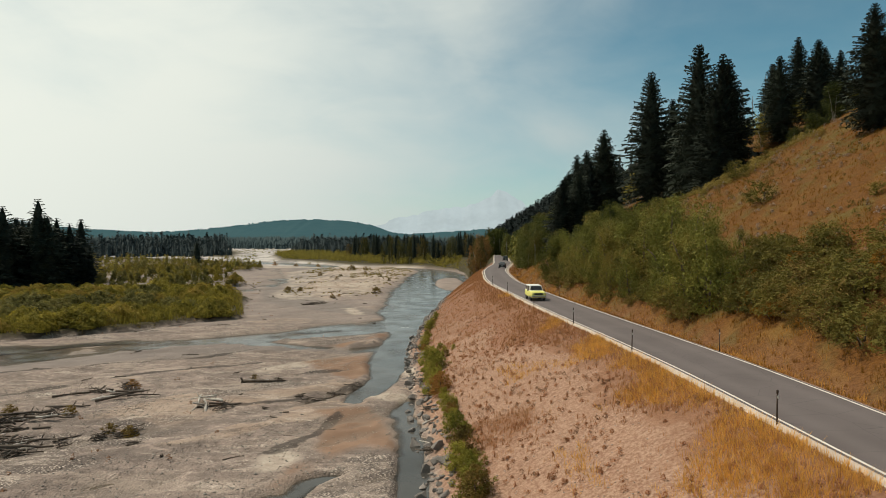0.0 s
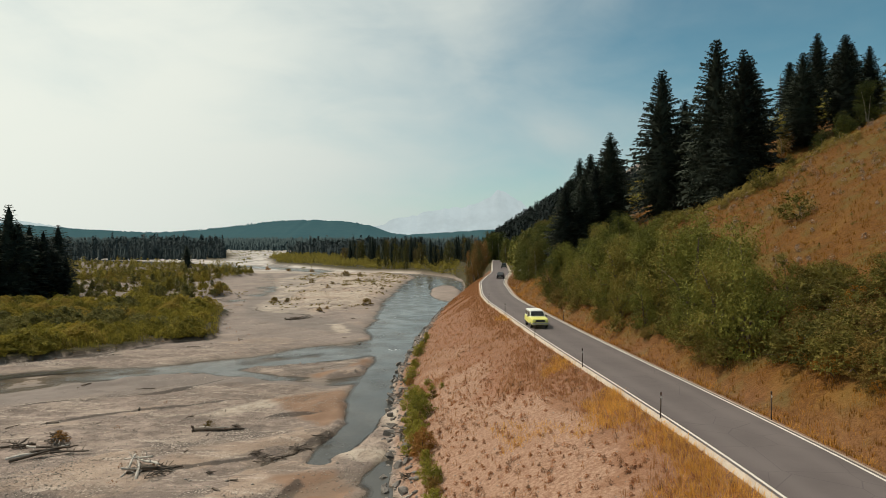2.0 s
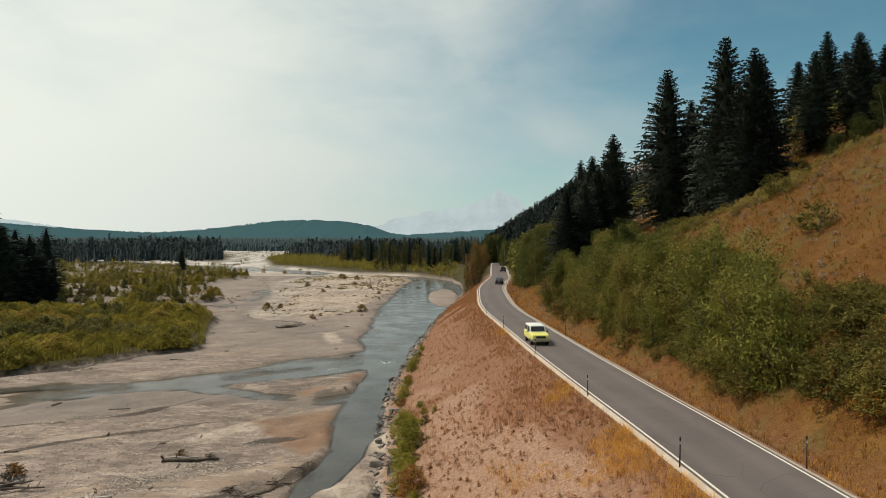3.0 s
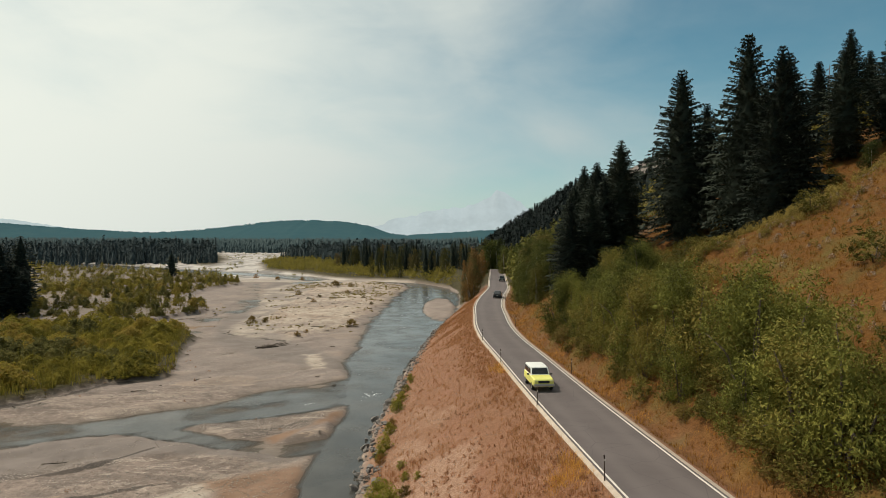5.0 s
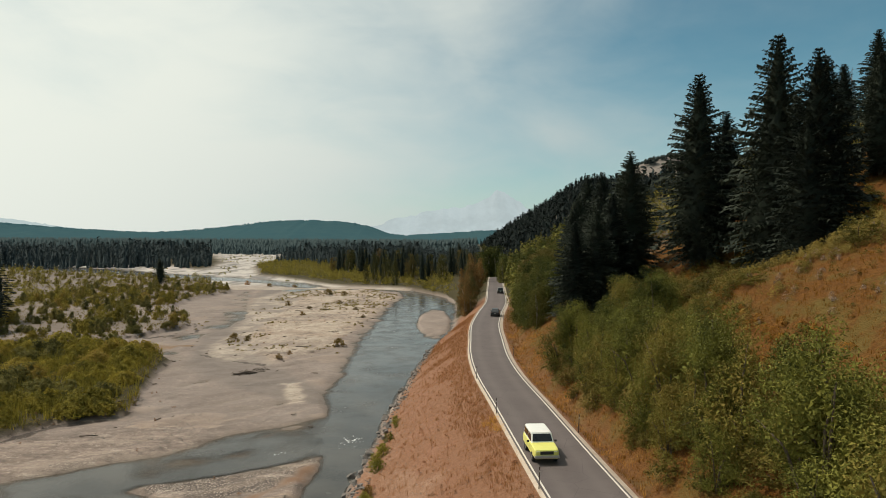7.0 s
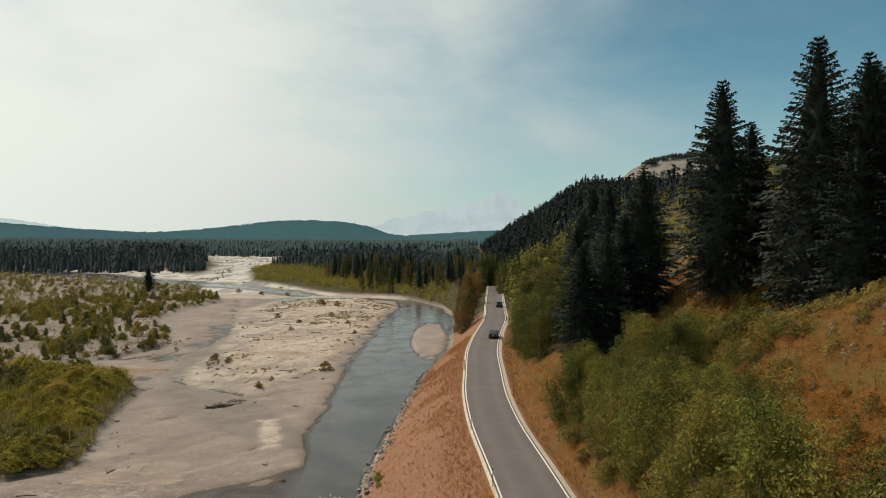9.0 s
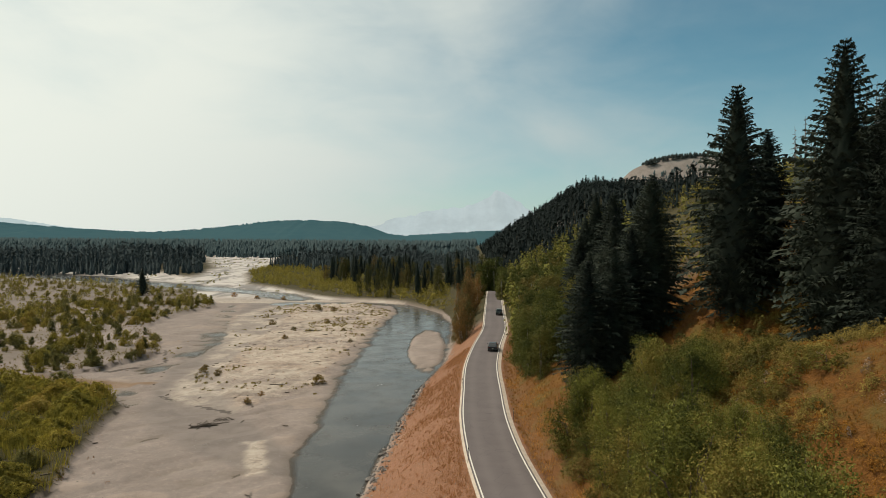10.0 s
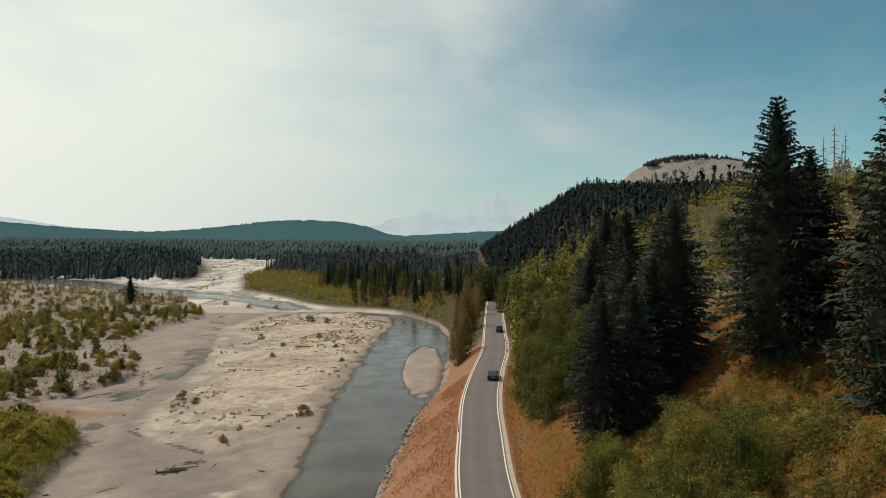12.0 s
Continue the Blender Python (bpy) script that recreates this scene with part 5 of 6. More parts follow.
cone_trees("mesa_trees", x, y, r.uniform(13, 22, len(x)), M_FAR, "conifers along the mesa rim", "forest", 11, 0.25, mesa_crest(x) - 4, 2, 5)
x, y, r = scatter(2600, 320, 1400, 1445, 1695, lambda x, y, u: u < 1, 52)
slope_z = 40 + (mesa_crest(x) - 40) * ((y - 1440) / 260) ** 1.15
x, y, slope_z = (v[slope_z < mesa_crest(x) - 26 + 20 * soft(x, 560, 640) - 12 * lumps(x, x * 0, 40, 53)] for v in (x, y, slope_z))
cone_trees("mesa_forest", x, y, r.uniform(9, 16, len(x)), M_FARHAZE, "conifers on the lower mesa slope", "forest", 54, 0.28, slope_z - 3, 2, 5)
x, y, r = scatter(1500, -4400, 2300, 3440, 3500, lambda x, y, u: u < 1, 12)
cone_trees("hill_trees", x, y, r.uniform(9, 20, len(x)), M_HILL, "conifers along the hill crest, haze painted as glow", "forest", 13, 0.3, hill_crest(x) - 6, 1, 4)
x, y, r = scatter(2000, 40, 150, 140, 340, lambda x, y, u: (x - road_x(y) > 26) & (u < 0.45 + 0.7 * lumps(x, y, 22, 61)), 62)
leaf_field("ridge_aspens", x, y, r.uniform(3, 7, len(x)), r.uniform(3.5, 6, len(x)), 46, 0.36, M_LEAF, "yellow-green aspens scattered over the ridge", "trees", 63)
x, y, r = scatter(700, 22, 110, 180, 420, lambda x, y, u: (x - road_x(y) > 4) & (x - road_x(y) < 26 + (y - 180) * 0.2), 14)
leaf_field("hillside_aspens", x, y, r.uniform(5, 10, len(x)), r.uniform(4, 6, len(x)), 60, 0.5, M_LEAF, "green aspens filling the lower hillside", "trees", 15)

# willow flats beyond the river and on the floodplain
x, y, r = scatter(11000, -330, 10, 318, 900, lambda x, y, u: (y > far_bank(x) + 0.5 + u * 3) & (along(x, y, CORRIDOR) < 0) & (x < road_x(y) - 8) & ((y < far_bank(x) + 120 + u * 40) | (x < -60)) & (y < 620 + (-x) * 0.6) & (x > np.interp(y, [340, 375, 434, 478, 584, 715, 900], [-10, -38, -84, -146, -152, -152, -182]) + 4 * u), 16)
leaf_field("willow_flat", x, y, r.uniform(1.2, 4.2, len(x)), r.uniform(2.5, 6, len(x)), 44, 0.36, M_WILLOW, "olive green willow flat beyond the river", "shrubs", 17)
x, y, r = scatter(2600, -330, -60, 262, 540, lambda x, y, u: (inside(x, y, MARSH_FAR) > 2) & (lumps(x, y, 16, 31) + 0.5 * soft(y, 290, 330) + (x < -130) * 0.3 > 0.05), 18)
tall = r.uniform(1.0, 3.6, len(x)) * (0.5 + 0.8 * soft(lumps(x, y, 11, 98), -0.3, 0.4))
pick = r.uniform(0, 1, len(x)) + 0.5 * lumps(x, y, 20, 99) < 0.5
leaf_field("floodplain_willows", x[pick], y[pick], tall[pick] * 1.15, r.uniform(2.2, 5.0, pick.sum()), 150, 0.22, M_WILLOW, "olive willow thicket with gaps of sand", "shrubs", 19)
pick = ~pick
leaf_field("floodplain_alders", x[pick], y[pick], tall[pick] * 1.3, r.uniform(2.0, 4.4, pick.sum()), 150, 0.22, M_OLIVE, "dark olive alder thicket on the floodplain", "shrubs", 100)
x, y, r = scatter(2600, -330, -40, 380, 960, lambda x, y, u: (level(x, y) < 1.0) & (level(x, y) > 0.15) & (along(x, y, CORRIDOR + [(-135, 470, 26), (-60, 380, 20)]) > -1.2) & (lumps(x, y * 0.35, 9, 131) > 0.22), 130)
leaf_field("flat_scrub", x, y, r.uniform(0.4, 1.6, len(x)), r.uniform(1.5, 4.5, len(x)), 30, 0.3, M_ALDER, "low dark scrub in strips on the gravel flats", "scrub", 132)
thickets = Grove("willow_thicket", [leafy_mesh(150 + s, 2.5, 6.2, 70, 3400, 0.128, M_MARSH, 4, 0.0, M_BARK, True, 0.82, 0.7, 200) for s in range(5)], "dense rounded olive green willow thicket on the marsh", "shrub", "thickets on the marsh")
dark_thickets = Grove("willow_thicket", [leafy_mesh(160 + s, 2.9, 5.0, 50, 2600, 0.135, M_ALDER, 4, 0.0, M_BARK, True, 0.45, 0.9, 260) for s in range(3)], "dark green alder thicket among the willows", "shrub", "thickets on the marsh")
uprights = Grove("alder_bush", [leafy_mesh(170 + s, 4.0, 2.5, 34, 1300, 0.135, M_ALDER, 3, 0.0, M_BARK, True, 0.4, 0.9, 160) for s in range(3)], "upright dark green bush on sandy ground", "shrub", "bushes on the floodplain")
for k in range(19):
    for m in range(23):
        x, y = -36 - k * 4.7 + rng.uniform(-2, 2), 88 + m * 4.5 + rng.uniform(-2, 2)
        room = float(inside(x, y, MARSH_NEAR))
        if room < 1.2 or (x < -0.72 * y - 12):
            continue
        lush = float(lumps(x, y, 16, 105))
        size = rng.uniform(0.75, 1.2) * (0.62 if room < 3 else 1.0) * (0.8 + 0.5 * float(soft(lumps(x, y, 9, 104), -0.3, 0.4)))
        (dark_thickets if lush < -0.22 else thickets).plant(x, y, size, rng.uniform(0, 6.28), None, 0.15, rng.uniform(0.9, 1.2))
x, y, r = scatter(16000, -150, -38, 90, 360, lambda x, y, u: (np.maximum(inside(x, y, MARSH_NEAR), inside(x, y, MARSH_FAR)) > 0.0) & (np.maximum(inside(x, y, MARSH_NEAR), inside(x, y, MARSH_FAR)) < 1.6) & (lumps(x, y, 5, 101) > -0.25), 102)
leaf_field("bank_brush", x, y, r.uniform(0.5, 1.9, len(x)), r.uniform(1.0, 2.2, len(x)), 40, 0.12, M_OLIVE, "dark brush overhanging the cut bank", "shrubs", 103)
x, y, r = scatter(7500, -125, -37, 88, 192, lambda x, y, u: (inside(x, y, MARSH_NEAR) > 0.4) & (x > -0.74 * y - 12) & (lumps(x, y, 6, 143) > -0.4), 144)
blades("marsh_shoots", x, y, r.uniform(1.0, 2.4, len(x)), 7, M_MARSH, "upright olive willow shoots rising from the thicket", 145, 0.8, 0.024, 0.5)
x, y, r = scatter(5000, -150, -58, 188, 350, lambda x, y, u: (inside(x, y, MARSH_FAR) > 0.5) & (u < 0.35 + 0.6 * soft(lumps(x, y, 9, 146), -0.1, 0.3)), 147)
leaf_field("floodplain_plants", x, y, r.uniform(0.2, 0.9, len(x)), r.uniform(0.5, 1.7, len(x)), 16, 0.13, M_OLIVE, "low olive and tan plants on the sandy floodplain", "scrub", 148)
for k in range(680):
    x, y = rng.uniform(-150, -60), rng.uniform(188, 345)
    room = float(inside(x, y, MARSH_FAR))
    thick = 0.16 + 0.75 * float(soft(lumps(x, y, 13, 31), -0.05, 0.35)) + 0.4 * float(soft(y, 285, 320)) + 0.3 * float(soft(-x, 105, 130)) + (0.35 if room < 4 else 0)
    if room < 0.8 or rng.uniform(0, 1) > thick or x < -0.62 * y + 6:
        continue
    kind = rng.uniform(0, 1)
    if kind < 0.24:
        uprights.plant(x, y, rng.uniform(0.5, 1.15), rng.uniform(0, 6.28), None, 0.1, rng.uniform(0.8, 1.2))
    elif kind < 0.5:
        dark_thickets.plant(x, y, rng.uniform(0.4, 0.85), rng.uniform(0, 6.28), None, 0.1, rng.uniform(0.8, 1.1))
    else:
        willows.plant(x, y, rng.uniform(0.5, 1.4), rng.uniform(0, 6.28), None, 0.1, rng.uniform(0.8, 1.2))
for x, y in [(-104, 260), (-117, 304), (-80, 223), (-106, 255), (-93, 226), (-75, 227), (-65.5, 214), (-84, 223), (-125, 270), (-92, 278)]:
    willows.plant(x, y, rng.uniform(1.5, 2.2), rng.uniform(0, 6.28), None, 0.1, 0.55)
# low shrubs on the gravel bars
bar_bushes = Grove("bar_bush", [leafy_mesh(190 + s, 1.9, 2.8, 30, 1800, 0.075, M_BRUSH, 4, 0.0, M_BARK, True, 0.35, 1.0, 120) for s in range(3)], "olive brown bush on the gravel bar", "shrub", "bushes on the gravel bars")
for x, y, s in [(-45, 198, 0.8), (-40.5, 194, 0.7), (-27.5, 169.5, 0.6), (-18.4, 187, 1.1), (-50, 278, 1.0), (-32, 279, 0.9), (-43, 321, 1.5), (-36, 318, 1.1), (-19, 240, 0.6), (-39.5, 262, 0.8), (-38, 244, 0.7), (-68, 372, 1.0), (-80, 371, 1.0), (-94, 382, 1.2), (-30.8, 67.5, 0.55), (-31.7, 57.8, 0.5), (-26, 53, 0.5), (-24.3, 52.6, 0.55), (-36.6, 57.5, 0.6), (-20.2, 73, 0.4), (-24, 262, 0.7), (-46, 202, 0.6), (-27, 177, 0.5)]:
    bar_bushes.plant(x, y, s, rng.uniform(0, 6.28), None, 0.1, 1.1)
# green shrubs along the top of the stone bank
bank_shrubs = Grove("bank_shrub", [leafy_mesh(55 + s, 1.4, 1.8, 34, 3000, 0.04, (M_LIME, M_BRUSH)[s == 3], 2, 0.0, M_BARK, True, 0.4, 1.0, 160) for s in range(4)], "bright olive green shrub above the stone bank", "shrub", "shrubs along the stone bank")
for k in range(44):
    y = 29 + k * 2.1 + rng.uniform(-0.8, 0.8)
    if y > 76 and rng.uniform(0, 1) < 0.5:
        continue
    bank_shrubs.plant(toe_x(y) + rng.uniform(1.6, 2.8), y, rng.uniform(0.8, 1.75) * (0.65 if y > 76 else 1), rng.uniform(0, 6.28), None, 0.05, rng.uniform(0.85, 1.15))
for x, y, s in [(0.3, 76, 0.7), (0.2, 79, 0.6), (-0.3, 82, 0.6), (1.2, 78, 0.5)]:
    bank_shrubs.plant(x, y, s, 0.3)

# dead snags on the ridge
def snag_mesh(seed, h):
    r = np.random.default_rng(seed)
    pieces = [tube([(0, 0, -0.5), (0.1, 0, h * 0.5), (0.0, 0.1, h)], [0.22, 0.14, 0.03], 6)]
    for k in range(60):
        zz, a = h * r.uniform(0.2, 0.97), r.uniform(0, 6.28)
        ln = (1.05 - zz / h) * r.uniform(0.8, 2.0) + 0.25
        pieces.append(tube([(0, 0, zz), (math.cos(a) * ln, math.sin(a) * ln, zz - ln * r.uniform(0.0, 0.5))], [0.06, 0.02], 4))
    v, f = joined(pieces)
    return mesh_of("snag", v, f, M_SNAG)


snags = [snag_mesh(s, 13.0) for s in (1, 2, 3)]
for k, (x, y, s) in enumerate([(71, 178, 1.0), (74, 180, 1.1), (83, 176, 1.2), (86, 178, 1.25), (68, 172, 0.8), (60, 137, 0.9), (82, 131, 0.8), (45.5, 121, 1.1), (53, 137, 0.9), (73, 176, 0.85), (76.5, 181, 0.95), (84.5, 175, 1.05), (88.5, 177, 1.3), (91, 180, 1.1), (80.5, 178, 0.9), (94, 178, 1.2)]):
    ob = thing("dead_tree", "bare grey dead conifer standing on the ridge", "tree", "dead trees on the ridge", "", snags[k % 3])
    ob.matrix_basis = pose(x, y, high(x, y) - 0.2, 0, 0, 50 * k) @ Matrix.Diagonal((s, s, s, 1))


# ---- grass and scrub cover ----
def left_side(x, y):
    return (x > toe_x(y) + 1.6) & (x < road_x(y) - 3.3)


x, y, r = scatter(5200, -4, 18, 22, 150, lambda x, y, u: left_side(x, y) & (u < np.clip(0.5 + 0.8 * lumps(x, y, 5, 41), 0.08, 1) * (1 - 0.88 * soft(y, 62, 98))), 30)
leaf_field("embankment_scrub", x, y, r.uniform(0.1, 0.34, len(x)), r.uniform(0.25, 0.75, len(x)), 46, 0.045, M_RUST, "small rust brown tufts of scrub on the dry embankment", "scrub", 31)
x, y, r = scatter(1500, -4, 18, 22, 150, lambda x, y, u: left_side(x, y) & (lumps(x, y, 4, 141) > 0.05 + 0.5 * soft(y, 65, 110)), 140)
leaf_field("embankment_tufts", x, y, r.uniform(0.12, 0.4, len(x)), r.uniform(0.3, 0.8, len(x)), 50, 0.045, M_SCRUB, "pale straw tufts on the dry embankment", "scrub", 142)
x, y, r = scatter(60000, -4, 18, 22, 190, lambda x, y, u: left_side(x, y) & (u < np.clip(0.14 + 1.1 * soft(lumps(x, y, 7, 42) + 0.9 * soft(x, road_x(y) - 9, road_x(y) - 3.5), 0.1, 0.8) - 0.1 * (y < 60), 0, 1)), 32)
blades("embankment_grass", x, y, r.uniform(0.18, 0.5, len(x)), 6, M_STRAW, "dry rust and straw grass on the embankment", 33, 0.2, 0.016)
x, y, r = scatter(30000, 2, 16, 22, 130, lambda x, y, u: left_side(x, y) & (x > road_x(y) - 12 + u * 6) & (lumps(x, y, 6.5, 71) + 0.5 * soft(x, road_x(y) - 8, road_x(y) - 3.6) > 0.24 + 0.35 * u + 0.5 * soft(y, 56, 80)), 72)
blades("roadside_grass", x, y, r.uniform(0.25, 0.6, len(x)), 12, M_FLAX, "golden seeding grass in clumps beside the road", 73, 0.4, 0.012, 1.1)
x, y, r = scatter(16000, 14, 30, 28, 160, lambda x, y, u: (x > road_x(y) + 3.5 + 0.4 * u) & (x < road_x(y) + 8.5) & (lumps(x, y, 5, 154) > -0.25 + 0.5 * u), 155)
blades("verge_grass", x, y, r.uniform(0.2, 0.5, len(x)), 7, M_VERGE, "golden orange grass along the road verge", 156, 0.35, 0.014, 0.9)
x, y, r = scatter(40000, 14, 75, 28, 200, lambda x, y, u: (x > road_x(y) + 3.6) & (u < np.clip(1.15 - (x - road_x(y)) / 70, 0.2, 1)), 34)
blades("hillside_grass", x, y, r.uniform(0.16, 0.45, len(x)), 6, M_GOLD, "tall ochre dry grass on the hillside", 35, 0.28, 0.022)
x, y, r = scatter(2600, 22, 72, 40, 130, lambda x, y, u: (x - road_x(y) > 7) & (u < 0.25 + 0.75 * soft(lumps(x, y, 6, 110), -0.1, 0.4)), 111)
leaf_field("hillside_tufts", x, y, r.uniform(0.2, 0.65, len(x)), r.uniform(0.4, 1.1, len(x)), 34, 0.055, M_GOLD, "rusty tufts of dry growth on the hillside", "scrub", 112)
x, y, r = scatter(1700, 22, 72, 40, 130, lambda x, y, u: (x - road_x(y) > 7) & (u < 0.1 + 0.75 * soft(lumps(x, y, 10, 113), 0.0, 0.4)), 114)
leaf_field("hillside_greens", x, y, r.uniform(0.2, 0.7, len(x)), r.uniform(0.5, 1.4, len(x)), 40, 0.06, M_OLIVE, "olive low growth on the hillside", "scrub", 115)
x, y, r = scatter(800, 26, 70, 45, 112, lambda x, y, u: (x - road_x(y) > 12) & (u < 0.25 + 0.9 * soft(lumps(x, y, 9, 43), -0.1, 0.4)), 36)
leaf_field("sagebrush", x, y, r.uniform(0.3, 0.8, len(x)), r.uniform(0.5, 1.4, len(x)), 60, 0.07, M_SAGE, "pale grey-pink sagebrush on the hillside", "scrub", 37)
x, y, r = scatter(3200, -62, -14, 165, 345, lambda x, y, u: (level(x, y) > 0.3) & (u < 1.2 * soft(lumps(x, y, 13, 81) + 0.25 * (y > 250), 0.15, 0.5)), 82)
leaf_field("bar_shrubs", x, y, r.uniform(0.12, 0.6, len(x)), r.uniform(0.5, 2.2, len(x)), 30, 0.13, M_TAN, "patches of low ochre and olive scrub on the sand bar", "scrub", 83)
x, y, r = scatter(900, -72, -6, 40, 330, lambda x, y, u: (level(x, y) > 0.35) & (u < 0.2 + 0.6 * soft(lumps(x, y, 20, 44) + 0.5 * (y > 175), 0.1, 0.5)) & (x < toe_x(y) - 3), 38)
leaf_field("bar_scrub", x, y, r.uniform(0.1, 0.4, len(x)), r.uniform(0.3, 1.1, len(x)), 14, 0.09, M_SCRUB, "sparse low dry scrub on the gravel bars", "scrub", 39)

# ---- stones ----
def stone_mesh(seed, flat=0.7):
    r = np.random.default_rng(seed)
    bm = bmesh.new()
    for k in range(13):
        d = r.normal(size=3)
        d /= np.linalg.norm(d)
        bm.verts.new((d[0] * r.uniform(0.75, 1.1), d[1] * r.uniform(0.6, 0.95), d[2] * flat * r.uniform(0.8, 1.0)))
    hull = bmesh.ops.convex_hull(bm, input=bm.verts)
    bmesh.ops.delete(bm, geom=[v for v in bm.verts if not v.link_faces], context="VERTS")
    me = bpy.data.meshes.new("stone")
    bm.to_mesh(me)
    bm.free()
    me.materials.append(M_ROCK)
    return me


stones = [stone_mesh(s) for s in range(8)]
riprap = thing("stone_bank", "loose grey boulders protecting the foot of the embankment", "stones")
spots = []
for k in range(290):
    y = 26 + (190 - 26) * (k / 290) ** 1.25 + rng.uniform(-0.4, 0.4)
    x = toe_x(y) + rng.uniform(-0.6, 1.7)
    spots.append((x, y, 0.17 + 0.5 * rng.uniform(0, 1) ** 2.0 + (0.25 if k % 13 == 0 else 0)))
sx, sy, sr = np.array(spots).T
sz = level(sx, sy)
for k in range(len(sx)):
    ob = part("stone", stones[k % 8], None, riprap)
    ob.matrix_basis = pose(sx[k], sy[k], max(sz[k], -0.1) + sr[k] * 0.25, rng.uniform(-25, 25), rng.uniform(-25, 25), rng.uniform(0, 360)) @ Matrix.Diagonal((sr[k], sr[k], sr[k], 1))


def pebbles(name, xs, ys, ss, mat, label, seed):
    """Loose small stones as one body: squashed six-cornered lumps."""
    r = np.random.default_rng(seed)
    n = len(xs)
    zs = level(xs, ys)
    form = np.array([(1, 0, 0), (0, 1, 0), (-1, 0, 0), (0, -1, 0), (0, 0, 0.42), (0, 0, -0.4)])
    v = form[None] * ss[:, None, None] * r.uniform(0.6, 1.2, (n, 6, 3))
    a = r.uniform(0, 6.28, n)
    rx = v[:, :, 0] * np.cos(a)[:, None] - v[:, :, 1] * np.sin(a)[:, None]
    ry = v[:, :, 0] * np.sin(a)[:, None] + v[:, :, 1] * np.cos(a)[:, None]
    verts = np.stack([rx + xs[:, None], ry + ys[:, None], v[:, :, 2] + zs[:, None] + 0.02], 2).reshape(-1, 3)
    f = np.array([(0, 1, 4), (1, 2, 4), (2, 3, 4), (3, 0, 4), (1, 0, 5), (2, 1, 5), (3, 2, 5), (0, 3, 5)])
    faces = (f[None] + (np.arange(n) * 6)[:, None, None]).reshape(-1, 3)
    return tagged(new(name, mesh_of(name, verts, faces, mat)), label, "stones", "", "stuff")


x, y, r = scatter(30000, -60, -1, 34, 150, lambda x, y, u: (level(x, y) > 0.02) & (x < toe_x(y)) & (u < 0.15 + 0.9 * soft(lumps(x, y, 8, 45), -0.1, 0.5)) & (inside(x, y, MARSH_NEAR) < 0), 46)
pebbles("river_cobbles", x, y, r.uniform(0.035, 0.10, len(x)) * (1 + 0.9 * (r.uniform(0, 1, len(x)) > 0.98)), M_COBBLE, "scattered pale cobbles on the gravel bars", 47)
x, y, r = scatter(16000, -42, -3, 34, 96, lambda x, y, u: (level(x, y) > 0.02) & (x < toe_x(y)) & (x > -0.68 * y) & (u < 0.03 + 0.9 * soft(lumps((x * 0.7 + y * 0.71) / 4.5, y * 0.7 - x * 0.71, 2.2, 116), 0.12, 0.3)) , 117)
pebbles("river_gravel", x, y, r.uniform(0.035, 0.1, len(x)), M_GRAVEL, "dark grey gravel in drifts on the bars", 118)
x, y, r = scatter(11000, -4, 17, 24, 130, lambda x, y, u: left_side(x, y) & (u < 0.75 - 0.05 * (x - toe_x(y))), 48)
pebbles("slope_stones", x, y, r.uniform(0.02, 0.075, len(x)), M_COBBLE, "small pale stones on the embankment", 49)
x, y, r = scatter(5200, -6, 10, 25, 215, lambda x, y, u: np.abs(x - toe_x(y) - 0.7) < 1.5, 50)
pebbles("bank_rubble", x, y, r.uniform(0.08, 0.38, len(x)), M_ROCK, "grey rubble between the bank boulders", 51)

# pale rock outcrops on the wooded hillside
for k, (x, y, s) in enumerate([(70, 452, 3.5), (75, 455, 4.5), (66, 448, 3), (79, 462, 4), (72, 460, 3.5), (83, 458, 3)]):
    ob = thing("rock_outcrop", "pale grey rock outcrop among hillside conifers", "rock", "outcrops on the hillside", "", stones[k])
    ob.matrix_basis = pose(x, y, high(x, y) + s * 1.2, 10 * k, 12, 70 * k) @ Matrix.Diagonal((s * 0.7, s * 0.6, s * 2.2, 1))


# ---- driftwood ----
def log_mesh(seed, length, radius, mat, stubs=3, roots=0):
    r = np.random.default_rng(seed)
    pts = [(length * (k / 5 - 0.5), 0.09 * length * r.uniform(-0.5, 0.5), radius * 0.8 + 0.02 * length * r.uniform(0, 1)) for k in range(6)]
    pieces = [tube(pts, [radius * (1.05 - 0.55 * k / 5) * r.uniform(0.85, 1.1) for k in range(6)], 8)]
    for k in range(stubs):
        i = r.integers(1, 5)
        a = r.uniform(0.2, 2.9)
        ln = r.uniform(0.25, 0.9) * (0.4 + radius * 2)
        p = Vector(pts[i])
        pieces.append(tube([p, p + Vector((0.4 * ln, math.cos(a) * ln, abs(math.sin(a)) * ln))], [radius * 0.35, radius * 0.12], 5))
    for k in range(roots):
        a = 6.28 * k / roots + r.uniform(-0.3, 0.3)
        ln = radius * r.uniform(2.0, 3.6)
        p = Vector(pts[0])
        pieces.append(tube([p, p + Vector((-0.3 * ln, math.cos(a) * ln * 0.6, math.sin(a) * ln * 0.5 + 0.1)), p + Vector((-0.2 * ln, math.cos(a) * ln, math.sin(a) * ln * 0.8))], [radius * 0.4, radius * 0.28, radius * 0.07], 5))
    v, f = joined(pieces)
    return mesh_of("log", v, f, mat, True)


LOGS = {}
for i, (ln, rad, stubs, roots) in enumerate([(4.2, 0.13, 6, 0), (2.6, 0.09, 4, 0), (4.6, 0.19, 6, 8), (1.8, 0.06, 3, 0)]):
    for m in (0, 1):
        LOGS[i, m] = log_mesh(90 + i + 7 * m, ln, rad, M_DRIFT if m else M_DEAD, stubs, roots)


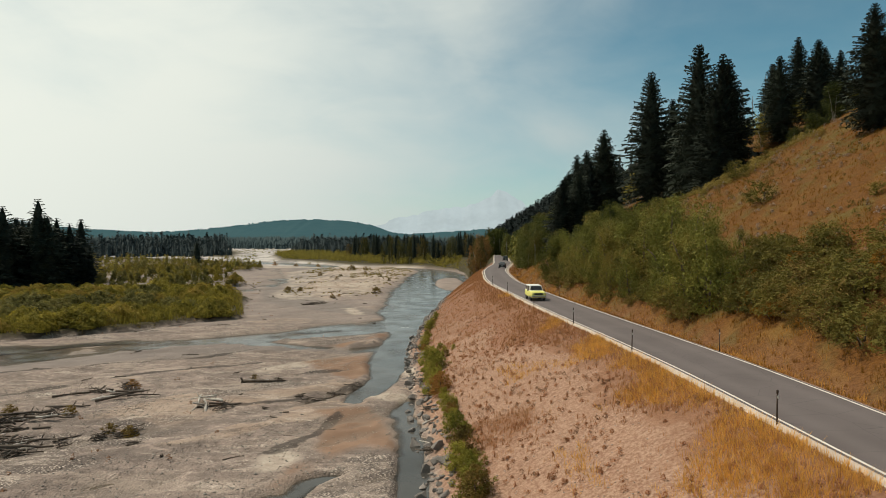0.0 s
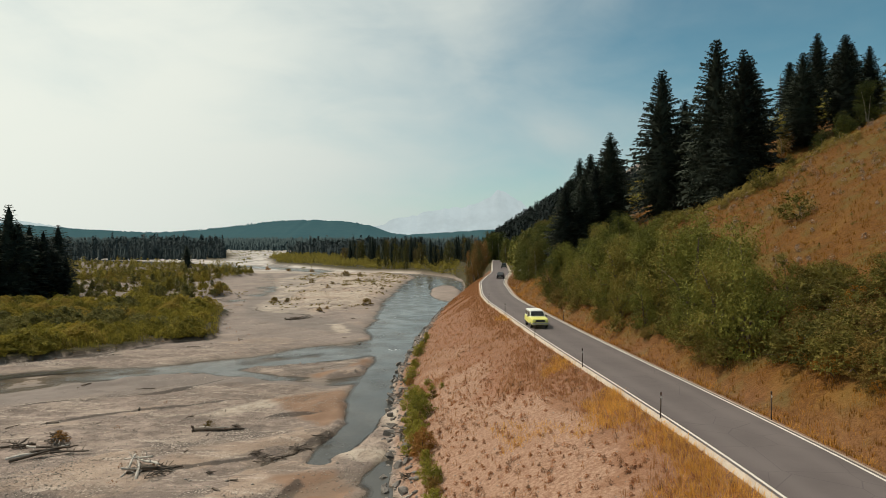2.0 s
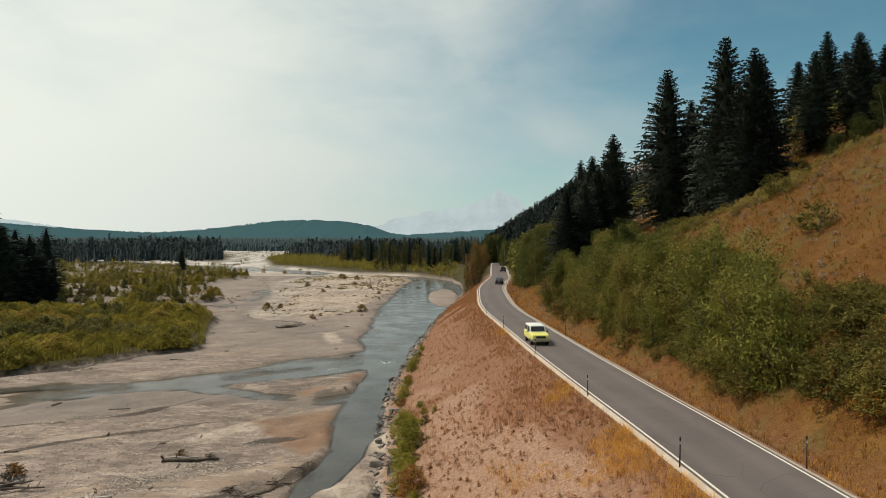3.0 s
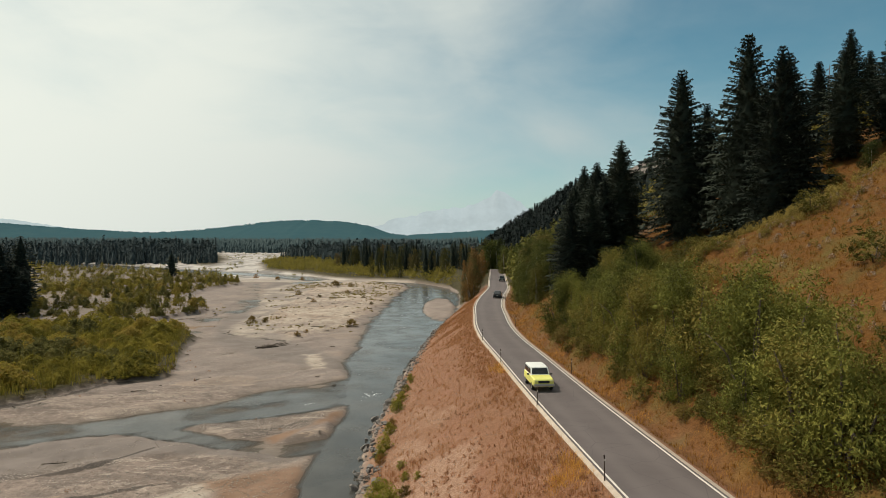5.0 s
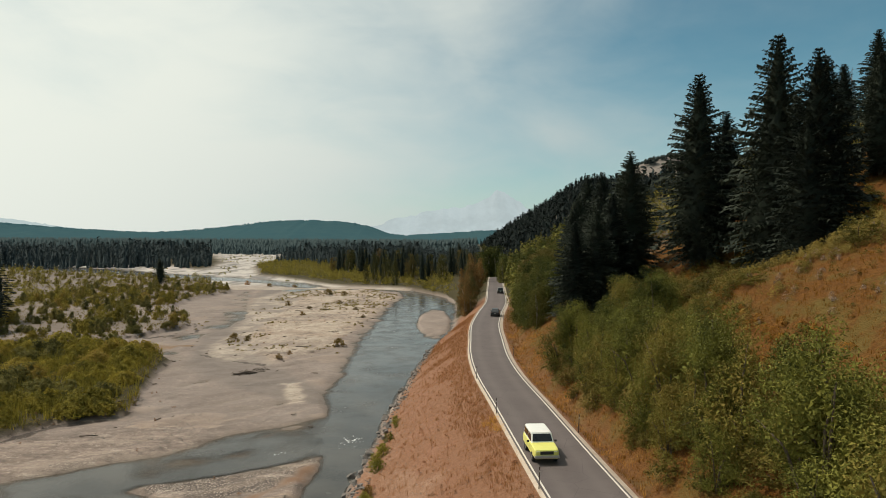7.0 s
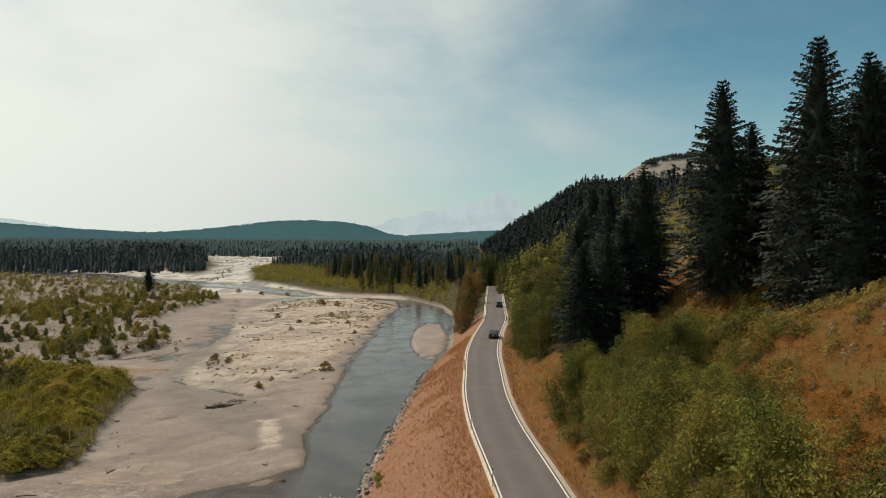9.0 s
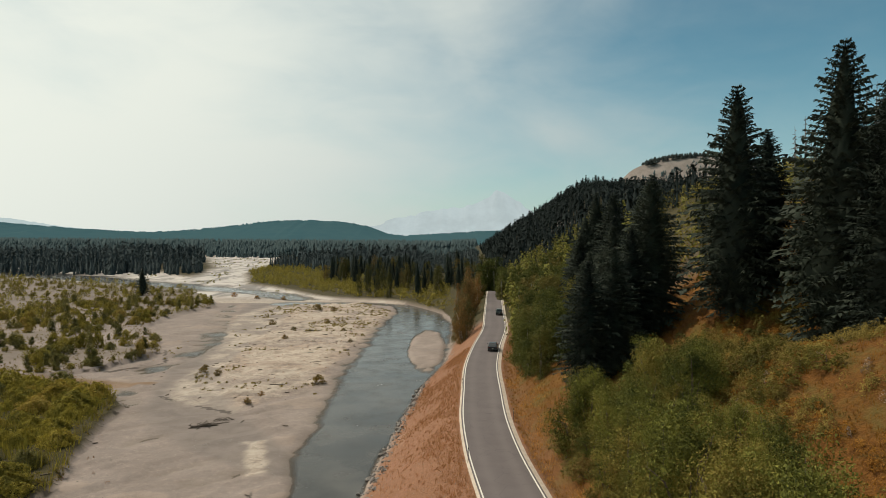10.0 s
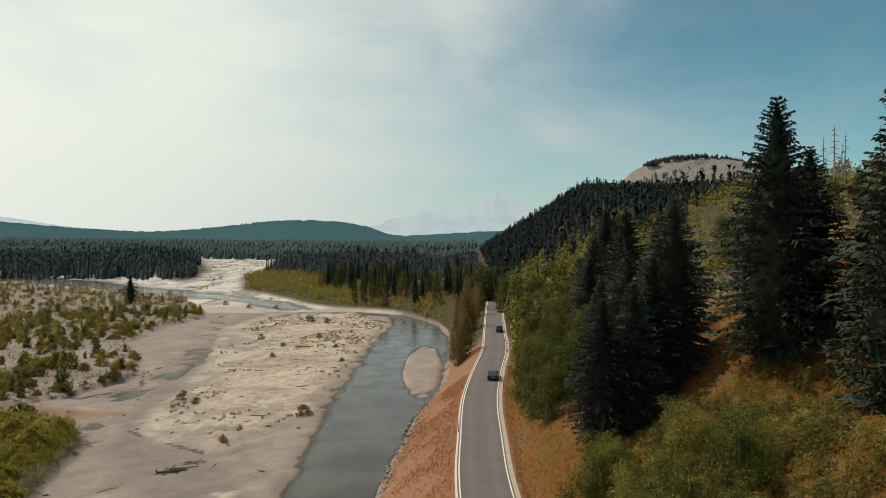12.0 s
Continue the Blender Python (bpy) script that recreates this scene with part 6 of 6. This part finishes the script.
def lay_log(x, y, turn, kind, pale, scale=1.0, lift=0.0, tilt=0.0):
    words = "bleached grey driftwood log lying on gravel" if pale else "dark weathered driftwood log half buried in gravel"
    ob = thing("driftwood_log", words, "log", "driftwood on the gravel bars", "", LOGS[kind, pale])
    ob.matrix_basis = pose(x, y, high(x, y) + lift - 0.03, 0, tilt, turn) @ Matrix.Diagonal((scale, scale, scale, 1))


# the bleached pile, the long double log, and single pieces
for dx, dy, turn, kind, pale, s, lift, tilt in [(0, 0, 115, 0, 1, 0.75, 0.1, -8), (0.5, 0.3, 140, 1, 1, 1.0, 0.35, 6), (-0.5, 0.1, 100, 1, 1, 0.9, 0.15, -14), (0.9, -0.3, 20, 1, 0, 0.9, 0.05, 0), (1.1, 0.4, -20, 1, 0, 0.8, 0.12, 5), (0.2, -0.6, 60, 3, 1, 1.0, 0.2, 20), (-0.2, 0.8, 160, 3, 1, 1.1, 0.5, 10), (1.4, 0.0, 50, 3, 0, 1.2, 0.1, 12)]:
    lay_log(-21.3 + dx * 1.3, 60.6 + dy * 1.3, turn, kind, pale, s * 1.35, lift, tilt)
for x, y, turn, kind, pale, s in [(-18.8, 71.6, 3, 2, 0, 1.0), (-19.6, 72.3, -4, 0, 1, 0.75), (-20.6, 72.0, 12, 1, 1, 0.7), (-11.3, 65.3, 35, 0, 0, 0.6), (-13.3, 63.5, 8, 1, 0, 0.7), (-33.5, 60.8, 12, 0, 0, 1.1), (-34.6, 60.2, -8, 1, 0, 1.0), (-33.0, 53.5, 25, 2, 0, 0.85), (-34.5, 52.6, 15, 0, 1, 0.8), (-30.5, 50.8, 32, 0, 0, 1.1), (-32, 50, 22, 0, 1, 0.8), (-28.5, 51.5, 38, 1, 0, 1.0), (-34.4, 66.8, 14, 0, 0, 1.1), (-36.5, 66.0, 20, 1, 0, 1.0), (-33, 89, 5, 1, 0, 1.0), (-22.6, 49.5, 60, 3, 0, 1.0), (-14.4, 46.6, 30, 1, 0, 0.6), (-30.3, 156.6, 22, 2, 0, 0.9), (-28.4, 158.2, 35, 0, 0, 0.7), (-31.5, 155.6, 5, 1, 0, 0.9), (-47.5, 167, -20, 1, 0, 1.0), (-28, 171, 10, 1, 0, 0.8), (-19.5, 192, 0, 1, 0, 0.9), (-26, 185, 18, 0, 0, 0.8), (-20, 239, 12, 2, 0, 0.8), (-36, 225, 5, 0, 0, 0.9), (-23, 210, 15, 1, 0, 1.1), (-30, 240, -8, 0, 0, 0.9), (-41, 255, 20, 0, 0, 0.9), (-27, 222, 22, 0, 1, 0.8), (-44, 230, 9, 1, 0, 1.2), (-33, 262, 14, 0, 0, 1.0), (-0.9, 55.2, 78, 0, 1, 0.75), (-1.0, 49.6, 130, 3, 1, 1.1), (-52, 133, 10, 1, 0, 1.0), (-12, 52.5, -10, 3, 0, 0.7), (-9.0, 53.8, 20, 3, 0, 0.6), (-22, 118, 15, 1, 0, 0.7), (-38, 118, 12, 1, 0, 0.8)]:
    lay_log(x, y, turn + rng.uniform(-14, 22), kind, pale, s * rng.uniform(0.75, 1.0))

# dark heaps of stranded logs
for cx, cy in [(-31.5, 48.6), (-33.6, 56.5), (-30.0, 64.8)]:
    for k in range(7):
        lay_log(cx + rng.uniform(-1.8, 1.8), cy + rng.uniform(-0.8, 0.8), rng.uniform(-5, 45), k % 3 if k % 3 != 2 else 1, 1 if k % 4 == 0 else 0, rng.uniform(0.7, 1.15), 0.05 + 0.07 * k, rng.uniform(-6, 6))


# small sticks stranded everywhere on the bars
def sticks(name, xs, ys, mat, label, seed):
    r = np.random.default_rng(seed)
    n = len(xs)
    zs = level(xs, ys)
    ln, a, w = r.uniform(0.15, 0.7, n), r.uniform(-1.5, 1.6, n), r.uniform(0.03, 0.1, n)
    dx, dy = np.cos(a) * ln, np.sin(a) * ln
    verts = []
    for end in (-1, 1):
        for ox, oz in ((-1, 0), (0, 1.6), (1, 0)):
            verts.append(np.stack([xs + end * dx - np.sin(a) * ox * w, ys + end * dy + np.cos(a) * ox * w, zs + 0.02 + oz * w + 0.05 * (end > 0)], 1))
    verts = np.stack(verts, 1).reshape(-1, 3)
    f = np.array([(0, 1, 4, 3), (1, 2, 5, 4), (2, 0, 3, 5)])
    faces = (f[None] + (np.arange(n) * 6)[:, None, None]).reshape(-1, 4)
    return tagged(new(name, mesh_of(name, verts, faces, mat)), label, "driftwood", "", "stuff")


x, y, r = scatter(420, -62, -8, 42, 335, lambda x, y, u: (level(x, y) > 0.25) & (u < 0.3 + 0.6 * (y > 165)) & (x < toe_x(y) - 2), 84)
sticks("driftwood_sticks", x, y, M_DEAD, "small dark sticks stranded across the gravel bars", 85)


# brush heaps caught on the bars
limb_meshes = []
for k in range(6):
    r = np.random.default_rng(200 + k)
    bend = [(0.34 * m - 0.5, r.uniform(-0.09, 0.09), 0.06 * m * r.uniform(0, 1)) for m in range(4)]
    v, f = tube(bend, [0.05, 0.042, 0.03, 0.01], 5)
    limb_meshes.append(mesh_of("limb", v, f, M_DEAD, True))


def brush_heap(seed):
    """A tangle of dead limbs, each a part."""
    r = np.random.default_rng(seed)
    root = thing("driftwood_snag", "tangled dark dead tree limbs stranded on gravel", "driftwood", "snags on the bars")
    for k in range(20):
        limb = part("limb", limb_meshes[k % 6], None, root)
        size = r.uniform(0.5, 1.15)
        limb.matrix_basis = pose(r.normal() * 0.5, r.normal() * 0.28, r.uniform(0.02, 0.3), r.uniform(-20, 20), r.uniform(-24, 14), r.normal() * 48 + 180 * (k % 2)) @ Matrix.Diagonal((size, size, size, 1))
    return root


heaps = [brush_heap(s) for s in (1, 2, 3)]
for k, (x, y, s) in enumerate([(-31.0, 67.3, 1.2), (-22.5, 49.2, 0.6), (-35.5, 56.0, 1.8), (-36.5, 54.3, 1.6), (-24.5, 53.5, 1.2), (-12.4, 64.2, 1.0), (-1.7, 68, 1.1), (-20.4, 72.6, 0.7), (-18.6, 186.3, 1.3), (-30, 157, 1.4), (-33.2, 66.2, 1.6), (-3.2, 84, 0.9), (-16, 60.5, 0.5), (-23, 76, 0.5), (-27.5, 169, 0.8), (-0.9, 47.5, 0.9), (-33.5, 57.4, 1.5), (-31.8, 49.2, 1.6), (-30.2, 48.2, 1.4), (-33.2, 50.4, 1.7), (-34.2, 53.2, 1.5), (-26.4, 51.8, 1.1), (-25, 52.6, 1.2), (-28.6, 50.6, 1.0), (-32.4, 69.6, 1.0), (-20.6, 60.2, 0.9), (-19.4, 59.4, 0.8), (-17.4, 72.4, 0.8), (-10.6, 66.8, 1.1), (-9.2, 69.4, 0.9), (-13.8, 65, 0.8), (-22.8, 49.8, 0.8), (-1.6, 62, 0.9), (-1.3, 58, 1.0), (-30.4, 156.4, 1.6), (-28.8, 160, 1.2), (-12.4, 124, 0.7)]):
    m = pose(x, y, high(x, y) - 0.02, 0, 0, 37 * k) @ Matrix.Diagonal((s, s, s, 1))
    if k < 3:
        heaps[k].matrix_basis = m
    else:
        keep = heaps[k % 3].matrix_basis.copy()
        heaps[k % 3].matrix_basis = Matrix.Identity(4)
        copy_thing(heaps[k % 3], m)
        heaps[k % 3].matrix_basis = keep


# ---- marker posts ----
def marker_post():
    root = thing("marker_post", "thin dark brown roadside marker post at the shoulder", "post", "marker posts along the road")
    v, f = tube([(0, 0, -0.4), (0, 0, 0.7), (0, 0, 1.42)], [0.038, 0.038, 0.034], 8)
    part("pole", mesh_of("pole", v, f, M_POST, True), None, root)
    v, f = tube([(0, 0, 1.36), (0, 0, 1.5), (0, 0, 1.53)], [0.046, 0.046, 0.02], 8)
    part("cap", mesh_of("cap", v, f, M_POST, True), None, root)
    bm = bmesh.new()
    bmesh.ops.create_cube(bm, size=1.0, matrix=Matrix.Translation((0, -0.05, 1.22)) @ Matrix.Diagonal((0.07, 0.012, 0.12, 1)))
    part("reflector", bm, M_REFLECTOR, root, "small pale reflector")
    return root


first = None
for side, y in [(-1, 29.6), (-1, 49.3), (-1, 64.8), (-1, 82.5), (-1, 102.5), (-1, 119), (1, 49.5), (1, 96.5), (1, 134.5), (-1, 152), (1, 180)]:
    m = pose(road_x(y) + side * (2.95 if side < 0 else 3.5), y, ROAD_Z - 0.1, rng.uniform(-2, 2), rng.uniform(-2, 2), 0)
    if first is None:
        first = marker_post()
        first.matrix_basis = m
    else:
        copy_thing(first, m)


# ---- vehicles ----
def loft(sections):
    """A closed skin through half outlines (x, [(y, z)...]) along the length, mirrored."""
    verts, faces = [], []
    for x, half in sections:
        verts += [(x, y, z) for y, z in half] + [(x, -y, z) for y, z in reversed(half)]
    n = 2 * len(sections[0][1])
    for s in range(len(sections) - 1):
        for k in range(n):
            a, b = s * n + k, s * n + (k + 1) % n
            faces.append((a, b, b + n, a + n))
    faces.append(tuple(range(n - 1, -1, -1)))
    faces.append(tuple(range(len(verts) - n, len(verts))))
    return verts, faces


def block(name, size, at, mat, parent, label="", round_by=0.02, taper=1.0):
    bm = bmesh.new()
    bmesh.ops.create_cube(bm, size=1.0)
    for v in bm.verts:
        k = taper if v.co.z > 0 else 1.0
        v.co = Vector((v.co.x * size[0] * k, v.co.y * size[1] * k, v.co.z * size[2])) + Vector(at)
    bmesh.ops.bevel(bm, geom=bm.edges[:], offset=round_by, segments=2, affect="EDGES")
    return part(name, bm, mat, parent, label)


def wheel(parent, x, y, r, w):
    bm = bmesh.new()
    prof = [(r * 0.62, w * 0.5), (r * 0.92, w * 0.5), (r, w * 0.32), (r, -w * 0.32), (r * 0.92, -w * 0.5), (r * 0.62, -w * 0.5)]
    n, rings = 22, []
    for k in range(n):
        a = 2 * math.pi * k / n
        rings.append([bm.verts.new((x + q * math.cos(a), y + v, r + q * math.sin(a))) for q, v in prof])
    for k in range(n):
        for j in range(len(prof)):
            p, q = rings[k], rings[(k + 1) % n]
            bm.faces.new((p[j], p[(j + 1) % 6], q[(j + 1) % 6], q[j]))
    root = part("wheel", bm, M_TYRE, parent, "black tyre")
    bm = bmesh.new()
    bmesh.ops.create_cone(bm, cap_ends=True, segments=18, radius1=r * 0.63, radius2=r * 0.55, depth=w * 0.8, matrix=Matrix.Translation((x, y, r)) @ Matrix.Rotation(radians(90 if y < 0 else -90), 4, "X"))
    part("rim", bm, M_CHROME, root, "grey metal rim")


def vehicle(name, label, body_mat, top_mat, shape):
    """A car with its nose along +x: lower body, cabin, glass, lamps, bumpers, mirrors and wheels."""
    root = thing(name, label, "car")
    L, W, belt, hood, roof, sill = (shape[k] for k in ("L", "W", "belt", "hood", "roof", "sill"))
    w = W / 2
    b0, b1, r0, r1 = shape["cabin"]

    def half(k, top, low=sill):
        return [(w * k * 0.9, low), (w * k, low + 0.16), (w * k, low + (top - low) * 0.62), (w * k * 0.965, top - 0.06), (w * k * 0.86, top)]

    v, f = loft([(-L / 2, half(0.9, belt - 0.1, sill + 0.14)), (-L / 2 + 0.12, half(0.97, belt)), (-L / 2 + 0.9, half(1, belt)), (b1, half(1, belt)), (b1 + 0.1, half(1, hood + 0.05)), (L / 2 - 0.5, half(0.98, hood)), (L / 2 - 0.1, half(0.94, hood - 0.07)), (L / 2, half(0.88, hood - 0.22, sill + 0.14))])
    part("body", mesh_of("body", v, f, body_mat), None, root)
    rw = shape["rw"] * w

    def cab(x, top, wide):
        return (x, [(w * 0.9, belt - 0.03), (w * 0.89, belt), (w * 0.89 + (wide - w * 0.89) * 0.5, (belt + top) / 2), (wide, top - 0.05), (wide * 0.9, top)])

    v, f = loft([cab(b0, belt + 0.02, w * 0.86), cab(r0, roof, rw), cab((r0 + r1) / 2, roof + 0.02, rw), cab(r1, roof - 0.02, rw), cab(b1, belt + 0.02, w * 0.86)])
    part("cabin", mesh_of("cabin", v, f, top_mat), None, root)
    # glass: panels set a little proud of the cabin
    gm = (belt + roof) / 2

    def pane(nm, pts):
        part(nm, mesh_of(nm, pts, [(0, 1, 2, 3)], M_GLASS), None, root, "dark tinted glass")

    def lean(xb, xr, f):
        return xb + (xr - xb) * f

    for nm, xb, xr, s in (("windscreen", b1, r1, 1), ("rear_window", b0, r0, -1)):
        z0, z1, y0, y1 = belt + 0.08, roof - 0.10, w * 0.80, rw * 0.86
        e = 0.03 * s
        pane(nm, [(lean(xb, xr, 0.12) + e, -y0, z0), (lean(xb, xr, 0.12) + e, y0, z0), (lean(xb, xr, 0.86) + e, y1, z1), (lean(xb, xr, 0.86) + e, -y1, z1)])
    cuts = shape["windows"]
    for s in (-1, 1):
        for x0, x1 in cuts:
            z0, z1 = belt + 0.06, roof - 0.14
            t0, t1 = (z0 - belt) / (roof - belt), (z1 - belt) / (roof - belt)
            ya, yb = w * 0.89 + (rw - w * 0.89) * t0 + 0.015, w * 0.89 + (rw - w * 0.89) * t1 + 0.02
            lo0, lo1 = max(x0, lean(b0, r0, t0) + 0.1), min(x1, lean(b1, r1, t0) - 0.1)
            hi0, hi1 = max(x0, lean(b0, r0, t1) + 0.1), min(x1, lean(b1, r1, t1) - 0.1)
            pane("side_window", [(lo0, s * ya, z0), (lo1, s * ya, z0), (hi1, s * yb, z1), (hi0, s * yb, z1)])
        block("mirror", (0.12, 0.2, 0.15), (b1 - 0.25, s * (w + 0.1), belt + 0.06), shape["mirror"], root, "side mirror", 0.03)
        block("headlight", (0.06, 0.3, 0.16), (L / 2 - 0.04, s * w * 0.68, hood - 0.24), M_LAMP, root, "clear headlight", 0.02)
        block("tail_light", (0.06, 0.32, 0.13), (-L / 2 + 0.03, s * w * 0.66, belt - 0.2), M_TAIL, root, "red tail light", 0.02)
        for x in shape["axles"]:
            wheel(root, x, s * (w - 0.13), shape["wheel"], 0.25)
    block("front_bumper", (0.2, W * 0.98, 0.2), (L / 2 + 0.05, 0, sill + 0.2), shape["bumper"], root, "front bumper", 0.04)
    block("rear_bumper", (0.18, W * 0.96, 0.18), (-L / 2 + 0.02, 0, sill + 0.2), shape["bumper"], root, "rear bumper", 0.04)
    block("grille", (0.06, W * 0.52, 0.24), (L / 2 - 0.005, 0, hood - 0.28), M_BLACK, root, "dark grille", 0.01)
    block("plate", (0.03, 0.32, 0.15), (-L / 2 - 0.02, 0, belt - 0.38), M_LAMP, root, "blank pale plate", 0.006)
    return root


suv = vehicle("vintage_truck", "yellow vintage off-road wagon with a white roof on the road", M_YELLOW, M_WHITE, dict(L=4.7, W=1.96, belt=1.22, hood=1.18, roof=1.9, sill=0.42, cabin=(-2.3, 0.75, -2.18, 0.3), rw=0.82, windows=[(-2.1, -0.75), (-0.6, 0.75)], mirror=M_BLACK, axles=(-1.35, 1.4), wheel=0.38, bumper=M_CHROME))
turn = math.degrees(math.atan2(1, float(road_x(91.5) - road_x(87.5)) / 4))
suv.matrix_basis = pose(float(road_x(89.5)) - 1.35, 89.5, ROAD_Z + 0.005, 0, 0, turn + 180)
dark_car = vehicle("crossover_car", "dark grey crossover car driving on the asphalt", M_DARKCAR, M_DARKCAR, dict(L=4.8, W=1.94, belt=1.05, hood=1.0, roof=1.62, sill=0.32, cabin=(-2.15, 1.0, -1.1, 0.1), rw=0.72, windows=[(-1.9, -0.85), (-0.75, 0.9)], mirror=M_DARKCAR, axles=(-1.42, 1.48), wheel=0.36, bumper=M_BLACK))
turn = math.degrees(math.atan2(1, float(road_x(188) - road_x(184)) / 4))
dark_car.matrix_basis = pose(float(road_x(186)) + 1.5, 186, ROAD_Z + 0.005, 0, 0, turn)
pickup = vehicle("pickup_wagon", "dark green wagon on the shaded road between trees", M_GREENCAR, M_GREENCAR, dict(L=4.9, W=1.9, belt=1.1, hood=1.08, roof=1.75, sill=0.38, cabin=(-2.3, 0.9, -2.0, 0.2), rw=0.78, windows=[(-2.0, -0.85), (-0.75, 0.8)], mirror=M_BLACK, axles=(-1.4, 1.45), wheel=0.37, bumper=M_BLACK))
turn = math.degrees(math.atan2(1, float(road_x(250) - road_x(246)) / 4))
pickup.matrix_basis = pose(float(road_x(248)) + 1.4, 248, ROAD_Z + 0.005, 0, 0, turn)
